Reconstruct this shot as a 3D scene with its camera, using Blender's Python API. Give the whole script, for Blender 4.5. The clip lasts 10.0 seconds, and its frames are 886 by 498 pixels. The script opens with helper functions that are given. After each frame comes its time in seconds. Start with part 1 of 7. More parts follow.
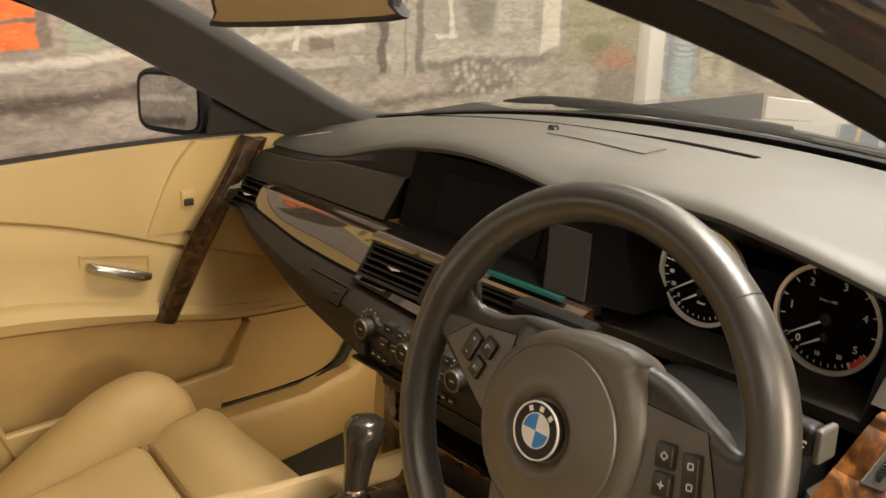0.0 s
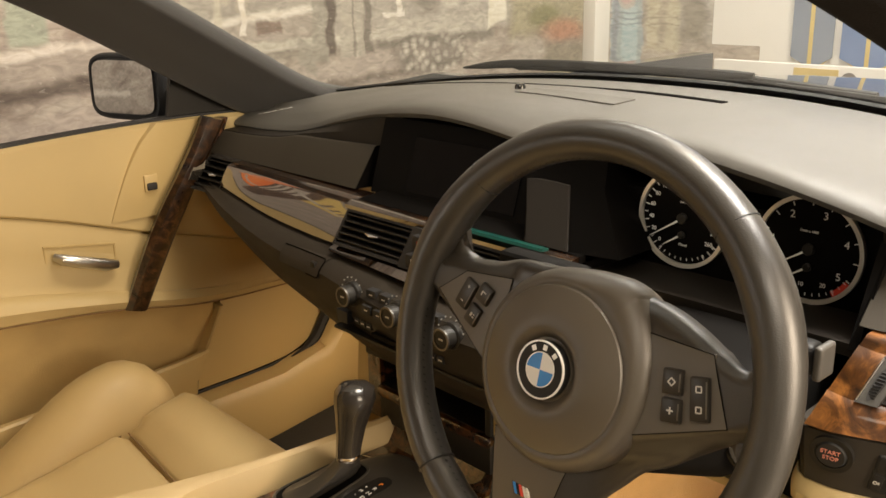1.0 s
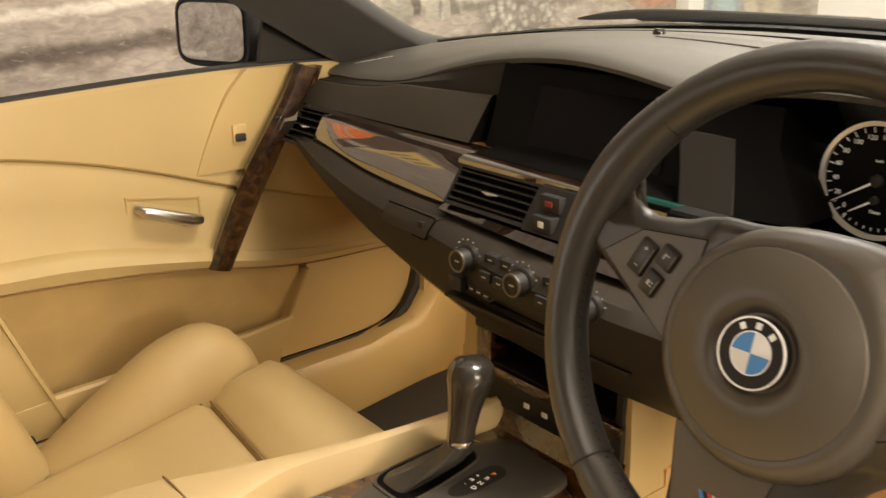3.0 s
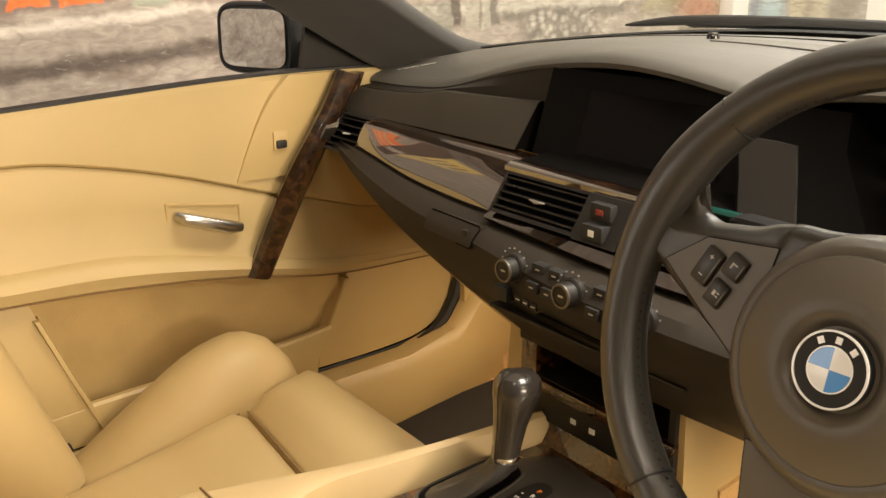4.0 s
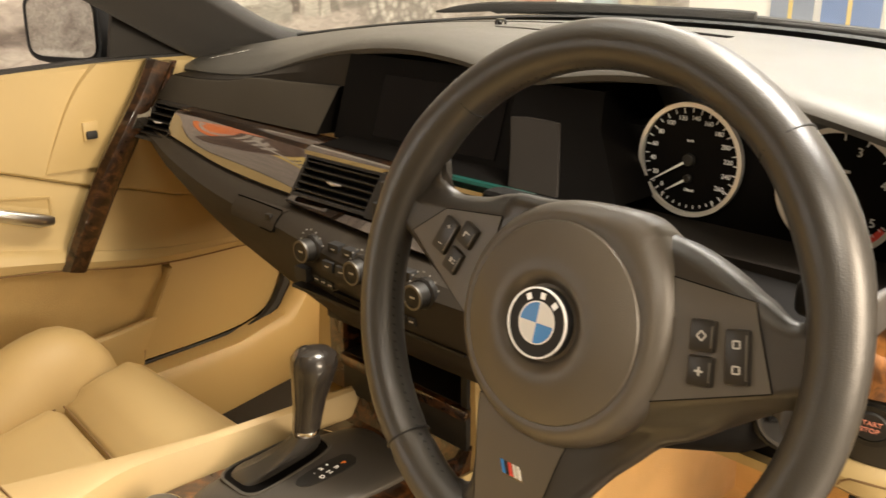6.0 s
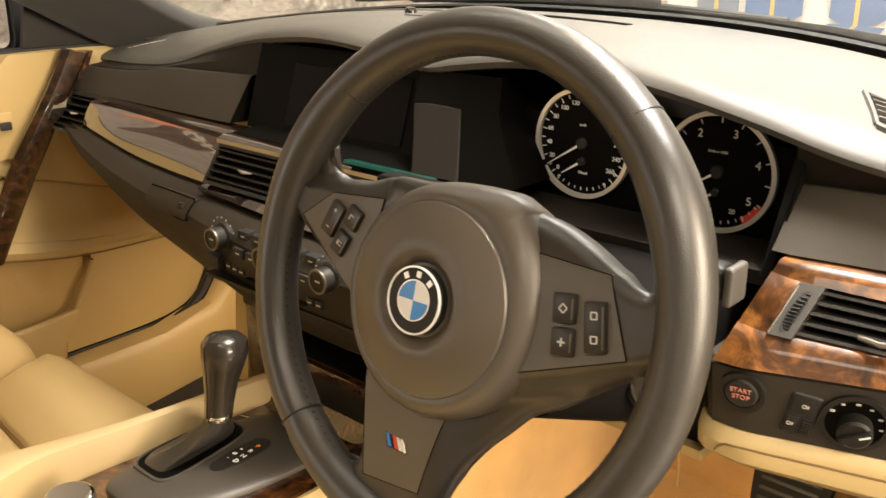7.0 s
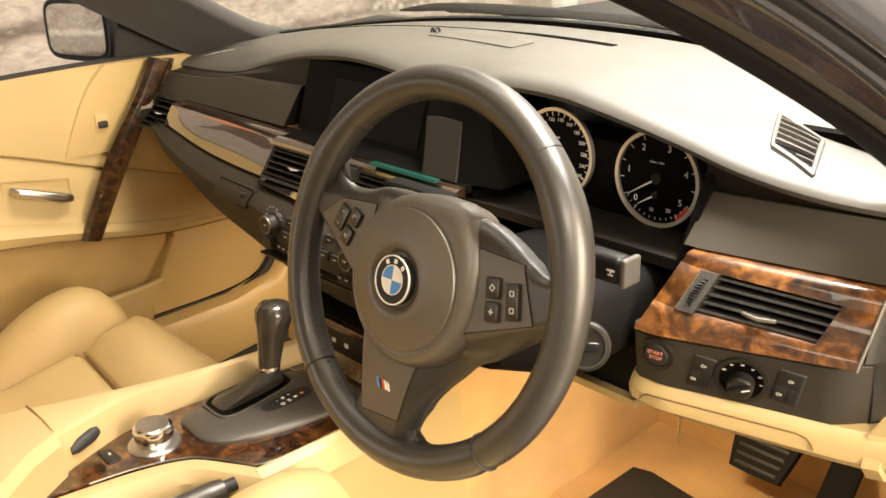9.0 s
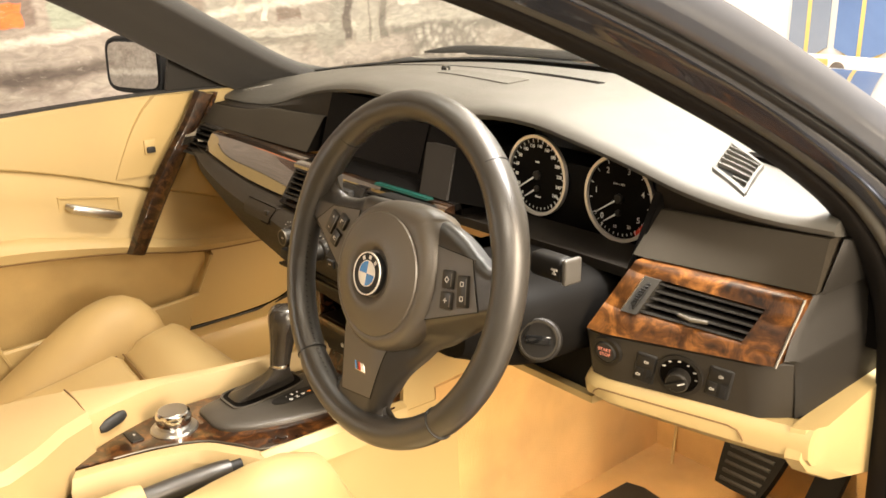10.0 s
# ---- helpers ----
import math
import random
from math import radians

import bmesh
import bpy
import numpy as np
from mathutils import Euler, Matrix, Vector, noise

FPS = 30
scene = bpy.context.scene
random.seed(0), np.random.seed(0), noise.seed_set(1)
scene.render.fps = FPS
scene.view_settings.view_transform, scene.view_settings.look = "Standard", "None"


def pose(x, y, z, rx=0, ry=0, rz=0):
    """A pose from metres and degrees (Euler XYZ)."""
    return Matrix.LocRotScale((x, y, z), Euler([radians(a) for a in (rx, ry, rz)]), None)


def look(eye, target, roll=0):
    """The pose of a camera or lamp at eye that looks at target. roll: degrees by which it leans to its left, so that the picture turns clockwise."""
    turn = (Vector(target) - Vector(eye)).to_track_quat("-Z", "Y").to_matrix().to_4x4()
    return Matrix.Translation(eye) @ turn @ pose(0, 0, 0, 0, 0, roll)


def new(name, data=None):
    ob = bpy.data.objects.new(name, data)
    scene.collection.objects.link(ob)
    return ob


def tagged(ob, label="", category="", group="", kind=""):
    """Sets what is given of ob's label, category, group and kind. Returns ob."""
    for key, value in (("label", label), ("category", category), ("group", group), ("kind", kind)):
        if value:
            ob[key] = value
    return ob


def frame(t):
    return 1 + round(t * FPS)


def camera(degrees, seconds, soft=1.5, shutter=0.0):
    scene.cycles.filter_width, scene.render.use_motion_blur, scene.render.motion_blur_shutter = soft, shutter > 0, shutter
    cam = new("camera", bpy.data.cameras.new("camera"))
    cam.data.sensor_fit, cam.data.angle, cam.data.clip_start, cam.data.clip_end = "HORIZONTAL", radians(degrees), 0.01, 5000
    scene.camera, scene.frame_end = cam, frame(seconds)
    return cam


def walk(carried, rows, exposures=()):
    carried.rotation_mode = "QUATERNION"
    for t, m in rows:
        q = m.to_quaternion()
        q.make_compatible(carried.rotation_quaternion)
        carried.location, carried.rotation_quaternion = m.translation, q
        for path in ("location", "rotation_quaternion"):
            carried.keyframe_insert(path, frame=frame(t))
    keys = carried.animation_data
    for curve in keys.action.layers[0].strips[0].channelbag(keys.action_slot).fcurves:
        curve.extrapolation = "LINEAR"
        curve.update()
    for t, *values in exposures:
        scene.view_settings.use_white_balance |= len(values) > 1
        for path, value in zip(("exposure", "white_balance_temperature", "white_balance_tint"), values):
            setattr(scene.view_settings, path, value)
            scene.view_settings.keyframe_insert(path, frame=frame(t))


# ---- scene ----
cam = camera(51.4, 10.0, soft=1.5, shutter=0.4)
PATH = [
    (0, (0.807, -0.454, 1.22), (-0.677, 0.768, 0.667), 1.5),
    (0.5, (0.796, -0.465, 1.195), (-0.635, 0.819, 0.645), -0.0),
    (1, (0.791, -0.482, 1.19), (-0.62, 0.811, 0.608), -1.2),
    (1.5, (0.773, -0.481, 1.182), (-0.633, 0.806, 0.575), -1.2),
    (2, (0.731, -0.468, 1.165), (-0.684, 0.801, 0.544), -0.7),
    (2.5, (0.687, -0.462, 1.142), (-0.754, 0.776, 0.518), -0.3),
    (3, (0.648, -0.457, 1.133), (-0.836, 0.729, 0.505), -0.3),
    (3.2, (0.63, -0.451, 1.129), (-0.872, 0.712, 0.505), -0.4),
    (4.3, (0.619, -0.449, 1.119), (-0.918, 0.682, 0.52), -0.4),
    (4.5, (0.625, -0.441, 1.119), (-0.902, 0.702, 0.516), -0.8),
    (5, (0.651, -0.427, 1.119), (-0.823, 0.778, 0.508), -0.8),
    (5.5, (0.678, -0.418, 1.122), (-0.738, 0.851, 0.5), -0.7),
    (6, (0.703, -0.41, 1.122), (-0.647, 0.925, 0.494), -0.2),
    (6.2, (0.713, -0.407, 1.122), (-0.611, 0.952, 0.491), -0.1),
    (7.3, (0.768, -0.393, 1.126), (-0.487, 1.017, 0.466), -0.1),
    (7.5, (0.781, -0.399, 1.134), (-0.47, 1.007, 0.456), -0.2),
    (8, (0.824, -0.415, 1.164), (-0.45, 0.948, 0.445), -1.1),
    (8.5, (0.872, -0.447, 1.196), (-0.434, 0.876, 0.46), -1.3),
    (9, (0.954, -0.476, 1.213), (-0.421, 0.792, 0.505), -1.3),
    (9.5, (1.063, -0.484, 1.21), (-0.393, 0.71, 0.538), -1.2),
    (10, (1.115, -0.498, 1.211), (-0.369, 0.696, 0.601), -0.9),
]
walk(cam, [(t, look(eye, target, roll)) for t, eye, target, roll in PATH],
     exposures=((0, -0.33), (1.5, -0.22), (3.2, 0.0), (6.2, 0.19), (7.5, 0.33), (9.0, 0.46), (10, 0.5)))

# ---- world and lights ----
world = bpy.data.worlds.new("world")
scene.world = world
world.use_nodes = True
bg = world.node_tree.nodes["Background"]
bg.inputs[0].default_value = (1.0, 0.92, 0.8, 1)
bg.inputs[1].default_value = 0.018


def lamp(name, x, y, z, sx, sy, watts, colour, target, beam_angle=180):
    data = bpy.data.lights.new(name, "AREA")
    data.shape, data.size, data.size_y, data.energy, data.color = "RECTANGLE", sx, sy, watts, colour
    data.spread = radians(beam_angle)
    ob = new(name, data)
    ob.matrix_world = look((x, y, z), target)
    return ob


WARM = (1.0, 0.81, 0.6)
NEUTRAL = (1.0, 0.93, 0.84)
# ceiling lights over the open driver's side, the bonnet, the mural and the back of the hall
lamp("ceiling_lamp", 3.3, -0.4, 3.1, 2.0, 4.5, 25, WARM, (0.3, 0.0, 0.6))
# unseen fill added to brighten cabin and far door; the wall has no window
lamp("right_fill_light", 3.7, 0.3, 1.75, 1.0, 1.9, 195, WARM, (0.2, 0.3, 0.85))
lamp("ceiling_lamp", 0.85, 0.8, 2.7, 0.7, 0.4, 14, (1.0, 0.95, 0.89), (0.6, 0.52, 0.95), 50)
lamp("ceiling_lamp", 0.5, 0.75, 2.9, 0.8, 0.5, 34, WARM, (0.0, 0.2, 0.7))
lamp("ceiling_lamp", -1.3, 0.2, 3.1, 0.4, 3.5, 19, NEUTRAL, (-2.0, 0.2, 2.0))
lamp("ceiling_lamp", -0.6, 2.4, 3.1, 1.6, 0.4, 90, NEUTRAL, (-0.6, 3.1, 0.9))
lamp("ceiling_lamp", 1.9, -1.7, 3.0, 1.2, 0.7, 54, (1.0, 0.87, 0.7), (0.3, 0.0, 0.85))
# unseen fill added at the rear left for the sheen on the wheel
lamp("rear_left_fill", -1.7, -3.1, 1.7, 1.2, 1.0, 30, NEUTRAL, (0.4, 0.0, 0.85))
lamp("ceiling_lamp", -1.3, -3.2, 3.1, 0.4, 3.0, 14, NEUTRAL, (-2.0, -3.2, 2.0))
# courtesy lights under the dashboard, lit because the door stands open
lamp("footwell_lamp", -0.38, 0.46, 0.66, 0.06, 0.03, 1.3, (1.0, 0.74, 0.46), (-0.4, 0.5, 0.2))
lamp("footwell_lamp", 0.36, 0.44, 0.66, 0.06, 0.03, 1.75, (1.0, 0.7, 0.38), (0.3, 0.6, 0.2))

# ---- tools ----


def curve(*keys):
    """A smooth function through pairs (x, value)."""
    xs, vs = [k[0] for k in keys], [k[1] for k in keys]
    n = len(xs)
    slopes = []
    for i in range(n):
        a, b = max(i - 1, 0), min(i + 1, n - 1)
        slopes.append((vs[b] - vs[a]) / (xs[b] - xs[a]))

    def at(x):
        if x <= xs[0]:
            return vs[0]
        if x >= xs[-1]:
            return vs[-1]
        i = max(j for j in range(n - 1) if xs[j] <= x)
        w = xs[i + 1] - xs[i]
        s = (x - xs[i]) / w
        a, b = slopes[i] * w, slopes[i + 1] * w
        d = vs[i + 1] - vs[i]
        return vs[i] + s * (a + s * (3 * d - 2 * a - b + s * (a + b - 2 * d)))
    return at


def steps(a, b, n):
    return [a + (b - a) * i / (n - 1) for i in range(n)]


def mesh_of(name, bm, material, sharp=35):
    bmesh.ops.recalc_face_normals(bm, faces=bm.faces)
    data = bpy.data.meshes.new(name)
    bm.to_mesh(data)
    bm.free()
    data.materials.append(material)
    for p in data.polygons:
        p.use_smooth = True
    data.set_sharp_from_angle(angle=radians(sharp))
    return data


def part(name, bm, material, parent=None, label="", sharp=35):
    """One mesh object; a part where a parent is given."""
    ob = new(name, mesh_of(name, bm, material, sharp))
    if parent is not None:
        ob.parent = parent
    if label:
        tagged(ob, label)
    return ob


def thing(name, label, category, m=None, group="", kind=""):
    ob = new(name)
    ob.empty_display_size = 0.05
    if m is not None:
        ob.matrix_world = m
    return tagged(ob, label, category, group, kind)


def box(x0, x1, y0, y1, z0, z1, bevel=0.0, seg=2, bm=None, m=None):
    own = bmesh.new()
    bmesh.ops.create_cube(own, size=1)
    for v in own.verts:
        v.co = Vector(((x0 + x1) / 2 + v.co.x * (x1 - x0), (y0 + y1) / 2 + v.co.y * (y1 - y0), (z0 + z1) / 2 + v.co.z * (z1 - z0)))
    if bevel:
        bmesh.ops.bevel(own, geom=list(own.edges), offset=bevel, segments=seg, profile=0.6, affect="EDGES")
    if m is not None:
        own.transform(m)
    return join(bm, own)


def join(bm, other):
    if bm is None:
        return other
    tmp = bpy.data.meshes.new("tmp")
    other.to_mesh(tmp)
    other.free()
    bm.from_mesh(tmp)
    bpy.data.meshes.remove(tmp)
    return bm


def loft(rings, closed=True, caps=True, loop=False, bm=None):
    """A skin over rings of equally many points."""
    own = bmesh.new()
    vs = [[own.verts.new(p) for p in ring] for ring in rings]
    n = len(rings[0])
    pairs = list(zip(vs, vs[1:])) + ([(vs[-1], vs[0])] if loop else [])
    for a, b in pairs:
        for i in range(n if closed else n - 1):
            j = (i + 1) % n
            try:
                own.faces.new((a[i], a[j], b[j], b[i]))
            except ValueError:
                pass
    if closed and caps and not loop:
        own.faces.new(vs[0])
        own.faces.new(list(reversed(vs[-1])))
    return join(bm, own)


def tube(points, radii, n=12, flat=1.0, up=(0, 0, 1), bm=None, caps=True):
    """A round bar along points; radii: one or one each."""
    pts = [Vector(p) for p in points]
    rr = radii if isinstance(radii, (list, tuple)) else [radii] * len(pts)
    rings = []
    for i, p in enumerate(pts):
        d = (pts[min(i + 1, len(pts) - 1)] - pts[max(i - 1, 0)]).normalized()
        s = d.cross(Vector(up))
        s = s.normalized() if s.length > 1e-6 else Vector((1, 0, 0))
        u = s.cross(d)
        rings.append([p + s * (rr[i] * math.cos(a)) + u * (rr[i] * flat * math.sin(a)) for a in (2 * math.pi * k / n for k in range(n))])
    return loft(rings, True, caps, False, bm)


def disc(r, y0, y1, n=32, bevel=0.0, bm=None, m=None):
    """A round plate about the y axis, its face towards y0."""
    own = bmesh.new()
    rings = [(r - bevel, y0), (r, y0 + (bevel if y1 > y0 else -bevel)), (r, y1)] if bevel else [(r, y0), (r, y1)]
    vs = [[(q * math.cos(2 * math.pi * k / n), y, q * math.sin(2 * math.pi * k / n)) for k in range(n)] for q, y in rings]
    own.free()
    own = loft(vs)
    if m is not None:
        own.transform(m)
    return join(bm, own)


def turned(profile, n=32, bm=None, m=None, axis="z"):
    """A body of revolution; profile: pairs (radius, height)."""
    rings = []
    for r, h in profile:
        ring = []
        for k in range(n):
            a = 2 * math.pi * k / n
            ring.append((r * math.cos(a), r * math.sin(a), h) if axis == "z" else (r * math.cos(a), h, r * math.sin(a)))
        rings.append(ring)
    own = loft(rings)
    if m is not None:
        own.transform(m)
    return join(bm, own)


def ring_band(r0, r1, y0, y1, n=48, a0=0.0, a1=2 * math.pi, bm=None, m=None):
    """A flat ring, or a piece of one, about the y axis."""
    full = abs(a1 - a0 - 2 * math.pi) < 1e-6
    rings = []
    for k in range(n if full else n + 1):
        a = a0 + (a1 - a0) * k / n
        c, s = math.cos(a), math.sin(a)
        rings.append([(r0 * c, y0, r0 * s), (r1 * c, y0, r1 * s), (r1 * c, y1, r1 * s), (r0 * c, y1, r0 * s)])
    own = loft(rings, True, not full, full)
    if m is not None:
        own.transform(m)
    return join(bm, own)


def plate(outline, z0, z1, bevel=0.0, bm=None, m=None):
    """A flat plate from an outline of (x, y)."""
    own = bmesh.new()
    low = [own.verts.new((x, y, z0)) for x, y in outline]
    top = [own.verts.new((x, y, z1)) for x, y in outline]
    own.faces.new(list(reversed(low)))
    lid = own.faces.new(top)
    for i in range(len(outline)):
        j = (i + 1) % len(outline)
        own.faces.new((low[i], low[j], top[j], top[i]))
    if bevel:
        bmesh.ops.bevel(own, geom=list(lid.edges), offset=bevel, segments=2, profile=0.6, affect="EDGES")
    if m is not None:
        own.transform(m)
    return join(bm, own)


def rounded(points, n=5):
    """A closed outline with Catmull-Rom rounding through its points."""
    out, k = [], len(points)
    for i in range(k):
        p0, p1, p2, p3 = (Vector(points[(i + j - 1) % k]) for j in range(4))
        for s in range(n):
            t = s / n
            out.append(tuple(0.5 * (2 * p1 + (p2 - p0) * t + (2 * p0 - 5 * p1 + 4 * p2 - p3) * t * t + (3 * p1 - p0 - 3 * p2 + p3) * t ** 3)))
    return out


def path3(points, n=6):
    """An open smooth path through points."""
    out, k = [], len(points)
    for i in range(k - 1):
        p0, p1, p2, p3 = (Vector(points[min(max(i + j - 1, 0), k - 1)]) for j in range(4))
        for s in range(n):
            t = s / n
            out.append(0.5 * (2 * p1 + (p2 - p0) * t + (2 * p0 - 5 * p1 + 4 * p2 - p3) * t * t + (3 * p1 - p0 - 3 * p2 + p3) * t ** 3))
    return out + [Vector(points[-1])]


# ---- materials ----


def material(name, colour, rough=0.5, metal=0.0, grain=0.0, scale=400.0, vary=0.12, vary_scale=6.0, coat=0.0, spec=0.5, sheen=0.0, wear=0.0):
    m = bpy.data.materials.new(name)
    m.use_nodes = True
    nt = m.node_tree
    b = nt.nodes["Principled BSDF"]
    b.inputs["Roughness"].default_value = rough
    b.inputs["Metallic"].default_value = metal
    b.inputs["Coat Weight"].default_value = coat
    b.inputs["Coat Roughness"].default_value = 0.03
    b.inputs["Specular IOR Level"].default_value = spec
    b.inputs["Sheen Weight"].default_value = sheen
    tc = nt.nodes.new("ShaderNodeTexCoord")
    n1 = nt.nodes.new("ShaderNodeTexNoise")
    n1.inputs["Scale"].default_value = vary_scale
    n1.inputs["Detail"].default_value = 5
    nt.links.new(tc.outputs["Object"], n1.inputs["Vector"])
    mix = nt.nodes.new("ShaderNodeMixRGB")
    mix.inputs[1].default_value = (*[c * (1 - vary) for c in colour], 1)
    mix.inputs[2].default_value = (*[min(1, c * (1 + vary)) for c in colour], 1)
    nt.links.new(n1.outputs["Fac"], mix.inputs[0])
    nt.links.new(mix.outputs[0], b.inputs["Base Color"])
    if wear:
        r = nt.nodes.new("ShaderNodeMapRange")
        r.inputs["From Min"].default_value, r.inputs["From Max"].default_value = 0.3, 0.7
        r.inputs["To Min"].default_value, r.inputs["To Max"].default_value = max(rough - wear, 0.02), min(rough + wear, 1)
        nt.links.new(n1.outputs["Fac"], r.inputs["Value"])
        nt.links.new(r.outputs["Result"], b.inputs["Roughness"])
    if grain:
        v = nt.nodes.new("ShaderNodeTexVoronoi")
        v.inputs["Scale"].default_value = scale
        nt.links.new(tc.outputs["Object"], v.inputs["Vector"])
        bump = nt.nodes.new("ShaderNodeBump")
        bump.inputs["Strength"].default_value = grain
        bump.inputs["Distance"].default_value = 0.001
        nt.links.new(v.outputs["Distance"], bump.inputs["Height"])
        nt.links.new(bump.outputs["Normal"], b.inputs["Normal"])
    return m


def wood_material(name, dark, mid, light, mirror=0.05, scale=38):
    """Burl veneer under clear polished lacquer; mirror: how strongly the lacquer reflects."""
    m = material(name, mid, 0.35, coat=0.8, vary=0.3)
    nt = m.node_tree
    b = nt.nodes["Principled BSDF"]
    b.inputs["Coat IOR"].default_value = 1.6
    b.inputs["Specular IOR Level"].default_value = 0.15
    b.inputs["Coat Roughness"].default_value = 0.02
    tc = nt.nodes.new("ShaderNodeTexCoord")
    n = nt.nodes.new("ShaderNodeTexNoise")
    n.inputs["Scale"].default_value, n.inputs["Detail"].default_value, n.inputs["Distortion"].default_value = scale, 9, 1.3
    n.inputs["Roughness"].default_value = 0.62
    w = nt.nodes.new("ShaderNodeTexNoise")
    w.inputs["Scale"].default_value, w.inputs["Detail"].default_value, w.inputs["Distortion"].default_value = scale * 2.5, 5, 0.6
    nt.links.new(tc.outputs["Object"], n.inputs["Vector"])
    nt.links.new(tc.outputs["Object"], w.inputs["Vector"])
    mix = nt.nodes.new("ShaderNodeMath")
    mix.operation = "MULTIPLY_ADD"
    mix.inputs[1].default_value = 0.28
    nt.links.new(w.outputs["Fac"], mix.inputs[0])
    nt.links.new(n.outputs["Fac"], mix.inputs[2])
    ramp = nt.nodes.new("ShaderNodeValToRGB")
    ramp.color_ramp.elements[0].position, ramp.color_ramp.elements[0].color = 0.46, (*dark, 1)
    ramp.color_ramp.elements[1].position, ramp.color_ramp.elements[1].color = 0.88, (*light, 1)
    e = ramp.color_ramp.elements.new(0.64)
    e.color = (*mid, 1)
    nt.links.new(mix.outputs[0], ramp.inputs[0])
    nt.links.new(ramp.outputs[0], b.inputs["Base Color"])
    gl = nt.nodes.new("ShaderNodeBsdfGlossy")
    gl.inputs["Roughness"].default_value = 0.03
    mx = nt.nodes.new("ShaderNodeMixShader")
    mx.inputs[0].default_value = mirror
    out = nt.nodes["Material Output"]
    nt.links.new(b.outputs[0], mx.inputs[1])
    nt.links.new(gl.outputs[0], mx.inputs[2])
    nt.links.new(mx.outputs[0], out.inputs["Surface"])
    return m


def leather_material(name, colour, rough=0.45, crease=0.12):
    """Fine-grained leather with soft creases."""
    m = material(name, colour, rough, grain=0.13, scale=1000, vary=0.08, vary_scale=9, wear=0.06)
    nt = m.node_tree
    b = nt.nodes["Principled BSDF"]
    tc = nt.nodes.new("ShaderNodeTexCoord")
    n = nt.nodes.new("ShaderNodeTexNoise")
    n.inputs["Scale"].default_value, n.inputs["Detail"].default_value = 22, 4
    nt.links.new(tc.outputs["Object"], n.inputs["Vector"])
    bump = nt.nodes.new("ShaderNodeBump")
    bump.inputs["Strength"].default_value, bump.inputs["Distance"].default_value = crease, 0.004
    nt.links.new(n.outputs["Fac"], bump.inputs["Height"])
    fine = b.inputs["Normal"].links[0].from_node
    nt.links.new(bump.outputs["Normal"], fine.inputs["Normal"])
    return m


def glass_material(name, tint=(1, 1, 1)):
    """Thin clear pane: see-through, glossier at a slant."""
    m = bpy.data.materials.new(name)
    m.use_nodes = True
    nt = m.node_tree
    nt.nodes.remove(nt.nodes["Principled BSDF"])
    out = nt.nodes["Material Output"]
    tr, gl, lw, pw, ad, mx = (nt.nodes.new("ShaderNode" + k) for k in ("BsdfTransparent", "BsdfGlossy", "LayerWeight", "Math", "Math", "MixShader"))
    tr.inputs[0].default_value = (*tint, 1)
    gl.inputs["Roughness"].default_value = 0.03
    lw.inputs["Blend"].default_value = 0.5
    pw.operation, pw.inputs[1].default_value = "POWER", 5
    ad.operation, ad.inputs[1].default_value = "MULTIPLY_ADD", 0.9
    ad.inputs[2].default_value = 0.045
    nt.links.new(lw.outputs["Facing"], pw.inputs[0])
    nt.links.new(pw.outputs[0], ad.inputs[0])
    nt.links.new(ad.outputs[0], mx.inputs[0])
    nt.links.new(tr.outputs[0], mx.inputs[1])
    nt.links.new(gl.outputs[0], mx.inputs[2])
    nt.links.new(mx.outputs[0], out.inputs["Surface"])
    return m


BEIGE = leather_material("beige_leather", (0.485, 0.372, 0.176), 0.53)
SEAT_LEATHER = leather_material("seat_leather", (0.475, 0.35, 0.16), 0.5)
# seat leather darkened on the console in place of weaker light there
SHADED_LEATHER = leather_material("shaded_console_leather", (0.41, 0.3, 0.142), 0.5)
BEIGE_HARD = material("beige_plastic", (0.485, 0.366, 0.168), 0.42, grain=0.15, scale=1200, vary=0.05)
SEAM = material("seam_thread", (0.2, 0.12, 0.05), 0.8)
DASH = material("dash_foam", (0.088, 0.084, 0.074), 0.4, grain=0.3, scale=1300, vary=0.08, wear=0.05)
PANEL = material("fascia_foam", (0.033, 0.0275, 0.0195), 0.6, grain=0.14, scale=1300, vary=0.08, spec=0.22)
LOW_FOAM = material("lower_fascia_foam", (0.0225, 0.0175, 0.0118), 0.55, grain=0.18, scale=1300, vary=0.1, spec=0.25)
GRILLE = material("speaker_cloth", (0.085, 0.08, 0.069), 0.5, grain=0.5, scale=700, vary=0.08)
BLACK = material("black_plastic", (0.014, 0.0125, 0.0105), 0.45, grain=0.2, scale=1400, vary=0.1, spec=0.3)
# near-black; in recesses it stands in for the shade falling there
DARK = material("black_and_recess_shade", (0.0025, 0.0021, 0.0018), 0.5, spec=0.06)
GLOSS_BLACK = material("gloss_black", (0.008, 0.008, 0.008), 0.14, coat=0.5)
WOOD = wood_material("burl_wood", (0.006, 0.003, 0.0015), (0.03, 0.0105, 0.003), (0.15, 0.055, 0.012))
PULL_WOOD = wood_material("door_pull_wood", (0.005, 0.0025, 0.0012), (0.019, 0.0085, 0.0034), (0.075, 0.034, 0.012), 0.015)
PULL_WOOD.node_tree.nodes["Principled BSDF"].inputs["Coat Weight"].default_value = 0.7
STRIP_WOOD = wood_material("polished_strip_wood", (0.004, 0.002, 0.001), (0.012, 0.005, 0.002), (0.05, 0.02, 0.006), 0.3)
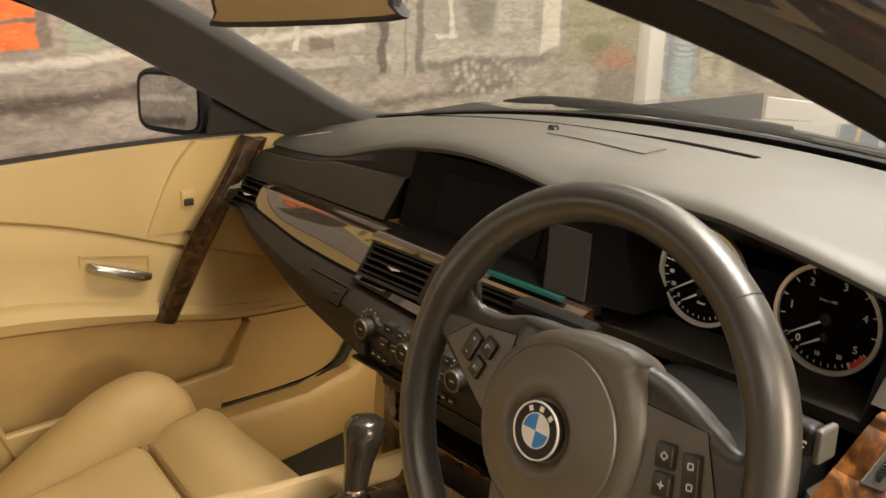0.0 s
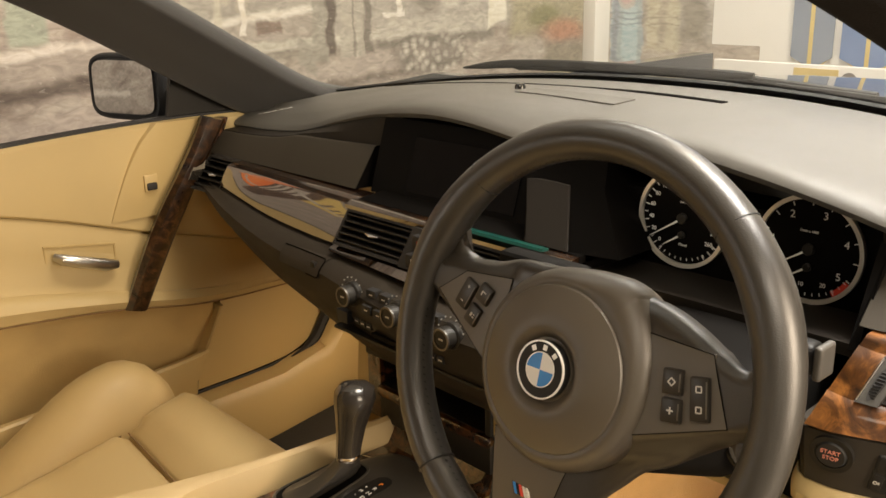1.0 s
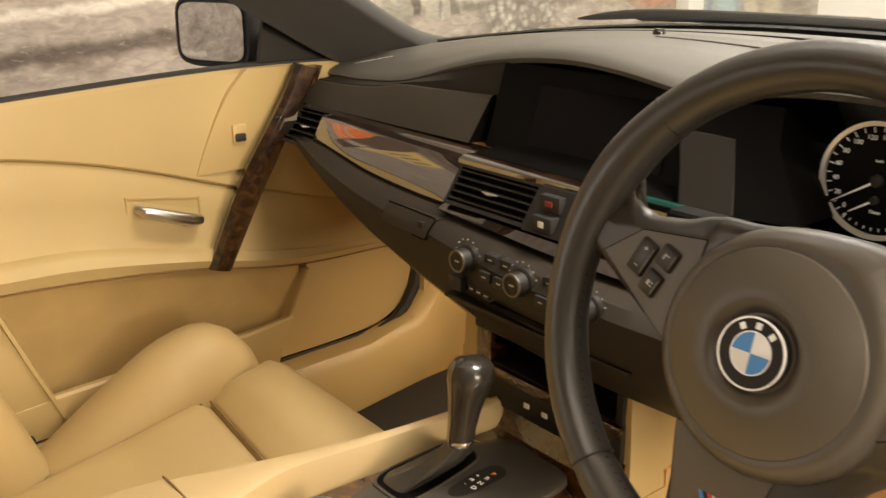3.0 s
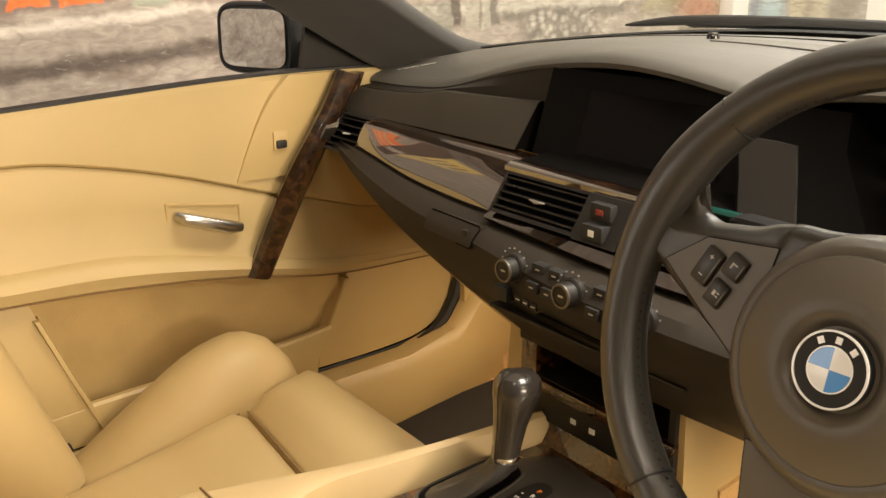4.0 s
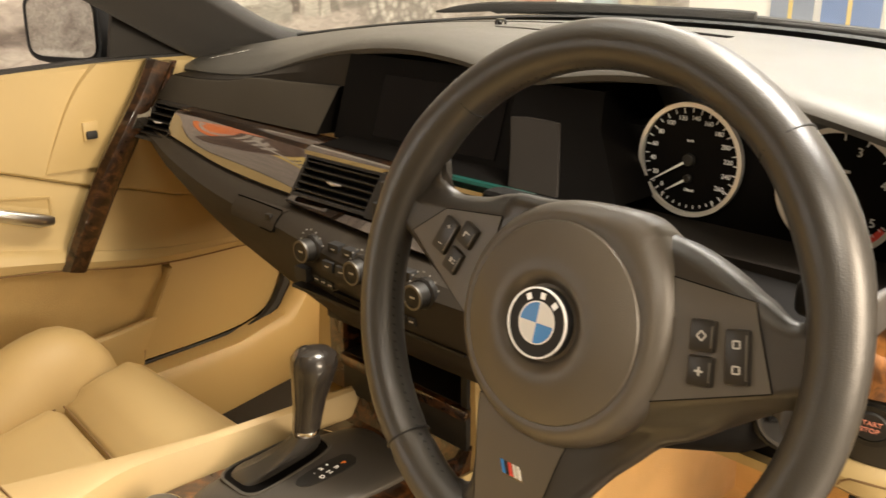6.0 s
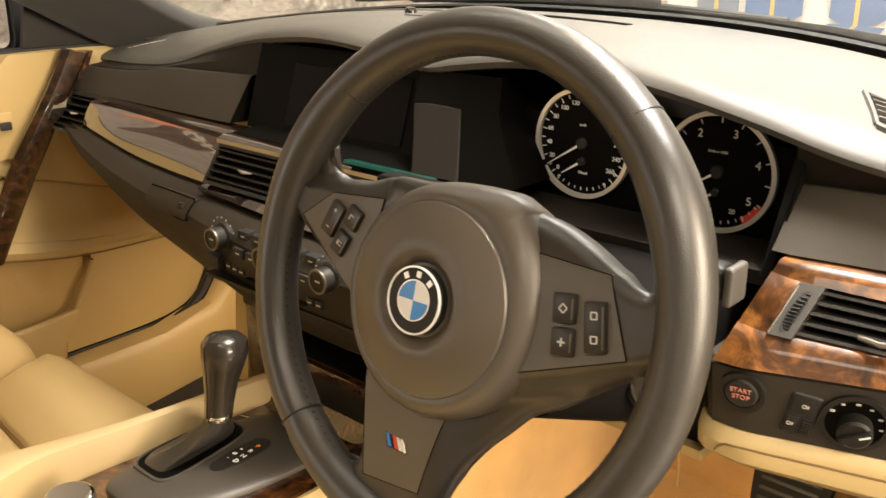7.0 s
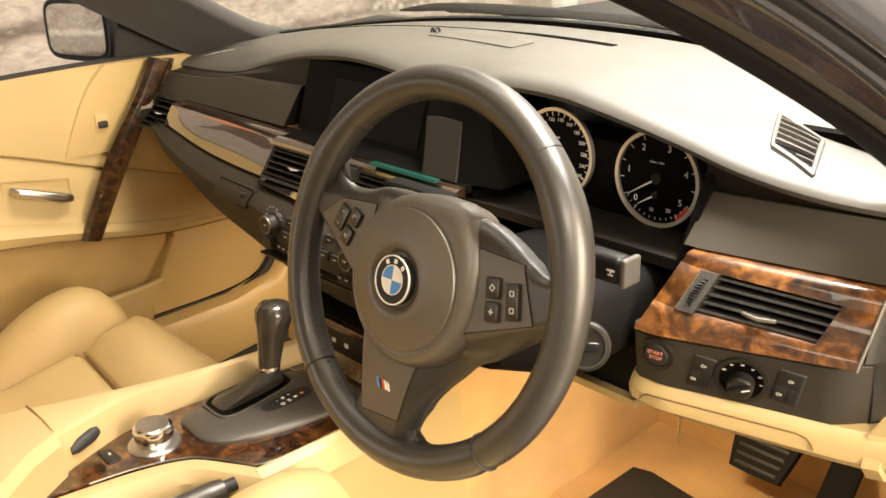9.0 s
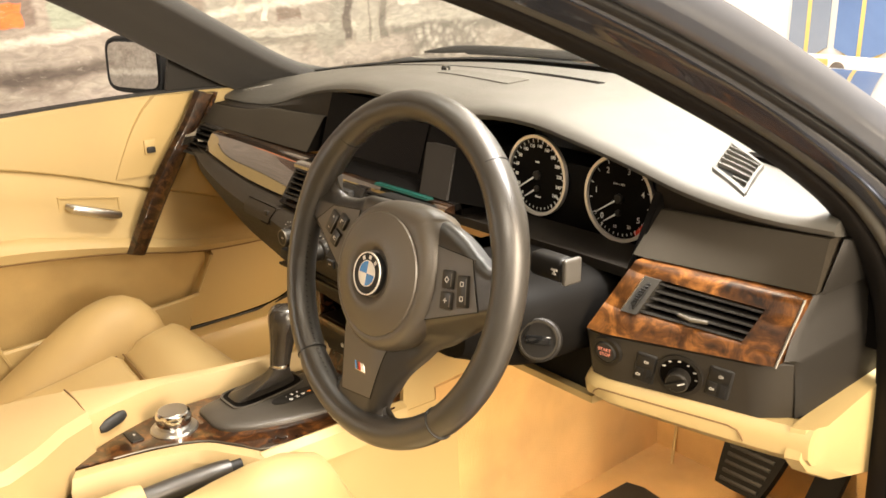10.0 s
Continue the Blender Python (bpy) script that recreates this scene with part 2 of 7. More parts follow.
PALE_WOOD = wood_material("walnut_burl_wood", (0.008, 0.0035, 0.0015), (0.058, 0.022, 0.0055), (0.24, 0.095, 0.022), 0.0, 30)
PALE_WOOD.node_tree.nodes["Principled BSDF"].inputs["Coat Weight"].default_value = 0.14
CHROME = material("chrome", (0.75, 0.74, 0.72), 0.12, 1.0, vary=0.03)
SILVER = material("satin_silver", (0.55, 0.54, 0.52), 0.32, 1.0, vary=0.05)
WHEEL_LEATHER = leather_material("wheel_leather", (0.03, 0.027, 0.0225), 0.36, 0.03)
WHEEL_LEATHER.node_tree.nodes["Principled BSDF"].inputs["Specular IOR Level"].default_value = 0.9
WHEEL_LEATHER.node_tree.nodes["Principled BSDF"].inputs["Normal"].links[0].from_node.inputs["Strength"].default_value = 0.1
SPOKE_LEATHER = material("spoke_soft_plastic", (0.032, 0.0275, 0.022), 0.34, grain=0.1, scale=1300, vary=0.1, spec=0.8)
# dash foam darkened for the shade under the hood's lip
HOOD_SHADE = material("hood_shade_foam", (0.016, 0.0128, 0.0092), 0.6, grain=0.3, scale=1300, spec=0.2)
SMOKED_CHROME = material("smoked_chrome", (0.2, 0.18, 0.15), 0.14, 0.9, vary=0.05)
PLATE_GREY = material("grey_vent_plate", (0.03, 0.028, 0.024), 0.4, vary=0.06)
TAB_GREY = material("olive_grey_tab", (0.075, 0.064, 0.045), 0.6, vary=0.06)
SCALE_INK = material("faint_grey_ink", (0.2, 0.19, 0.17), 0.5)
HUB_PLASTIC = material("hub_plastic", (0.083, 0.07, 0.053), 0.37, grain=0.12, scale=1500, vary=0.08, spec=0.8)
WHITE = material("white_ink", (0.8, 0.8, 0.78), 0.5)
DIM_RED = material("dull_red_ink", (0.22, 0.02, 0.012), 0.5)
# near-black for hollows and gaps, with their shade put into the colour
HOLLOW_SHADE = material("hollow_shade_black", (0.0035, 0.003, 0.0026), 0.9, spec=0.03)
BADGE_METAL = material("badge_silver", (0.85, 0.83, 0.79), 0.3, 0.45, vary=0.02)
GREY_INK = material("grey_ink", (0.5, 0.48, 0.44), 0.5)
DULL = material("dull_silver", (0.17, 0.16, 0.14), 0.4, 0.9, vary=0.05)
RED = material("red_ink", (0.6, 0.05, 0.03), 0.5)
BLUE = material("blue_enamel", (0.05, 0.25, 0.65), 0.25, coat=0.5)
WHITE_ENAMEL = material("white_enamel", (0.8, 0.8, 0.78), 0.25, coat=0.5)
ORANGE = material("orange_ink", (0.9, 0.25, 0.03), 0.5)
POCKET = material("brown_pocket_lining", (0.52, 0.375, 0.16), 0.9, grain=0.5, scale=600, vary=0.2, vary_scale=14)
CARPET = material("beige_carpet", (0.59, 0.38, 0.155), 0.95, grain=0.9, scale=500, vary=0.5, vary_scale=7, sheen=0.3)
SPOKE_BUTTON = material("spoke_button_plastic", (0.022, 0.019, 0.015), 0.35, vary=0.08)
SWITCH_PLASTIC = material("switch_panel_plastic", (0.027, 0.023, 0.0175), 0.5, grain=0.1, scale=1400, vary=0.1, spec=0.35)
DIVIDER = material("divider_plastic", (0.0115, 0.0092, 0.0068), 0.55, grain=0.12, scale=1300, spec=0.25)
STALK_GREY = material("satin_stalk_grey", (0.07, 0.065, 0.057), 0.35, vary=0.06)
STALK_BLACK = material("stalk_black", (0.006, 0.0055, 0.005), 0.4, spec=0.2)
SURROUND = material("shifter_surround_plastic", (0.045, 0.039, 0.031), 0.4, grain=0.1, scale=1500, vary=0.1)
PEDAL_RUBBER = material("pedal_rubber", (0.006, 0.0055, 0.005), 0.7, spec=0.2)
KNOB_BLACK = material("knob_lacquer", (0.024, 0.02, 0.016), 0.26, coat=0.35, vary=0.06)
PALE_RING = material("pale_silver_ring", (0.74, 0.71, 0.65), 0.35, 0.6, vary=0.04)
MAT = material("dark_carpet_mat", (0.02, 0.017, 0.014), 0.95, grain=0.9, scale=450, vary=0.2)
COLUMN = material("column_plastic", (0.005, 0.0045, 0.004), 0.6, grain=0.1, scale=1400, spec=0.08)
RUBBER = material("black_rubber", (0.012, 0.012, 0.012), 0.6)
BODY_PAINT = material("dark_blue_paint", (0.03, 0.035, 0.05), 0.25, metal=0.4, coat=1.0, vary=0.05)
# body paint lightened to carry the highlight along the door frame
HIGHLIGHT_PAINT = material("frame_highlight_paint", (0.095, 0.105, 0.13), 0.3, metal=0.3, coat=0.8, vary=0.05)
PILLAR_GLEAM = material("pillar_gleam_grey", (0.1, 0.095, 0.08), 0.45, grain=0.1, scale=1200)
PILLAR_CLOTH = material("charcoal_pillar_cloth", (0.021, 0.02, 0.019), 0.75, grain=0.3, scale=900, sheen=0.2)
PILLAR_BLACK = material("black_pillar_cloth", (0.012, 0.01, 0.0085), 0.8, grain=0.3, scale=900, spec=0.15)
MIRROR = material("mirror_silver", (0.85, 0.85, 0.85), 0.01, 1.0, vary=0.0)
GLASS = glass_material("windscreen_glass", (0.93, 0.96, 0.94))
SCREEN = material("dark_screen", (0.003, 0.0025, 0.0025), 0.12, spec=0.1)
TEAL_REFLECTION = material("painted_teal_reflection", (0.005, 0.046, 0.036), 0.3)
RED_LIGHT = material("red_lettering", (0.75, 0.3, 0.22), 0.5)

# ---- showroom ----
FLOOR_TILE = material("polished_floor", (0.32, 0.3, 0.27), 0.25, vary=0.12, vary_scale=1.5, wear=0.08)
WALL_WHITE = material("white_wall", (0.8, 0.78, 0.74), 0.7, vary=0.03)
CEIL = material("white_ceiling", (0.75, 0.73, 0.7), 0.8, vary=0.03)


def mural_material(name, axis, low, mid, high, shapes, rubble=None):
    """A wall painting: brushy ground colours, then soft-edged strokes laid over one another.
    shapes: (kind, u0, u1, z0, z1, slope, softness, colour), u along the wall."""
    m = material(name, mid, 0.75)
    nt = m.node_tree
    b = nt.nodes["Principled BSDF"]

    def calc(op, a, c=0.0, d=0.0):
        n = nt.nodes.new("ShaderNodeMath")
        n.operation = op
        for k, v in enumerate((a, c, d)):
            if isinstance(v, (int, float)):
                n.inputs[k].default_value = v
            else:
                nt.links.new(v, n.inputs[k])
        return n.outputs[0]

    def noise(vector, scale, detail, distortion=0.0):
        n = nt.nodes.new("ShaderNodeTexNoise")
        n.inputs["Scale"].default_value, n.inputs["Detail"].default_value, n.inputs["Distortion"].default_value = scale, detail, distortion
        nt.links.new(vector, n.inputs["Vector"])
        return n

    def blend(kind, fac, c1, c2):
        n = nt.nodes.new("ShaderNodeMixRGB")
        n.blend_type = kind
        for k, v in enumerate((fac, c1, c2)):
            if isinstance(v, (int, float)):
                n.inputs[k].default_value = v
            elif isinstance(v, tuple):
                n.inputs[k].default_value = (*v, 1)
            else:
                nt.links.new(v, n.inputs[k])
        return n.outputs[0]

    def soft(d, width):
        n = nt.nodes.new("ShaderNodeMapRange")
        n.interpolation_type = "SMOOTHSTEP"
        n.inputs["From Min"].default_value, n.inputs["From Max"].default_value = width, -width
        nt.links.new(d, n.inputs["Value"])
        return n.outputs["Result"]

    tc = nt.nodes.new("ShaderNodeTexCoord")
    xyz = nt.nodes.new("ShaderNodeSeparateXYZ")
    nt.links.new(tc.outputs["Object"], xyz.inputs[0])
    mp = nt.nodes.new("ShaderNodeMapping")
    mp.inputs["Scale"].default_value = (1, 1, 2.6)
    nt.links.new(tc.outputs["Object"], mp.inputs["Vector"])
    wob = nt.nodes.new("ShaderNodeSeparateColor")
    nt.links.new(noise(tc.outputs["Object"], 11, 6, 0.4).outputs["Color"], wob.inputs[0])
    u = calc("ADD", xyz.outputs[axis], calc("MULTIPLY", calc("SUBTRACT", wob.outputs[0], 0.5), 0.06))
    z = calc("ADD", xyz.outputs["Z"], calc("MULTIPLY", calc("SUBTRACT", wob.outputs[1], 0.5), 0.05))
    ramp = nt.nodes.new("ShaderNodeValToRGB")
    els = ramp.color_ramp.elements
    els[0].position, els[0].color = 0.32, (*low, 1)
    els[1].position, els[1].color = 0.7, (*high, 1)
    els.new(0.5).color = (*mid, 1)
    nt.links.new(noise(mp.outputs[0], 4.5, 9, 0.9).outputs["Fac"], ramp.inputs[0])
    colour = ramp.outputs[0]
    for kind, u0, u1, z0, z1, slope, width, tint in shapes:
        zz = calc("SUBTRACT", z, calc("MULTIPLY", calc("SUBTRACT", u, u0), slope)) if slope else z
        hu, hz = (u1 - u0) / 2, (z1 - z0) / 2
        du, dz = calc("ABSOLUTE", calc("SUBTRACT", u, u0 + hu)), calc("ABSOLUTE", calc("SUBTRACT", zz, z0 + hz))
        if kind == "box":
            d = calc("MAXIMUM", calc("SUBTRACT", du, hu), calc("SUBTRACT", dz, hz))
        else:
            d = calc("MULTIPLY", calc("SUBTRACT", calc("SQRT", calc("ADD", calc("POWER", calc("DIVIDE", du, hu), 2), calc("POWER", calc("DIVIDE", dz, hz), 2))), 1.0), min(hu, hz))
        colour = blend("MIX", calc("MULTIPLY", soft(d, width), 0.88), colour, tint)
    if rubble:
        uc, zc, hu, hz = rubble
        vo = nt.nodes.new("ShaderNodeTexVoronoi")
        vo.inputs["Scale"].default_value = 30
        nt.links.new(tc.outputs["Object"], vo.inputs["Vector"])
        pebble = blend("MIX", calc("MULTIPLY", vo.outputs["Distance"], 1.6), (0.62, 0.58, 0.51), (0.2, 0.18, 0.155))
        d = calc("SUBTRACT", calc("ADD", calc("POWER", calc("DIVIDE", calc("SUBTRACT", u, uc), hu), 2), calc("POWER", calc("DIVIDE", calc("SUBTRACT", z, zc), hz), 2)), 1.0)
        colour = blend("MIX", calc("MULTIPLY", soft(d, 0.35), 0.8), colour, pebble)
    streak = noise(mp.outputs[0], 17, 8, 1.2).outputs["Fac"]
    colour = blend("OVERLAY", 0.55, colour, streak)
    fleck = nt.nodes.new("ShaderNodeMapRange")
    fleck.inputs["From Min"].default_value, fleck.inputs["From Max"].default_value = 0.62, 0.7
    nt.links.new(noise(mp.outputs[0], 42, 3, 0.5).outputs["Fac"], fleck.inputs["Value"])
    colour = blend("MIX", calc("MULTIPLY", fleck.outputs["Result"], 0.3), colour, low)
    pale = nt.nodes.new("ShaderNodeMapRange")
    pale.inputs["From Min"].default_value, pale.inputs["From Max"].default_value = 0.63, 0.72
    nt.links.new(noise(mp.outputs[0], 31, 4, 0.8).outputs["Fac"], pale.inputs["Value"])
    colour = blend("MIX", calc("MULTIPLY", pale.outputs["Result"], 0.32), colour, (0.6, 0.57, 0.51))
    nt.links.new(colour, b.inputs["Base Color"])
    return m


ORANGE_C, CRATE_C, STONE_C, PALE_C, DUSK_C, POST_C = (0.9, 0.2, 0.04), (0.2, 0.15, 0.125), (0.36, 0.32, 0.28), (0.66, 0.62, 0.56), (0.1, 0.078, 0.066), (0.31, 0.29, 0.25)
STREET = [("box", -5.0, 1.0, 0.78, 3.2, 0.085, 0.05, (0.29, 0.255, 0.225)), ("box", 0.9, 2.9, 0.97, 3.2, 0.0, 0.04, (0.36, 0.335, 0.295)),
          ("box", -2.4, 1.5, 0.64, 0.725, 0.085, 0.012, STONE_C), ("box", -2.4, 1.5, 0.722, 0.748, 0.085, 0.01, PALE_C), ("box", -2.4, 1.5, 0.6, 0.645, 0.085, 0.016, DUSK_C),
          ("box", -2.4, 2.2, 0.5, 0.575, 0.075, 0.02, (0.4, 0.35, 0.31)), ("box", -2.4, 2.2, 0.47, 0.505, 0.075, 0.018, (0.17, 0.14, 0.12)),
          ("box", 0.06, 0.38, 0.985, 1.24, 0.1, 0.012, CRATE_C)]
STREET += [("box", y0, y1, z0, z1, 0.12, 0.005, ORANGE_C) for y0, y1 in ((0.1, 0.205), (0.225, 0.345)) for z0, z1 in ((1.0, 1.075), (1.09, 1.2))]
STREET += [("box", 0.43, 0.53, 1.0, 1.3, 0.0, 0.012, (0.33, 0.37, 0.3)), ("box", 0.6, 0.95, 1.0, 1.3, 0.0, 0.025, (0.25, 0.2, 0.17)),
           ("box", 1.0, 2.35, 0.925, 0.962, 0.01, 0.008, (0.5, 0.47, 0.41)), ("box", 1.0, 2.4, 0.89, 0.925, 0.01, 0.014, (0.27, 0.245, 0.21)),
           ("box", 1.175, 1.2, 0.985, 1.4, 0.0, 0.004, PALE_C), ("box", 1.08, 1.1, 0.985, 1.4, 0.0, 0.005, (0.5, 0.46, 0.39)), ("box", 1.24, 1.33, 0.985, 1.03, 0.0, 0.008, CRATE_C),
           ("box", 1.47, 1.53, 0.88, 1.5, -0.15, 0.008, POST_C), ("box", 1.53, 1.565, 0.9, 1.5, 0.0, 0.008, DUSK_C), ("box", 1.59, 1.7, 0.88, 1.5, 0.0, 0.007, (0.4, 0.37, 0.32)),
           ("box", 1.645, 1.655, 0.88, 1.5, 0.0, 0.004, (0.24, 0.22, 0.19)), ("box", 1.7, 1.735, 0.89, 1.5, 0.0, 0.008, (0.17, 0.15, 0.13)), ("box", 1.4, 1.47, 0.87, 0.97, -0.5, 0.01, POST_C),
           ("box", 1.86, 1.885, 1.02, 1.5, 0.0, 0.004, PALE_C), ("box", 1.79, 1.9, 1.018, 1.036, 0.0, 0.005, PALE_C), ("box", 1.76, 2.36, 0.935, 1.0, 0.02, 0.01, (0.44, 0.41, 0.36)),
           ("box", 1.76, 2.38, 0.9, 0.935, 0.02, 0.014, (0.2, 0.18, 0.155)), ("ell", 1.93, 2.1, 1.03, 1.3, 0.0, 0.02, (0.22, 0.2, 0.175)), ("box", 2.1, 2.3, 1.02, 1.4, 0.1, 0.02, (0.45, 0.42, 0.37)),
           ("box", 2.36, 2.47, 0.95, 1.5, 0.3, 0.008, (0.68, 0.64, 0.54)), ("box", 2.5, 3.0, 0.9, 1.6, 0.0, 0.04, (0.33, 0.3, 0.2)), ("ell", 2.62, 2.82, 0.93, 1.03, 0.0, 0.02, (0.2, 0.19, 0.1)),
           ("ell", 2.72, 2.98, 0.86, 0.96, 0.0, 0.03, (0.4, 0.2, 0.13)), ("box", 2.72, 3.0, 0.66, 0.86, 0.0, 0.03, (0.25, 0.22, 0.17))]
MURAL = mural_material("painted_mural", "Y", (0.24, 0.2, 0.17), (0.37, 0.325, 0.28), (0.48, 0.435, 0.38), STREET, (2.04, 0.865, 0.2, 0.075))
YARD = [("box", -1.93, -1.1, 0.0, 0.86, 0.0, 0.03, (0.5, 0.44, 0.37)),
        ("box", -1.92, -1.745, 0.76, 3.0, 0.0, 0.008, (0.4, 0.47, 0.5)), ("box", -1.85, -1.775, 0.74, 1.02, 0.0, 0.012, (0.5, 0.62, 0.66)), ("box", -1.915, -1.88, 0.76, 1.2, 0.0, 0.012, (0.3, 0.33, 0.37)),
        ("ell", -1.9, -1.77, 1.0, 1.16, 0.0, 0.006, (0.55, 0.5, 0.46)), ("ell", -1.885, -1.785, 1.02, 1.14, 0.0, 0.006, (0.58, 0.42, 0.4)),
        ("box", -1.725, -1.545, 0.82, 3.0, 0.0, 0.014, (0.58, 0.53, 0.4)), ("box", -1.66, -1.62, 0.84, 1.1, 0.0, 0.015, (0.45, 0.4, 0.32)), ("box", -1.545, -1.42, 0.86, 3.0, 0.0, 0.03, (0.3, 0.27, 0.22)),
        ("ell", -1.5, -1.15, 0.74, 0.86, 0.0, 0.03, (0.42, 0.36, 0.3))]
YARD += [("box", -1.93, -1.74, q, q + 0.007, 0.06, 0.004, (0.3, 0.33, 0.35)) for q in (0.925, 0.95, 0.975)]
YARD += [("box", -1.73, -1.545, q, q + 0.006, 0.05, 0.004, (0.36, 0.32, 0.25)) for q in (0.925, 0.955)]
YARD_MURAL = mural_material("painted_yard_mural", "X", (0.26, 0.23, 0.2), (0.45, 0.41, 0.36), (0.6, 0.56, 0.5), YARD)
tagged(part("floor", box(-2.2, 5.2, -5.2, 3.3, -0.1, 0.0), FLOOR_TILE), "polished grey showroom floor", "floor", kind="structure")
tagged(part("ceiling", box(-2.2, 5.2, -5.2, 3.3, 3.2, 3.3), CEIL), "white showroom ceiling", "ceiling", kind="structure")
WALL_W = tagged(part("wall_west", box(-2.2, -2.0, -5.2, 3.1, 0.0, 3.2), MURAL), "showroom wall painted with an old street mural", "wall", kind="structure")
WALL_N = tagged(part("wall_north", box(-2.2, 5.2, 3.1, 3.3, 0.0, 3.2), WALL_WHITE), "bright white showroom wall", "wall", kind="structure")
tagged(part("wall_east", box(5.0, 5.2, -5.2, 3.1, 0.0, 3.2), WALL_WHITE), "plain white showroom wall", "wall", kind="structure")
tagged(part("wall_south", box(-2.0, 5.0, -5.2, -5.0, 0.0, 3.2), WALL_WHITE), "plain white showroom wall", "wall", kind="structure")

# ---- dashboard: shared lines along x ----
ZB = curve((-0.7, 0.935), (-0.59, 0.937), (-0.48, 0.947), (-0.35, 0.978), (-0.26, 0.997), (-0.17, 1.009), (-0.1, 1.013), (-0.03, 1.009), (0.04, 0.999),
           (0.075, 0.994), (0.11, 1.0), (0.2, 1.012), (0.3, 1.014), (0.36, 1.007), (0.41, 0.998), (0.46, 0.986), (0.52, 0.969), (0.58, 0.957), (0.63, 0.951), (0.7, 0.947))
YB = curve((-0.7, 0.37), (-0.49, 0.37), (-0.3, 0.35), (-0.1, 0.33), (0.1, 0.33), (0.2, 0.32), (0.37, 0.302), (0.5, 0.31), (0.6, 0.33), (0.7, 0.365))
ZL = curve((-0.67, 0.842), (-0.612, 0.824), (-0.55, 0.798), (-0.487, 0.771), (-0.36, 0.727), (-0.28, 0.709), (-0.15, 0.69), (0.0, 0.685), (0.2, 0.69))
WL = curve((-0.67, 0.848), (-0.6, 0.85), (-0.517, 0.848), (-0.39, 0.83), (-0.29, 0.823), (-0.2, 0.821), (-0.1, 0.817), (0.0, 0.813), (0.2, 0.813))
YF = curve((-0.67, 0.272), (-0.6, 0.25), (-0.5, 0.222), (-0.35, 0.206), (-0.2, 0.193), (-0.1, 0.18), (0.0, 0.172), (0.1, 0.17), (0.2, 0.172))
YW = curve((-0.67, 0.285), (-0.6, 0.262), (-0.5, 0.24), (-0.3, 0.232), (0.0, 0.225), (0.2, 0.225))


def wind_y(x):
    return 0.725 - 0.19 * abs(x / 0.66) ** 3


def wind_z(x):
    return 1.016 - 0.05 * abs(x / 0.66) ** 2.2


def top_z(x):
    return 1.026 - 0.055 * abs(x / 0.6) ** 2


def pad_profile(x):
    yb, zb = YB(x), ZB(x)
    yw, zw = wind_y(x), wind_z(x)
    ym = yb + (yw - yb) * 0.55
    zm = max(top_z(x), zb + 0.004)
    return [(yw, zw - 0.005), (yw - 0.02, zw + 0.001), (ym + 0.06, (zm + zw) / 2 + 0.003), (ym - 0.02, zm), (yb + 0.07, zb + (zm - zb) * 0.65 + 0.004), (yb + 0.03, zb + (zm - zb) * 0.35 + 0.004),
            (yb + 0.012, zb + 0.004), (yb + 0.003, zb - 0.001), (yb, zb - 0.007), (yb + 0.004, zb - 0.013), (yb + 0.02, zb - 0.016), (yb + 0.1, zb - 0.02), (yb + 0.11, 0.84), (yw, 0.84)]


dash = thing("dashboard", "charcoal soft-touch car dashboard with burl wood trim", "dashboard")
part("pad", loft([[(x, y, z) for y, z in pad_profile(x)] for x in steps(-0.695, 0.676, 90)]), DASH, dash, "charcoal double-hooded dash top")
# defroster slot, centre speaker grille and light sensor
slot = [(x, 0.572 - 0.012 * math.sin(math.pi * (x + 0.5) / 0.675)) for x in steps(-0.5, 0.175, 24)]


def pad_z(x, y):
    """Height of the dash top at x, y."""
    return curve(*sorted((q[0], q[1]) for q in pad_profile(x)[:7]))(y)


part("defroster_slot", loft([[(x, y - w, pad_z(x, y) + 0.0006), (x, y + w, pad_z(x, y) + 0.0006), (x, y + w, pad_z(x, y) - 0.006), (x, y - w, pad_z(x, y) - 0.006)] for x, y in slot for w in [0.004 if x < -0.43 else 0.0015 + 0.006 * min(1, (x + 0.06) / 0.12) if x > -0.06 else 0.0016]]), HOLLOW_SHADE, dash)
part("speaker_grille", loft([[(x, y, pad_z(x, y) + 0.0008) for y in steps(0.462, 0.506, 6)] + [(x, y, pad_z(x, y) - 0.004) for y in (0.506, 0.462)] for x in steps(-0.085, 0.085, 12)]), GRILLE, dash)
part("light_sensor", turned([(0.008, 0), (0.008, 0.006), (0.006, 0.009), (0.001, 0.0095)], 16, m=pose(-0.11, 0.5, top_z(0.11) - 0.002)), GLOSS_BLACK, dash)


def face(x, top_y, top_z_, bot_y, bot_z, depth=0.02):
    return [(x, top_y, top_z_), (x, bot_y, bot_z), (x, bot_y + depth, bot_z), (x, top_y + depth, top_z_)]


# passenger and driver upper fascia
FTOP = curve((-0.69, 0.929), (-0.673, 0.93), (-0.509, 0.94), (-0.365, 0.9445), (-0.288, 0.9475), (-0.233, 0.95))


def fascia_top(x):
    return min(FTOP(x), ZB(x) - 0.012)


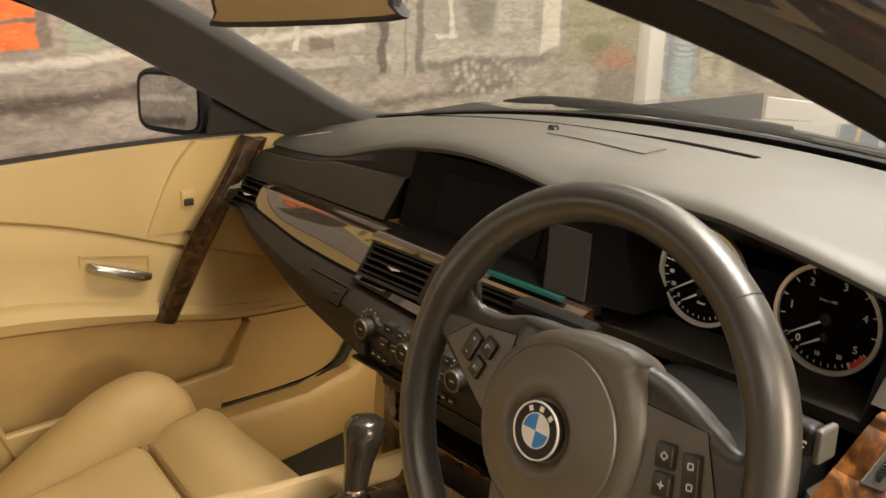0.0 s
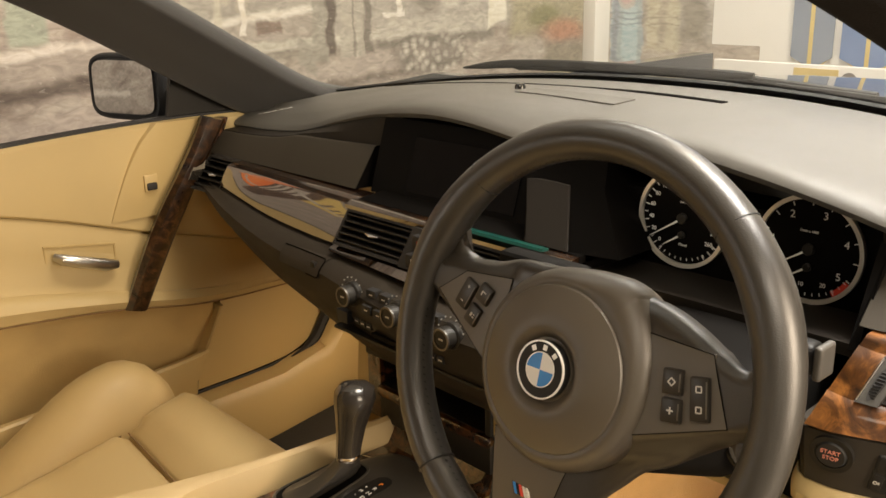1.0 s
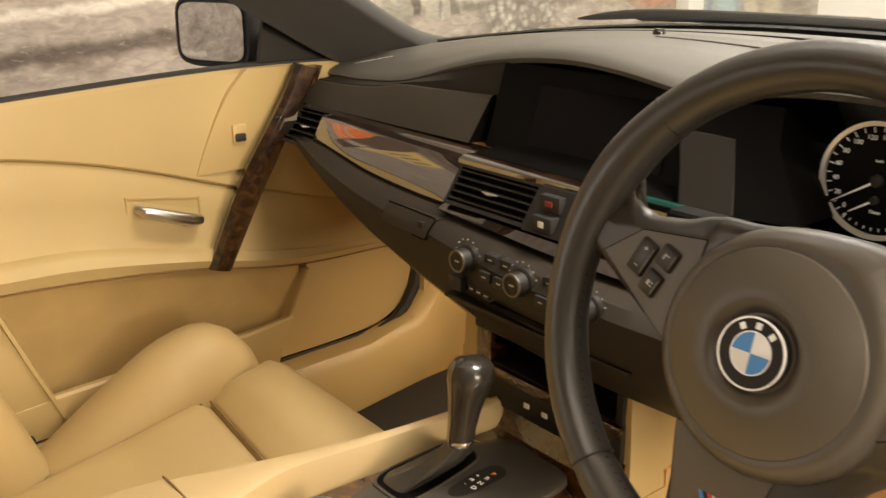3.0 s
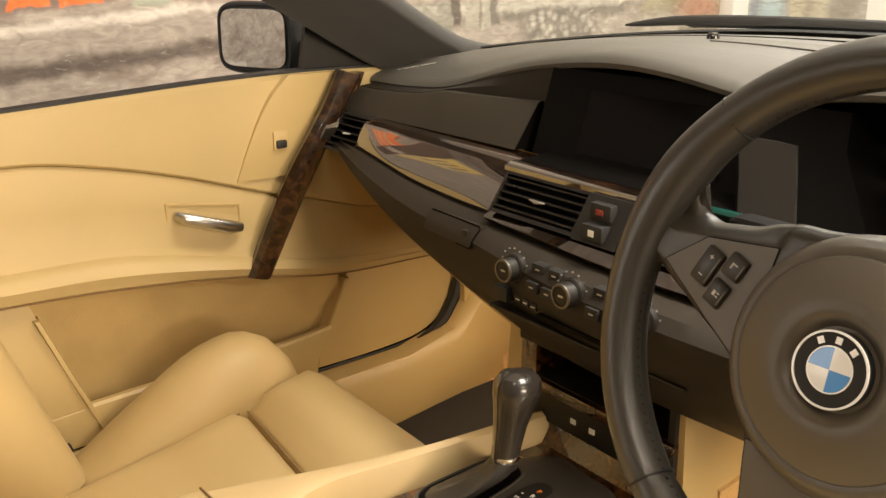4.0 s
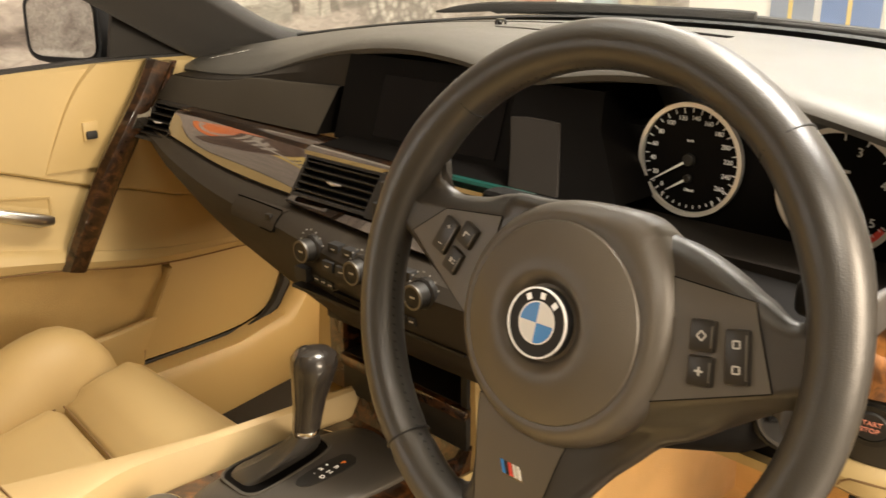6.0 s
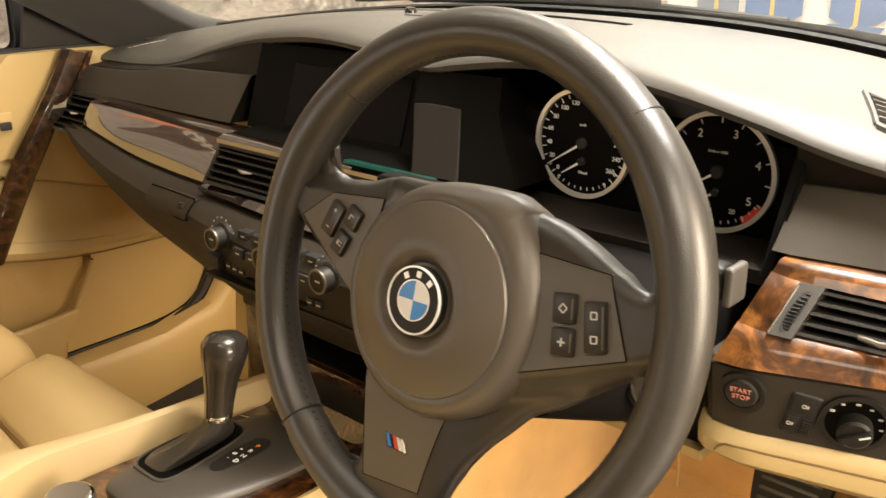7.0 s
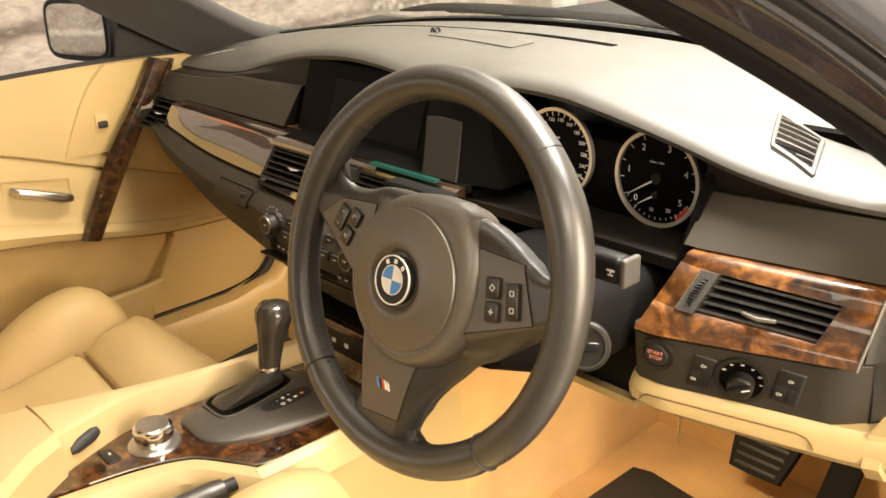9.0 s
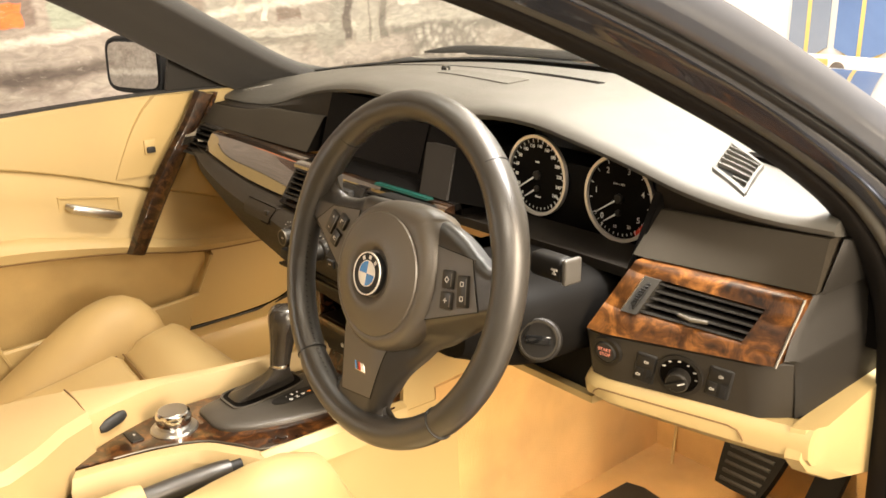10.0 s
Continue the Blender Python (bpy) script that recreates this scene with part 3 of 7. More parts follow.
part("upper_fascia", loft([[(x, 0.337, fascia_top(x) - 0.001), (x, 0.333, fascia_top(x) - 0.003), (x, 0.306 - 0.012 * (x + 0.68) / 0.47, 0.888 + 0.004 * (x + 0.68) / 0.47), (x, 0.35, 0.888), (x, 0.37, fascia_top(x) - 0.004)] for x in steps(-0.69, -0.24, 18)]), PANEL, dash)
# hood underside, with the undercut's shade put into its colour
part("hood_face", loft([[(x, YB(x) + 0.003, ZB(x) - 0.009), (x, 0.343, 0.5 * (ZB(x) - 0.012 + fascia_top(x))), (x, 0.342, fascia_top(x) - 0.006), (x, 0.4, fascia_top(x) - 0.006), (x, 0.4, ZB(x) - 0.009)] for x in steps(-0.68, -0.225, 20)] + [[(-0.205, YB(-0.205) + 0.004, ZB(-0.205) - 0.009), (-0.212, 0.346, 0.972), (-0.224, 0.346, 0.945), (-0.224, 0.4, 0.945), (-0.205, 0.4, ZB(-0.205) - 0.009)]]), HOOD_SHADE, dash)
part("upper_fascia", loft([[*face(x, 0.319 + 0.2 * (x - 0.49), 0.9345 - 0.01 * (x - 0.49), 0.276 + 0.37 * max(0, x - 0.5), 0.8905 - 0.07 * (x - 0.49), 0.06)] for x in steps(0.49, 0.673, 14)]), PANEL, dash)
part("hood_face", loft([[(x, YB(x) + 0.004, ZB(x) - 0.011), (x, 0.326 + 0.2 * (x - 0.49), 0.932), (x, 0.42, 0.93), (x, 0.42, ZB(x) - 0.012)] for x in steps(0.486, 0.672, 14)]), HOOD_SHADE, dash)
# fascia end and hood divider coloured near-black for shade under the hoods
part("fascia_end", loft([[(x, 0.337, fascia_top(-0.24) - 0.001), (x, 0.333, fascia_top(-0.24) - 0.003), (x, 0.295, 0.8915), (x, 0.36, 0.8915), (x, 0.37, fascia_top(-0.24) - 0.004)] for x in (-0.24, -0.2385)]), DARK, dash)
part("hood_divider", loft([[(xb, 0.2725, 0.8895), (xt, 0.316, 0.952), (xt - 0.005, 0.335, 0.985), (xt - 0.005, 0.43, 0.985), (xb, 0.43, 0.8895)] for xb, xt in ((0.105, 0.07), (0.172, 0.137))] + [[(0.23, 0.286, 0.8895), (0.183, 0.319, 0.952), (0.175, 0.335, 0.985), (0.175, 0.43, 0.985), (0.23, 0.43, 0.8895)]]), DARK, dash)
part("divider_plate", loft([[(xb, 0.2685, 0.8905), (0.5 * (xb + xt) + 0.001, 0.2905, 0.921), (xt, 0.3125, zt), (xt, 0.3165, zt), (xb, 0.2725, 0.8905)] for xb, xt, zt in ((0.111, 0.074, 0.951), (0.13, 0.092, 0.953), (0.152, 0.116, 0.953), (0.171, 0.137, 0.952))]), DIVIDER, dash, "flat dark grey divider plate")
# walls inside the two hoods, their shade painted in as near-black
part("hood_back", box(-0.21, 0.7, 0.43, 0.45, 0.8, 0.985), HOLLOW_SHADE, dash)
part("hood_back", box(-0.2, 0.19, 0.28, 0.44, 0.865, 0.888), HOLLOW_SHADE, dash)

# wood strip over the passenger side and round the centre
def wood_profile(x):
    w, yw = WL(x), YW(x)
    t = 0.889
    yt = 0.272
    top, low = Vector((yt - 0.001, t - 0.005)), Vector((yw + 0.002, w + 0.005))
    front = []
    for k in steps(0, 1, 11):
        p = top.lerp(low, k)
        front.append((p.x + 0.2 * (top - low).length * max(0, k - 0.25) ** 2, p.y))
    return [(0.306, t), (0.285, t - 0.0005), (yt + 0.003, t - 0.002)] + front + [(front[-1][0] + 0.002, w), (yw + 0.03, w), (0.306, w + 0.01)]


part("wood_strip", loft([[(x, y, z) for y, z in wood_profile(x)] for x in steps(-0.556, -0.205, 28)]), STRIP_WOOD, dash, "glossy dark burl wood strip")
part("wood_strip", loft([[(x, 0.268, 0.8885), (x, 0.259, 0.888), (x, 0.25, 0.884), (x, 0.25, 0.879), (x, 0.268, 0.875)] for x in steps(-0.205, 0.19, 12)]), STRIP_WOOD, dash, "glossy dark burl wood strip")
part("wood_strip", loft([[(x, YW(x) + 0.012, 0.834), (x, YW(x) - 0.006, 0.83), (x, YW(x) - 0.012, WL(x) + 0.005), (x, YW(x) - 0.008, WL(x)), (x, 0.3, WL(x)), (x, 0.3, 0.834)] for x in steps(-0.205, 0.19, 14)]), STRIP_WOOD, dash, "glossy dark burl wood strip")


def low_profile(x):
    w, l, yf = WL(x), ZL(x), YF(x)
    h = w - l
    return [(YW(x) + 0.002, w - 0.001), (yf + 0.012, w - 0.002 - 0.05 * h), (yf, w - 0.16 * h), (yf - 0.001, w - 0.4 * h), (yf + 0.016, w - 0.7 * h), (yf + 0.04, w - 0.92 * h), (yf + 0.06, l), (yf + 0.11, l + 0.001), (0.36, w - 0.001)]


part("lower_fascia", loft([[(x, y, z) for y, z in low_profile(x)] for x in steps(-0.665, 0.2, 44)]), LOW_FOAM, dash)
part("knee_lip", loft([[(x, YF(x) + 0.055, ZL(x) - 0.001), (x, YF(x) + 0.06, ZL(x) - 0.011), (x, YF(x) + 0.09, ZL(x) - 0.02), (x, 0.5, ZL(x) - 0.03), (x, 0.5, ZL(x) - 0.001)] for x in steps(-0.655, -0.175, 26)]), BEIGE_HARD, dash, "cream plastic under-dash lip")


def vent(parent, x0, x1, z0, z1, y_top, y_bot, n=5, tab=0.5):
    """Louvred air outlet leaning with the fascia."""
    def yy(z, x=0.0):
        return y_bot + (y_top - y_bot) * (z - z0) / (z1 - z0)
    body = thing_part("air_vent", parent)
    bm = None
    for i, (a, b, c, d) in enumerate(((x0 - 0.003, x0, z0, z1), (x1, x1 + 0.003, z0, z1), (x0 - 0.003, x1 + 0.003, z1, z1 + 0.003), (x0 - 0.003, x1 + 0.003, z0 - 0.003, z0))):
        bm = loft([[(a, yy(c) - 0.002, c), (b, yy(c) - 0.002, c), (b, yy(c) + 0.04, c), (a, yy(c) + 0.04, c)], [(a, yy(d) - 0.002, d), (b, yy(d) - 0.002, d), (b, yy(d) + 0.04, d), (a, yy(d) + 0.04, d)]], bm=bm)
    part("vent_frame", bm, BLACK, body)
    # throat coloured near-black in place of shade behind the slats
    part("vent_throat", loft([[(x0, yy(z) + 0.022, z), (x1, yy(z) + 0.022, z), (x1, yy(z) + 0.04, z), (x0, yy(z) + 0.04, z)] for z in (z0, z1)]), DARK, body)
    for i in range(n):
        z = z0 + (z1 - z0) * (i + 0.5) / n
        y = yy(z)
        part("slat", loft([[(x, y - 0.001, z + 0.0008), (x, y - 0.0012, z - 0.0008), (x, y + 0.016, z - 0.0035), (x, y + 0.016, z - 0.002)] for x in (x0, x1)]), BLACK, body)
    xm, zm = x0 + (x1 - x0) * tab, z0 + (z1 - z0) * 0.5
    part("vent_tab", tube([(xm - 0.013, yy(zm) - 0.003, zm), (xm, yy(zm) - 0.006, zm), (xm + 0.013, yy(zm) - 0.003, zm)], [0.001, 0.0025, 0.001], 8), SILVER, body, "satin silver vent tab")
    return body


def thing_part(name, parent):
    ob = new(name)
    ob.empty_display_size = 0.02
    ob.parent = parent
    return ob


vent(dash, -0.648, -0.562, 0.842, 0.886, 0.292, 0.25, 5)
vent(dash, -0.196, -0.062, 0.838, 0.876, 0.25, 0.224, 5)
vent(dash, 0.008, 0.12, 0.838, 0.876, 0.25, 0.224, 5)

# centre display
display = thing_part("display_unit", dash)
def screen_y(z):
    return 0.312 + (z - 0.89) * 0.32


def slab(x0, x1, z0, z1, lift, thick, n=2):
    return loft([[(x, screen_y(z0) - lift, z0), (x, screen_y(z1) - lift, z1), (x, screen_y(z1) + thick, z1), (x, screen_y(z0) + thick, z0)] for x in steps(x0, x1, n)])


# surround and ledge darkened by colour to match the hood's shade
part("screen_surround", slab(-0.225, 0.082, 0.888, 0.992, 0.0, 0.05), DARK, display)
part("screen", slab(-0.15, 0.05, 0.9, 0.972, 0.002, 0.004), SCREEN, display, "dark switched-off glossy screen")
part("screen_ledge", loft([[(x, 0.2685, 0.889), (x, 0.312, 0.893), (x, 0.33, 0.893), (x, 0.33, 0.88), (x, 0.2685, 0.88)] for x in (-0.2, 0.19)]), HOLLOW_SHADE, display)

# driver's outer vent block
def right_block():
    blk = thing_part("outer_block", dash)

    def rec(x):
        """How far the face falls back towards the door."""
        return 0.4 * (0.0 if x < 0.49 else (x - 0.49) ** 2 / 0.04 if x < 0.51 else x - 0.5)

    def at(u, z, lift=0.0):
        return Vector((u + 0.3 * (z - 0.82), 0.222 + (z - 0.82) * 0.7 + rec(u) - lift, z))

    def zt(u):
        return 0.8875 - 0.07 * (u - 0.481)

    def zbm(u):
        return 0.8145 - 0.01 * (u - 0.471)

    def v0(u):
        return 0.838 - 0.096 * (u - 0.521)

    def v1(u):
        return 0.874 - 0.108 * (u - 0.521)

    def ur(z):
        """Where the frame ends towards the door."""
        return 0.651 + 0.02 * (0.887 - z) / 0.079

    def bar(fa, fb, left, right, n, lift=0.0006):
        rings = []
        for k in steps(0, 1, n):
            def p(w, d):
                u = left(0.85) + (right(0.85) - left(0.85)) * k
                z = fa(u) * (1 - w) + fb(u) * w
                u = left(z) + (right(z) - left(z)) * k
                return at(u, z, d)
            rings.append([p(0, lift), p(0.5, lift), p(1, lift), p(1, -0.03), p(0, -0.03)])
        return loft(rings)
    u0, u1, u2 = 0.503, 0.521, 0.629
    part("wood_frame", bar(zt, v1, lambda z: 0.48, ur, 24), PALE_WOOD, blk, "glossy walnut burl vent surround", 70)
    part("wood_frame", bar(v0, zbm, lambda z: 0.479, ur, 24), PALE_WOOD, blk, "glossy walnut burl vent surround", 70)
    part("wood_frame", bar(v1, v0, lambda z: 0.4795, lambda z: u0, 6), PALE_WOOD, blk, "glossy walnut burl vent surround", 70)
    part("wood_frame", bar(v1, v0, lambda z: u2, ur, 8), PALE_WOOD, blk, "glossy walnut burl vent surround", 70)
    part("frame_edge", tube([at(ur(z) + 0.0015, z, 0.001) for z in steps(0.812, 0.876, 10)], 0.0016, 8), DULL, blk, "thin dull metal end bead")
    part("plate_bead", tube([at(u0 + 0.0005, z, 0.0022) for z in steps(0.841, 0.874, 6)], 0.0009, 8), CHROME, blk, "fine chrome bead")
    part("wheel_plate", loft([[at(u, z, 0.0025) for u, z in ((u0, v0(u0)), (u1, v0(u1)), (u1, v1(u1)), (u0, v1(u0)))], [at(u, z, -0.02) for u, z in ((u0, v0(u0)), (u1, v0(u1)), (u1, v1(u1)), (u0, v1(u0)))]]), PLATE_GREY, blk, "satin grey vent wheel plate")
    part("wheel_well", loft([[at(0.512 + 0.0045 * math.cos(a), 0.8565 + 0.0145 * math.sin(a), d) for a in steps(0, 2 * math.pi * 23 / 24, 24)] for d in (0.0012, 0.0031)]), RUBBER, blk)
    wheel = thing_part("vent_wheel", blk)
    for i in range(11):
        z = 0.8445 + 0.0024 * i
        p = at(0.512, z, 0.0055 - 0.0001 * (i - 5) ** 2)
        part("rib", box(p.x - 0.0033, p.x + 0.0033, p.y, p.y + 0.008, z - 0.0008, z + 0.0008), RUBBER, wheel)
    # outer vent's throat, shade between the slats painted as near-black
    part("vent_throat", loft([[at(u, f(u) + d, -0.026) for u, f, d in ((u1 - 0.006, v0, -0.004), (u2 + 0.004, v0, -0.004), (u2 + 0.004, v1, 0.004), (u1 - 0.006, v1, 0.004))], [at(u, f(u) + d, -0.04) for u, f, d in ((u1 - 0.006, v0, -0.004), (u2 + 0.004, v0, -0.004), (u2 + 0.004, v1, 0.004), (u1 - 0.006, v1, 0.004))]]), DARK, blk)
    for i in range(5):
        k = (i + 0.45) / 5
        part("slat", loft([[at(u, v0(u) + (v1(u) - v0(u)) * k + dz, -dy) for dz, dy in ((0.001, 0.001), (-0.001, 0.001), (-0.004, 0.022), (-0.002, 0.022))] for u in steps(u1, u2, 8)]), BLACK, blk)
    part("vent_tab", tube([at(0.559, 0.8445, 0.001), at(0.574, 0.843, 0.006), at(0.589, 0.8415, 0.001)], [0.002, 0.0026, 0.002], 8, 1.0), TAB_GREY, blk, "satin silver vent tab")
    # black switch panel below
    def yp(x, z):
        return 0.222 + (0.819 - z) * 0.2 + rec(x)
    pb = curve((0.46, 0.755), (0.53, 0.752), (0.6, 0.748), (0.66, 0.744), (0.7, 0.744))
    kh = curve((0.46, 0.032), (0.53, 0.038), (0.6, 0.043), (0.66, 0.045), (0.7, 0.047))
    rings = []
    for x in [0.462, 0.464, 0.468] + steps(0.475, 0.66, 18) + [0.665, 0.67, 0.674]:
        a, b = zbm(x) - 0.001, pb(x)
        e = 0.02 * max(0, (0.475 - x) / 0.013) ** 2 + 0.9 * max(0, x - 0.65)
        rings.append([(x, yp(x, a) + 0.004 + e, a), (x, yp(x, a) + e, a - 0.004), (x, yp(x, b) + e, b), (x, yp(x, b) + 0.12, b), (x, yp(x, a) + 0.1, a)])
    part("switch_panel", loft(rings), SWITCH_PLASTIC, blk)
    rings = []
    for x in [0.457, 0.459, 0.464] + steps(0.472, 0.7, 18):
        b, h = pb(x) - 0.001, kh(x)
        e = 0.022 * max(0, (0.472 - x) / 0.015) ** 2
        rings.append([(x, yp(x, b) + 0.001 + e, b), (x, yp(x, b) - 0.004 + e, b - 0.005), (x, yp(x, b) - 0.008 + e, b - h * 0.35), (x, yp(x, b) - 0.006 + e, b - h * 0.68), (x, yp(x, b) + 0.004 + e, b - h * 0.9), (x, yp(x, b) + 0.022 + e, b - h), (x, yp(x, b) + 0.3, b - h + 0.01), (x, yp(x, b) + 0.3, b)])
    kb = part("knee_bolster", loft(rings), BEIGE_HARD, blk, "cream plastic knee bolster")
    part("bolster_groove", tube([(x, yp(x, pb(x)) - 0.0078, pb(x) - kh(x) * w) for x, w in [(0.482, 0.62), (0.484, 0.5), (0.49, 0.36), (0.5, 0.32)] + [(q, 0.32) for q in steps(0.52, 0.625, 8)] + [(0.634, 0.38), (0.638, 0.5), (0.64, 0.62)]], 0.0009, 6), SEAM, kb)
    part("column_lip", loft([[(x, 0.25, 0.712), (x, 0.252, 0.702), (x, 0.5, 0.69), (x, 0.5, 0.7)] for x in (0.11, 0.46)]), BEIGE_HARD, blk, "cream plastic lip below the column")
    front = [(0.674, 0.322, 0.744), (0.674, 0.317, 0.775), (0.673, 0.311, 0.808), (0.67, 0.296, 0.815), (0.668, 0.312, 0.845), (0.67, 0.338, 0.876), (0.676, 0.345, 0.88), (0.678, 0.372, 0.93)]
    part("end_cap", loft([[(x - 0.012, y + 0.02, z), (x, y + 0.002, z), (x + 0.006, y + 0.012, z), (0.702, 0.62, z + 0.05 * (0.93 - z) / 0.19), (0.68, 0.62, z + 0.05 * (0.93 - z) / 0.19)] for x, y, z in front]), BLACK, blk)
    part("column_cover", loft([[(x, 0.262, 0.712), (x, 0.27, 0.8), (x, 0.5, 0.8), (x, 0.5, 0.712)] for x in (0.11, 0.458)]), COLUMN, blk)
    part("bolster_side", loft([[(x, 0.306 + d, 0.743), (x, 0.62, 0.79), (x, 0.62, 0.6), (x, 0.37 + d, 0.66), (x, 0.318 + d, 0.69), (x, 0.3 + d, 0.71)] for x, d in ((0.68, 0.0), (0.694, 0.006), (0.704, 0.03))]), BEIGE_HARD, kb)
    return blk, yp


BLOCK, YP = right_block()

# ---- instrument cluster ----
cluster = thing("instrument_cluster", "dark instrument cluster with two silver-ringed dials", "instrument cluster")
# housing and side cowl carry the hollow's shade as near-black colour
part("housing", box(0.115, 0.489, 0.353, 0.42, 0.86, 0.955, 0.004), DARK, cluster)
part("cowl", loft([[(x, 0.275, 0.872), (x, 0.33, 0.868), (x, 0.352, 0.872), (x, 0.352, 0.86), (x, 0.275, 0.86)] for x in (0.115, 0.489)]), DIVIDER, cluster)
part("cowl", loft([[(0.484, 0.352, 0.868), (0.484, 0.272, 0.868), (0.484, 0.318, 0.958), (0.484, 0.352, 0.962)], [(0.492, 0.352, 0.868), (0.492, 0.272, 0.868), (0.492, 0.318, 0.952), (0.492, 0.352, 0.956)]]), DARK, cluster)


def dial(x, z, r, needle_deg, ticks, small_deg):
    d = thing_part("dial", cluster)
    c = pose(x, 0.351, z)
    part("bezel_ring", ring_band(r - 0.0042, r, -0.005, 0.001, 64, m=c), PALE_RING, d, "satin silver dial ring")
    part("dial_face", disc(r - 0.004, -0.001, 0.001, 48, m=c), DARK, d)
    bm = None
    for k in range(ticks + 1):
        a = radians(235 - 290 * k / ticks)
        q = pose(x + (r - 0.0075) * math.cos(a), 0.3495, z + (r - 0.0075) * math.sin(a)) @ Matrix.Rotation(-a, 4, "Y")
        bm = box(-0.0022 if k % 2 else -0.003, 0.002, -0.0004, 0.0004, -0.0004, 0.0004, bm=bm, m=q)
    part("tick_marks", bm, WHITE, d)
    bm = None
    for k in range(13):
        a = radians(-35 - 110 * k / 12)
        q = pose(x + (r - 0.009) * math.cos(a), 0.3495, z + (r - 0.009) * math.sin(a)) @ Matrix.Rotation(-a, 4, "Y")
        bm = box(-0.0015, 0.0015, -0.0004, 0.0004, -0.0003, 0.0003, bm=bm, m=q)
    part("small_ticks", bm, WHITE, d)
    for deg, length, oz in ((needle_deg, r - 0.012, 0.0), (small_deg, 0.026, -0.018)):
        q = pose(x, 0.347, z + oz) @ Matrix.Rotation(-radians(deg), 4, "Y")
        part("needle", shifted(loft([[(0.004, -0.001, -0.0011), (0.004, -0.001, 0.0011), (0.004, 0.001, 0.0011), (0.004, 0.001, -0.0011)], [(length, -0.001, -0.0004), (length, -0.001, 0.0004), (length, 0.001, 0.0004), (length, 0.001, -0.0004)]]), q), WHITE, d)
        part("needle_hub", disc(0.006 if oz == 0 else 0.004, -0.004, 0.002, 20, 0.001, m=pose(x, 0.3495, z + oz)), BLACK, d)
    return d


def shifted(bm, m):
    bm.transform(m)
    return bm


def writing(text, size, m, material_, parent, depth=0.0003, spacing=1.0):
    cu = bpy.data.curves.new("lettering", "FONT")
    cu.body, cu.size, cu.extrude, cu.align_x, cu.align_y = text, size, depth, "CENTER", "CENTER"
    cu.space_character = spacing
    tmp = new("lettering_source", cu)
    dg = bpy.context.evaluated_depsgraph_get()
    data = bpy.data.meshes.new_from_object(tmp.evaluated_get(dg))
    bpy.data.objects.remove(tmp)
    bpy.data.curves.remove(cu)
    data.materials.clear()
    data.materials.append(material_)
    ob = new("lettering", data)
    ob.parent = parent
    ob.matrix_local = m
    return ob


FRONT = Matrix.Rotation(radians(90), 4, "X")
speedo = dial(0.2645, 0.9295, 0.0542, 213, 26, 213)
rev = dial(0.4055, 0.9245, 0.0542, 213, 12, 213)
for k, n in enumerate(("0", "20", "40", "60", "80", "100", "120", "140", "160", "180", "200", "220", "240", "260")):
    a = radians(225 - 290 * k / 14.5)
    writing(n, 0.0062, pose(0.2645 + 0.0395 * math.cos(a), 0.3492, 0.9295 + 0.0395 * math.sin(a)) @ FRONT, WHITE, speedo)
for k, n in enumerate(("0", "1", "2", "3", "4", "5")):
    a = radians(225 - 52 * k)
    writing(n, 0.0105, pose(0.4055 + 0.0375 * math.cos(a), 0.3492, 0.9245 + 0.0375 * math.sin(a)) @ FRONT, WHITE, rev)
writing("10", 0.006, pose(0.400, 0.3492, 0.9245 - 0.036) @ FRONT, WHITE, rev)
writing("20", 0.006, pose(0.422, 0.3492, 0.9245 - 0.033) @ FRONT, WHITE, rev)
writing("Diesel", 0.004, pose(0.266, 0.3492, 0.9295 - 0.029) @ FRONT, WHITE, speedo)
writing("1/min x 1000", 0.0035, pose(0.404, 0.3492, 0.9245 + 0.018) @ FRONT, WHITE, rev)
writing("km/h", 0.0035, pose(0.264, 0.3492, 0.9295 + 0.018) @ FRONT, WHITE, speedo)
part("red_band", ring_band(0.0445, 0.0498, -0.0006, 0.0002, 10, radians(-57), radians(-33), m=pose(0.4055, 0.3498, 0.9245)), RED, rev)

# ---- steering wheel ----
WM = pose(0.367, 0.035, 0.897, -15.8, 0, 0.9)
wheel = thing("steering_wheel", "black leather three-spoke steering wheel with buttons", "steering wheel", WM)


def rim():
    rings = []
    n = 96
    for k in range(n):
        a = 2 * math.pi * k / n
        up = math.sin(a)
        grip = math.exp(-((abs(math.degrees(math.atan2(abs(math.cos(a)), up))) - 62) / 14) ** 2)
        ra, rb = 0.0162 + 0.0022 * grip, 0.0172 + 0.0016 * grip
        notch = min(abs(((math.degrees(a) - s + 180) % 360) - 180) for s in (47, 133, 228, 312))
        if notch < 1.5:
            ra, rb = ra - 0.0012, rb - 0.0012
        ring = []
        for j in range(20):
            b = 2 * math.pi * j / 20
            r = 0.172 + ra * math.cos(b)
            ring.append((r * math.cos(a), rb * math.sin(b), r * math.sin(a)))
        rings.append(ring)
    return loft(rings, loop=True)


rim_ob = part("rim", rim(), WHEEL_LEATHER, wheel, "black leather rim worn shiny")
for s in (47, 133, 228, 312):
    a = radians(s)
    q = Matrix.Translation((0.172 * math.cos(a), 0, 0.172 * math.sin(a))) @ Matrix.Rotation(-a, 4, "Y")
    part("rim_seam", turned([(0.0166, -0.0008), (0.0172, -0.0004), (0.0172, 0.0004), (0.0166, 0.0008)], 24, m=q @ pose(0, 0, 0, 0, 0, 0)), RUBBER, rim_ob)
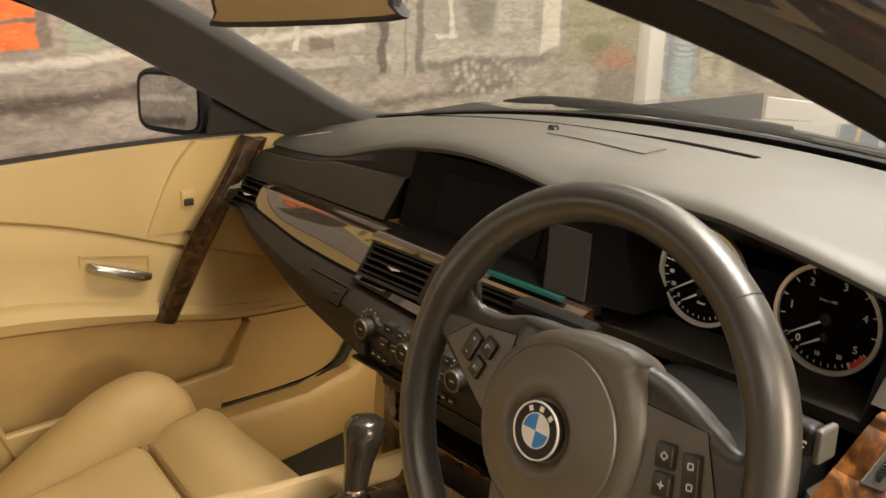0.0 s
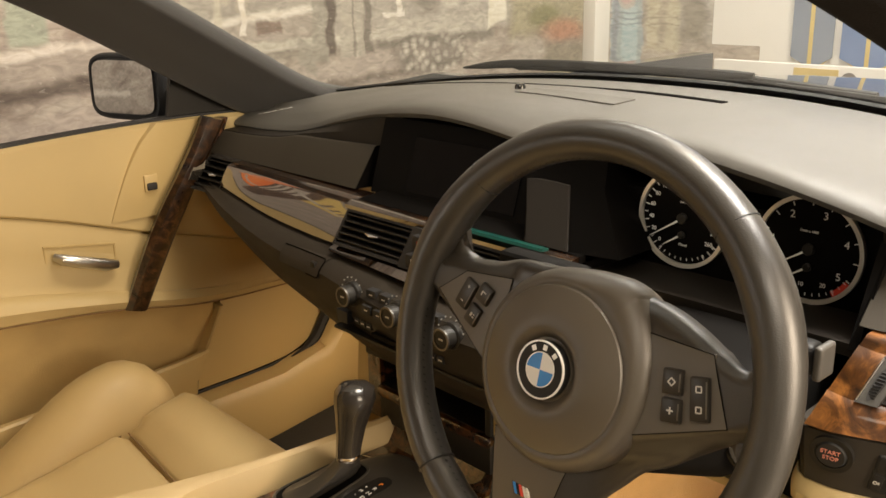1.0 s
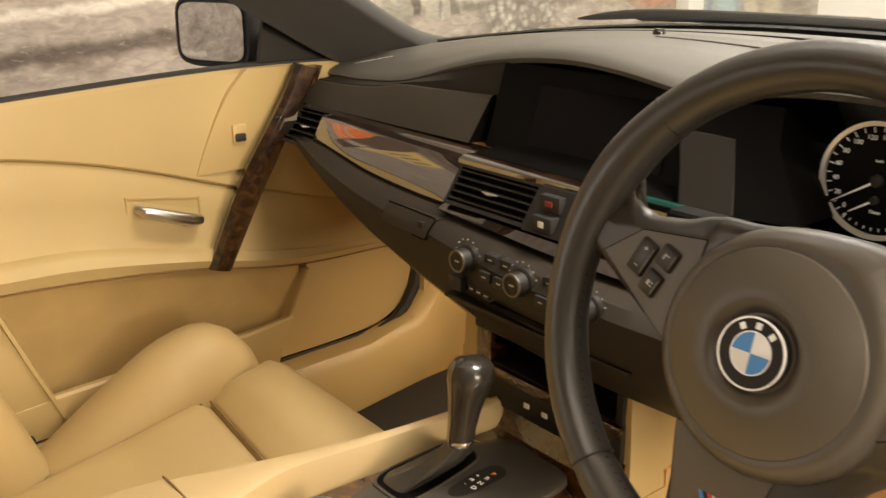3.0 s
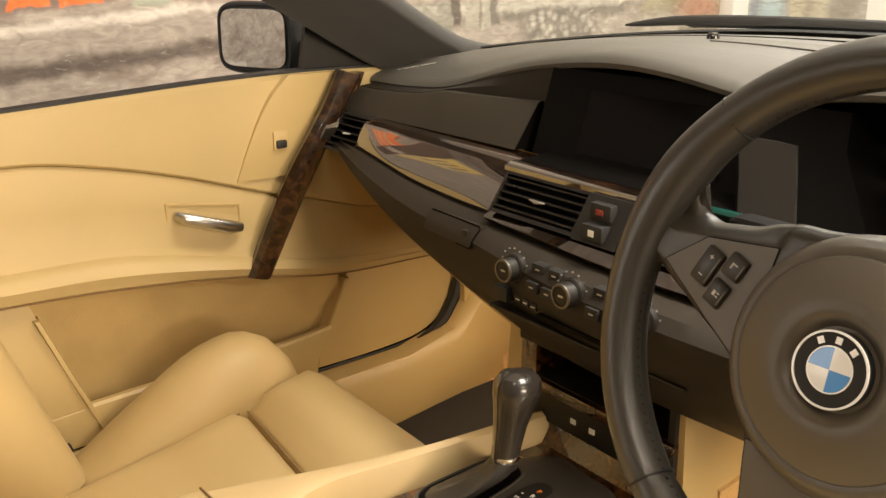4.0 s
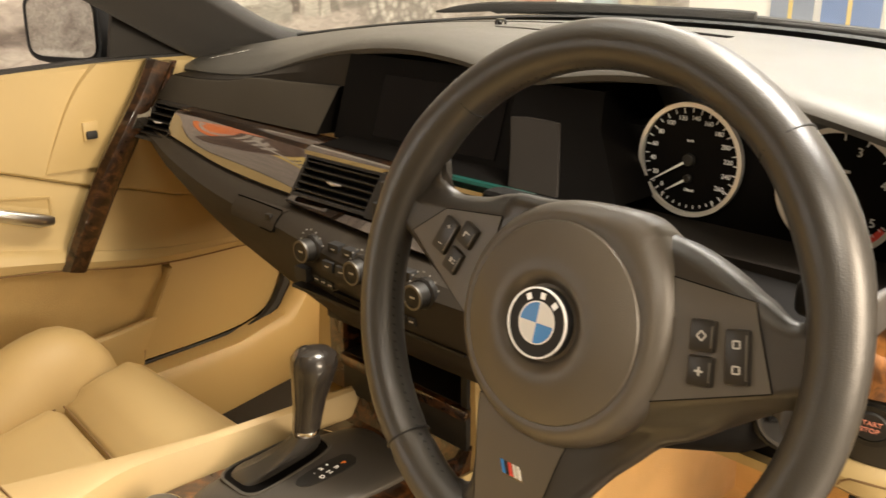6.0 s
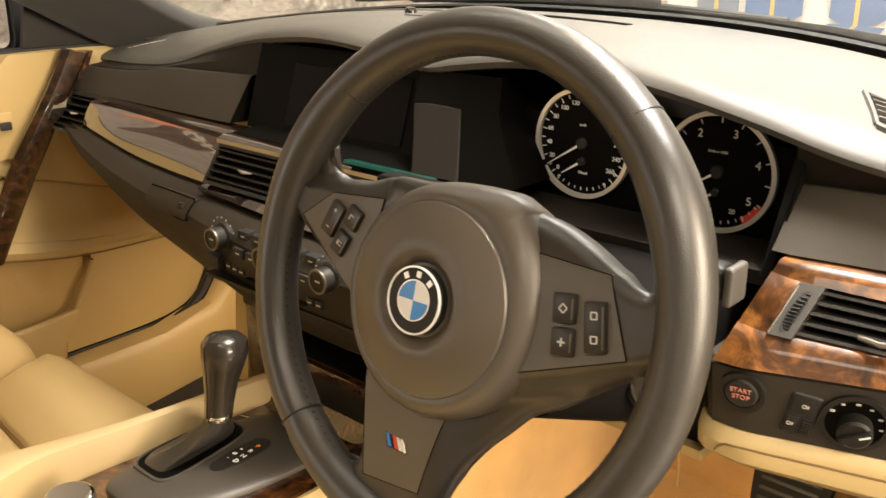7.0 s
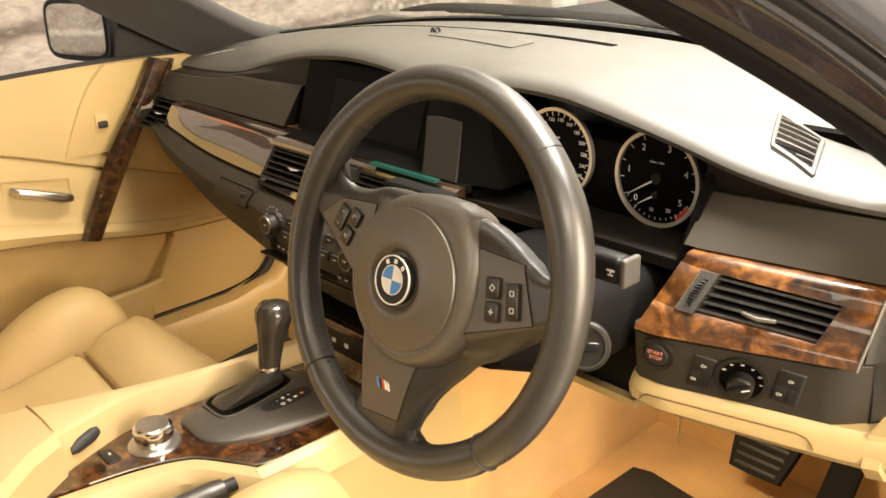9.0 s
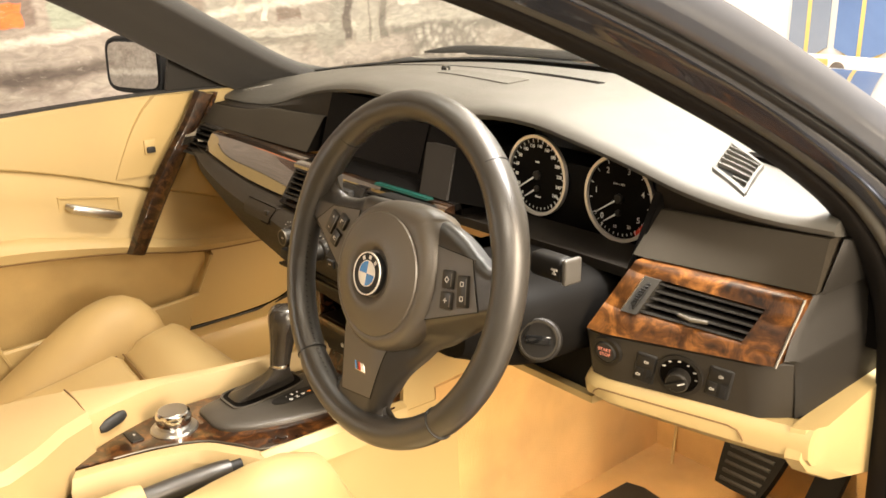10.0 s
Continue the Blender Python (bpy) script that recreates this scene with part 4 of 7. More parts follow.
# boss and airbag pad
HUB = pose(0.002, 0, -0.0066)
BOSS = curve((-180, 0.079), (-100, 0.0805), (-60, 0.0805), (-30, 0.08), (0, 0.0808), (15, 0.083), (30, 0.0862), (42, 0.0888), (50, 0.0902), (51.2, 0.0914), (56, 0.0916), (61, 0.09), (75, 0.083), (95, 0.079), (180, 0.079))
angles = sorted(set([5.0 * k for k in range(-36, 36)] + [46.0, 48.0, 49.5, 50.5, 51.5, 52.5, 54.0]))
part("hub", loft([[(r * (1 + (BOSS(d) / 0.079 - 1) * min(1, max(0, (r - 0.066) / 0.01))) * math.cos(radians(d)), y, r * (1 + (BOSS(d) / 0.079 - 1) * min(1, max(0, (r - 0.066) / 0.01))) * math.sin(radians(d))) for d in angles] for r, y in ((0.058, 0.06), (0.074, 0.035), (0.0785, 0.012), (0.0788, -0.002), (0.0775, -0.010), (0.0745, -0.016), (0.071, -0.0195), (0.068, -0.021), (0.0665, -0.0205))]), HUB_PLASTIC, wheel, "", 50).matrix_local = HUB
part("airbag_cover", turned([(0.0655, -0.012), (0.0655, -0.0195), (0.064, -0.0225), (0.055, -0.0265), (0.042, -0.03), (0.034, -0.0315), (0.0305, -0.0305), (0.0245, -0.0255), (0.0225, -0.0258), (0.001, -0.0262)], 56, axis="y", m=HUB), HUB_PLASTIC, wheel, "dark grained airbag cover")
badge = thing_part("badge", wheel)
badge.matrix_local = HUB
for d in (122, 86, 50):
    part("badge_mark", box(-0.0018, 0.0018, -0.0342, -0.033, -0.002, 0.002, m=Matrix.Rotation(-radians(d - 90), 4, "Y") @ Matrix.Translation((0, 0, 0.0172))), BADGE_METAL, badge)
part("badge_ring", ring_band(0.0212, 0.0224, -0.0344, -0.0328, 48), BADGE_METAL, badge, "chrome badge rim")
part("badge_field", disc(0.0222, -0.0335, -0.025, 40), RUBBER, badge)
part("badge_inner_ring", ring_band(0.0128, 0.0136, -0.0342, -0.033, 40), BADGE_METAL, badge)
for k in range(4):
    part("badge_quarter", loft([[(0, -0.0341, 0)] + [(0.0128 * math.cos(a), -0.0341, 0.0128 * math.sin(a)) for a in steps(k * math.pi / 2, (k + 1) * math.pi / 2, 10)],
                               [(0, -0.033, 0)] + [(0.0128 * math.cos(a), -0.033, 0.0128 * math.sin(a)) for a in steps(k * math.pi / 2, (k + 1) * math.pi / 2, 10)]]),
         (WHITE_ENAMEL, BLUE)[k % 2], badge)


def outline():
    """Silhouette of the boss and the three spokes, as (degrees, radius)."""
    keys = [(-179, 0.1204), (-175, 0.108), (-170.5, 0.0965), (-163, 0.086), (-150, 0.08), (-136, 0.083), (-128, 0.09), (-121.5, 0.1013), (-116, 0.1148), (-112.5, 0.13), (-110.8, 0.14), (-110.6, 0.147), (-112, 0.1535), (-115, 0.158),
            (-113, 0.166), (-100, 0.168), (-88, 0.168), (-78, 0.166), (-75.5, 0.1605), (-78, 0.157), (-79.8, 0.15), (-79.2, 0.1435), (-74, 0.1255), (-68, 0.1145), (-61, 0.107), (-52, 0.1025), (-43.8, 0.1006), (-38, 0.1025), (-30, 0.11), (-21, 0.119), (-14, 0.13), (-9.8, 0.14), (-9, 0.148), (-11, 0.155), (-12, 0.162),
            (-8, 0.168), (0, 0.168), (8, 0.168), (14.5, 0.164), (15, 0.157), (12.8, 0.151), (13.9, 0.1428), (17, 0.134), (19.4, 0.1275), (24.1, 0.119), (30, 0.1095), (35.8, 0.1012), (42, 0.093), (47, 0.087), (58, 0.084), (73, 0.0765), (95, 0.071), (116, 0.0755), (128, 0.086), (138, 0.097), (146.4, 0.1076), (151, 0.119), (153.6, 0.127), (154.9, 0.134), (154.5, 0.143), (151.5, 0.1525), (150, 0.16),
            (154, 0.168), (162, 0.168), (170, 0.168), (173.5, 0.163), (173.5, 0.155), (176, 0.142), (178.5, 0.13)]
    pts = [Vector((r * math.cos(radians(d)), r * math.sin(radians(d)))) for d, r in keys]
    out = []
    n = len(pts)
    for i in range(n):
        p0, p1, p2, p3 = pts[i - 1], pts[i], pts[(i + 1) % n], pts[(i + 2) % n]
        for t in (0.0, 0.25, 0.5, 0.75):
            out.append(0.5 * ((2 * p1) + (p2 - p0) * t + (2 * p0 - 5 * p1 + 4 * p2 - p3) * t * t + (3 * p1 - p0 - 3 * p2 + p3) * t ** 3))
    return out


def crest(x, z):
    """Front surface of the spokes, before their edges round off."""
    r = math.hypot(x, z)
    y = -0.009 + 0.004 * max(0, (r - 0.09) / 0.07)
    d = math.degrees(math.atan2(z, x))
    if -100 < d < 90:
        w = min(1, max(0, (d + 84) / 34))
        w = w * w * (3 - 2 * w)
        y += min(0.009, 6 * max(0, z - 0.026) ** 2) * (x > 0) + w * min(0.018, 1.0 * max(0, (-0.036 + 0.4 * (x - 0.074)) - z)) + (1 - w) * min(0.01, 0.5 * max(0, x - (0.024 + 0.24 * (z + 0.09))))
    elif x < -0.06 and z > -0.03:
        y += min(0.008, 0.7 * max(0, z - (0.047 + 0.06 * (x + 0.11)))) + min(0.008, 0.6 * max(0, -0.014 - 0.62 * (x + 0.09) - z))
    elif z < -0.07:
        y += min(0.012, 0.5 * max(0, x - (0.024 + 0.24 * (z + 0.09)))) + min(0.006, 0.4 * max(0, -0.048 - x))
    return y


def inner(p):
    """Point on the spoke's middle line, or near the hub's middle, that an edge point shrinks to."""
    d = math.degrees(math.atan2(p.y, p.x))
    axis = 2 if -46 < d < 95 else -95 if -150 < d <= -46 else 163
    u = Vector((math.cos(radians(axis)), math.sin(radians(axis))))
    w = min(1, max(0, (p.length - 0.092) / 0.03))
    w = w * w * (3 - 2 * w)
    return (p * 0.38).lerp(u * max(p.dot(u), 0.05), w)


def spoke_body():
    edge = outline()
    ex, ez = np.array([p.x for p in edge]), np.array([p.y for p in edge])
    rings = []
    for k in range(15):
        s = 1 - (k / 14) ** 1.5
        ring = []
        for p in edge:
            r = p.length
            q = p.lerp(inner(p), 1 - s) if k else p
            d = float(np.min(np.hypot(ex - q.x, ez - q.y)))
            lift = 0.010 * (1 - math.sqrt(max(0.0, 1 - max(0.0, 1 - d / 0.010) ** 2)))
            ring.append((q.x, crest(q.x, q.y) + lift, q.y))
        rings.append(ring)
    back = [[(p.x * 0.985, 0.018 - 0.013 * min(1, max(0, (p.length - 0.132) / 0.02)), p.y * 0.985) for p in edge], [(inner(p).x, 0.024 - 0.02 * min(1, max(0, (p.length - 0.11) / 0.04)), inner(p).y) for p in edge]]
    return loft(list(reversed(back)) + rings, caps=False)


def patch(corners, lift, n=10):
    """A thin trim plate that follows the spoke between four corners."""
    a, b, c, d = (Vector(p) for p in corners)
    front = []
    for i in range(n):
        u = i / (n - 1)
        front.append([])
        for j in range(n):
            v = j / (n - 1)
            p = (a * (1 - u) + b * u) * (1 - v) + (d * (1 - u) + c * u) * v
            front[-1].append((p.x, crest(p.x, p.y) - lift, p.y))
    rows = []
    for r in front:
        x0, y0, z0 = r[0]
        x1, y1, z1 = r[-1]
        rows.append([(x0, y0 + 0.006, z0)] + r + [(x1, y1 + 0.006, z1)])
    return loft(rows)


def outline_groove(corners, lift=0.0007, radius=0.00042):
    pts = []
    ring = [Vector(p) for p in corners]
    for p, q in zip(ring, ring[1:]):
        for t in steps(0, 1, 8):
            m = p.lerp(q, t)
            pts.append((m.x, crest(m.x, m.y) - lift, m.y))
    return tube(pts, radius, 6, up=(0, 1, 0.01))


body_ob = part("spokes", spoke_body(), SPOKE_LEATHER, wheel, "soft black moulded spokes", 60)
RIGHT_TRIM = [(0.066, 0.041), (0.1235, 0.0385), (0.1435, -0.0075), (0.07, -0.0365)]
LEFT_TRIM = [(-0.1435, 0.0235), (-0.113, 0.0455), (-0.06, 0.05), (-0.07, -0.026)]
LOW_TRIM = [(-0.05, -0.07), (0.0265, -0.07), (0.0125, -0.1395), (-0.039, -0.1445)]
for corners in (RIGHT_TRIM, LEFT_TRIM, LOW_TRIM):
    tr = part("spoke_trim", patch(corners, 0.0009), HUB_PLASTIC, body_ob, "dark grained plastic trim")
    part("trim_joint", outline_groove(corners + corners[:1]), DARK, tr)


def button(x, z, w, h, sp, glyph, lean=0.0):
    m = pose(x, crest(x, z) - 0.0008, z) @ Matrix.Rotation(radians(lean), 4, "Y")
    b = part("button", box(-w / 2, w / 2, -0.0035, 0.006, -h / 2, h / 2, 0.002, m=m), SPOKE_BUTTON, wheel)
    bm = None
    m = m @ Matrix.Rotation(radians(40 if len(glyph) in (4, 8) else 0), 4, "Y") if len(glyph) == 4 else m
    for gx, gz, gw, gh in glyph:
        bm = box(gx - gw / 2, gx + gw / 2, -0.0038, -0.003, gz - gh / 2, gz + gh / 2, bm=bm, m=m)
    part("button_symbol", bm, GREY_INK, b)
    part("button_edge", box(w / 2 - 0.0022, w / 2 - 0.001, -0.0037, -0.0028, -h / 2 + 0.003, h / 2 - 0.003, 0.0003, m=pose(x, crest(x, z) - 0.0008, z) @ Matrix.Rotation(radians(lean), 4, "Y")), DULL, b, "bright button edge")
    return b


DIAMOND = ((0, 0.002, 0.004, 0.0009), (0, -0.002, 0.004, 0.0009), (0.002, 0, 0.0009, 0.004), (-0.002, 0, 0.0009, 0.004))
STAR = ((0, 0, 0.005, 0.0012), (0, 0, 0.0012, 0.005))
button(0.0995, 0.0128, 0.0155, 0.0185, wheel, DIAMOND, -8)
button(0.1025, -0.0072, 0.0155, 0.0175, wheel, STAR, -8)
button(0.1215, 0.0066, 0.0145, 0.031, wheel, [(gx, gz + o, gw, gh) for o in (0.007, -0.007) for gx, gz, gw, gh in DIAMOND], -12)
button(-0.1065, 0.0272, 0.0145, 0.026, wheel, ((0, 0.007, 0.003, 0.0007), (0, -0.007, 0.003, 0.0007), (0, 0.007, 0.0007, 0.003)), 24)
button(-0.0855, 0.0312, 0.0145, 0.0165, wheel, ((0, 0.0018, 0.0045, 0.0009), (-0.0018, 0, 0.0012, 0.004)), 24)
button(-0.0945, 0.0115, 0.0138, 0.0175, wheel, ((-0.001, 0, 0.002, 0.0035), (0.002, 0.0012, 0.0022, 0.0007), (0.002, -0.0012, 0.0022, 0.0007)), 24)
# stitching along the inner edge of the rim
bm = None
for k in range(150):
    d = 158 + 2.4 * k
    if any(lo < d % 360 < hi for lo, hi in ((148, 178), (242, 288), (344, 360), (0, 20))):
        continue
    q = Matrix.Rotation(-radians(d), 4, "Y") @ Matrix.Translation((0.1564, -0.0035, 0)) @ Matrix.Rotation(radians(25), 4, "X")
    bm = box(-0.0003, 0.0004, -0.0013, 0.0013, -0.0006, 0.0006, bm=bm, m=q)
tagged(part("stitching", bm, RUBBER, rim_ob), "black thread stitching", kind="stuff")

# stripe badge on the lower spoke
low = body_ob
def slant(x0, x1, z0, z1, y0, y1, lean=0.004):
    return loft([[(x0, y, z0), (x1, y, z0), (x1 - lean, y, z1), (x0 - lean, y, z1)] for y in (y0, y1)])


tri_badge = part("stripe_badge", slant(-0.019, -0.0005, -0.1165, -0.1065, -0.0088, -0.004), CHROME, low, "small striped chrome badge")
for k, mt in enumerate((BLUE, BODY_PAINT, RED)):
    part("badge_stripe", slant(-0.0178 + 0.0031 * k, -0.0151 + 0.0031 * k, -0.1155, -0.1075, -0.0094, -0.0086), mt, tri_badge)
for k in range(2):
    part("badge_stripe", slant(-0.0078 + 0.0036 * k, -0.0056 + 0.0036 * k, -0.1155, -0.1075, -0.0094, -0.0086), BADGE_METAL, tri_badge)

# ---- steering column ----
column = thing("steering_column", "black plastic steering column shroud with stalks and key slot", "steering column")
rings = []
for s in steps(0, 1, 8):
    y = 0.088 + 0.2 * s
    zc = 0.857 - 0.01 * s
    hw, hh = 0.055 + 0.045 * min(s * 3, 1), 0.034 + 0.018 * min(s * 3, 1)
    rings.append([(0.367 + hw * math.copysign(abs(math.cos(a)) ** 0.55, math.cos(a)), y, zc - 0.035 + hh * math.copysign(abs(math.sin(a)) ** 0.6, math.sin(a))) for a in (2 * math.pi * k / 24 for k in range(24))])
part("shroud", loft(rings), COLUMN, column)
key = part("key_slot", disc(0.024, -0.004, 0.01, 32, 0.002, m=pose(0.469, 0.152, 0.815, -20, 0, 35)), BLACK, column)
part("key_ring", ring_band(0.019, 0.021, -0.0065, -0.002, 32, m=pose(0.469, 0.152, 0.815, -20, 0, 35)), PANEL, key)
part("key_slit", box(-0.014, 0.014, -0.007, -0.002, -0.005, 0.005, 0.002, m=pose(0.469, 0.152, 0.815, -20, 0, 35)), GLOSS_BLACK, key)
stalk = part("wiper_stalk", box(0.47, 0.5175, 0.132, 0.155, 0.895, 0.921, 0.009, 4), STALK_BLACK, column, "black wiper stalk")
part("stalk_cap", box(0.5165, 0.523, 0.133, 0.157, 0.8945, 0.9215, 0.0032, 5), STALK_GREY, stalk, "satin grey stalk end")
sym = box(0.5045, 0.5125, 0.1314, 0.1322, 0.9085, 0.9105)
box(0.506, 0.511, 0.1314, 0.1322, 0.9045, 0.9058, bm=sym)
box(0.5078, 0.5092, 0.1314, 0.1322, 0.9066, 0.9082, bm=sym)
part("stalk_symbol", sym, GREY_INK, stalk)
part("indicator_stalk", box(0.2, 0.3, 0.13, 0.155, 0.9, 0.93, 0.007, 3), COLUMN, column, "black indicator stalk")

# ---- centre stack ----
stack = thing("centre_stack", "black centre stack with climate knobs and cubby", "centre stack")


def yfront(x, z):
    """Front of the lower fascia near the given height."""
    w, l, yf = WL(x), ZL(x), YF(x)
    s = (w - z) / (w - l)
    return curve((0.0, yf + 0.02), (0.16, yf), (0.4, yf - 0.001), (0.7, yf + 0.016), (0.92, yf + 0.04))(s)


def knob(x, z, r=0.0135):
    y = yfront(x, z)
    k = thing_part("climate_knob", stack)
    part("knob_ring", turned([(r + 0.003, 0.004), (r + 0.003, -0.002), (r + 0.001, -0.004)], 28, m=pose(x, y, z), axis="y"), BLACK, k)
    part("knob_body", turned([(r, 0.0), (r, -0.014), (r - 0.001, -0.016), (r - 0.0025, -0.0165)], 28, m=pose(x, y, z), axis="y"), BLACK, k)
    part("knob_rim", ring_band(r - 0.0028, r - 0.0005, -0.0175, -0.015, 28, m=pose(x, y, z)), DULL, k, "satin silver knob rim")
    part("knob_face", turned([(r - 0.0035, -0.01), (r - 0.0035, -0.0158), (0.001, -0.0162)], 24, m=pose(x, y, z), axis="y"), BLACK, k)
    part("knob_symbol", box(-0.0035, 0.0035, -0.0168, -0.016, -0.001, 0.001, m=pose(x, y, z)), GREY_INK, k)
    bm = None
    for d in range(7):
        a = radians(20 + 140 * d / 6)
        bm = box(-0.0005, 0.0005, -0.001, 0.001, -0.0008, 0.0008, bm=bm, m=pose(x + 0.0215 * math.cos(a), y - 0.0005, z + 0.0225 * math.sin(a)))
    part("scale_marks", bm, SCALE_INK, k)


for x in (-0.104, -0.008, 0.088):
    knob(x, 0.796)


def small_button(x, z, w, h, parent, sign=True, out=0.002):
    y = yfront(x, z)
    b = part("button", box(x - w / 2, x + w / 2, y - out, y + 0.01, z - h / 2, z + h / 2, 0.001), RUBBER, parent)
    if sign:
        part("button_symbol", box(x - 0.003, x + 0.003, y - out - 0.0004, y - out + 0.0004, z - 0.0007, z + 0.0007), GREY_INK, b)
    return b


for x in (-0.068, -0.042, 0.026, 0.052):
    for z in (0.803, 0.785):
        small_button(x, z, 0.018, 0.012, stack)
small_button(-0.118, 0.764, 0.022, 0.016, stack, False, 0.01)
for x in (-0.094, -0.08, -0.066, 0.06, 0.074):
    small_button(x, 0.763, 0.01, 0.008, stack)
part("disc_slot", box(-0.055, 0.05, YF(0) - 0.003, YF(0) + 0.02, 0.755, 0.76), DARK, stack)
part("lower_shelf_edge", box(-0.14, 0.14, YF(0) + 0.002, YF(0) + 0.03, 0.742, 0.746, 0.001), BLACK, stack)
hz = thing_part("hazard_panel", stack)
part("hazard_plate", loft([[(x, y, z) for x in (-0.058, 0.004)][:1] + [(0.004, y, z), (0.004, y + 0.03, z), (-0.058, y + 0.03, z)] for y, z in ((0.218, 0.834), (0.246, 0.88))]), BLACK, hz)
part("hazard_button", box(-0.042, -0.012, 0.229, 0.24, 0.858, 0.876, 0.002, m=pose(0, 0, 0)), RUBBER, hz)
part("hazard_triangle", box(-0.032, -0.022, 0.2275, 0.23, 0.864, 0.87, 0.0005), DIM_RED, hz)
part("lock_button", box(-0.042, -0.012, 0.217, 0.235, 0.838, 0.855, 0.002), RUBBER, hz)
part("lock_symbol", box(-0.031, -0.023, 0.2162, 0.218, 0.843, 0.85, 0.0005), WHITE, hz)
# glove compartment shut lines and latch
gl = thing("glove_box_lid", "black glove compartment lid with small latch", "glove box")
rings = []
for x in steps(-0.3, -0.194, 12):
    rings.append([(x, yfront(x, z) - 0.0008, z) for z in (0.793, 0.801, 0.809, 0.816)] + [(x, yfront(x, z) + 0.02, z) for z in (0.816, 0.809, 0.801, 0.793)])
part("lid", loft(rings), LOW_FOAM, gl)
ring = [(-0.3, 0.8165)] + [(x, 0.8165) for x in steps(-0.295, -0.198, 12)] + [(-0.194, z) for z in steps(0.814, 0.796, 4)] + [(x, 0.793) for x in steps(-0.198, -0.225, 3)]
part("lid_gap", tube([(x, yfront(x, z) - 0.0012, z) for x, z in ring], 0.0009, 6, up=(0, 1, 0.02)), HOLLOW_SHADE, gl)
part("latch", box(-0.219, -0.208, yfront(-0.213, 0.806) - 0.0022, yfront(-0.213, 0.806) + 0.004, 0.8, 0.811, 0.001), BLACK, gl)
# cubby and lower stack
cub = thing_part("cubby", stack)
part("cubby_frame", box(-0.155, 0.083, 0.235, 0.36, 0.683, 0.697, 0.002), BLACK, cub)
part("cubby_floor", box(-0.128, 0.085, 0.24, 0.36, 0.636, 0.643, 0.001), BLACK, cub)
# back of the cubby, its deep shade put into the colour
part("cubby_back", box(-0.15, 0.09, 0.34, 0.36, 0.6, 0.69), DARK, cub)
part("cubby_side", box(-0.155, -0.128, 0.238, 0.36, 0.59, 0.684, 0.002), WOOD, cub, "burl wood side strip")
part("cubby_side", box(0.074, 0.084, 0.238, 0.34, 0.59, 0.684, 0.002), BLACK, cub)
part("side_panel", loft([[(xs, y0, z), (xs, 0.62, z), (0.084, 0.62, z), (0.084, y0, z)] for xs, y0, z in ((0.1, 0.235, 0.4), (0.099, 0.237, 0.545), (0.094, 0.243, 0.6), (0.09, 0.243, 0.7))]), BEIGE_HARD, stack, "cream panel on the side of the stack")
part("cubby_lip", box(-0.13, 0.085, 0.232, 0.25, 0.628, 0.642, 0.003), WOOD, cub, "burl wood cubby lip")
part("switch_strip", box(-0.128, 0.085, 0.236, 0.3, 0.59, 0.63, 0.002), BLACK, cub)
for x in (-0.06, -0.03):
    part("switch_symbol", box(x - 0.004, x + 0.004, 0.2345, 0.237, 0.606, 0.612), WHITE, cub)
part("side_pillar", loft([[(-0.182, y, z), (-0.157, y, z), (-0.157, y + 0.1, z), (-0.182, y + 0.1, z)] for y, z in ((0.235, 0.57), (0.24, 0.64), (0.245, 0.7))]), BEIGE_HARD, stack, "cream stack side pillar")

# ---- centre console ----
console = thing("centre_console", "cream leather console with burl wood plate", "centre console")
# tunnel body
rings = []
for y in steps(-0.75, 0.34, 24):
    lx = curve((-0.75, -0.13), (-0.3, -0.19), (-0.18, -0.195), (0.0, -0.155), (0.22, -0.125), (0.34, -0.125))(y)
    rx = curve((-0.75, 0.1), (-0.2, 0.1), (0.02, 0.1), (0.34, 0.1))(y)
    zt = 0.53 if y < -0.02 else 0.552
    rings.append([(lx, y, 0.25), (lx, y, zt), (rx, y, zt), (rx + 0.012, y, 0.25)])
part("tunnel", loft(rings), BEIGE_HARD, console)
# passenger side rail
rings = []
for y in steps(-0.17, 0.25, 26):
    xi = curve((-0.17, -0.072), (-0.12, -0.092), (-0.05, -0.116), (0.05, -0.112), (0.25, -0.1))(y)
    xo = curve((-0.17, -0.172), (-0.05, -0.152), (0.1, -0.13), (0.25, -0.118))(y)
    zt = curve((-0.17, 0.618), (0.0, 0.607), (0.25, 0.6))(y)
    rings.append([(xi, y, 0.545), (xi + 0.001, y, zt - 0.02), (xi - 0.006, y, zt - 0.004), (xi - 0.014, y, zt), (xo + 0.008, y, zt), (xo, y, zt - 0.006), (xo - 0.006, y, 0.545)])
part("side_rail", loft(rings), SHADED_LEATHER, console, "cream leather side rail")
# armrest behind
rings = []
for y in steps(-0.168, -0.75, 14):
    r = curve((-0.75, 0.645), (-0.4, 0.64), (-0.168, 0.62))(y)
    b = curve((-0.75, -0.12), (-0.22, -0.172), (-0.168, -0.172))(y)
    e = curve((-0.75, 0.11), (-0.3, 0.04), (-0.22, -0.035), (-0.168, -0.072))(y)
    rings.append([(b - 0.008, y, 0.54), (b - 0.006, y, r - 0.012), (b + 0.008, y, r), ((b + e) / 2, y, r + 0.003), (e - 0.008, y, r), (e + 0.006, y, r - 0.012), (e + 0.01, y, 0.54)])
part("armrest", loft(rings), SHADED_LEATHER, console, "cream leather armrest")
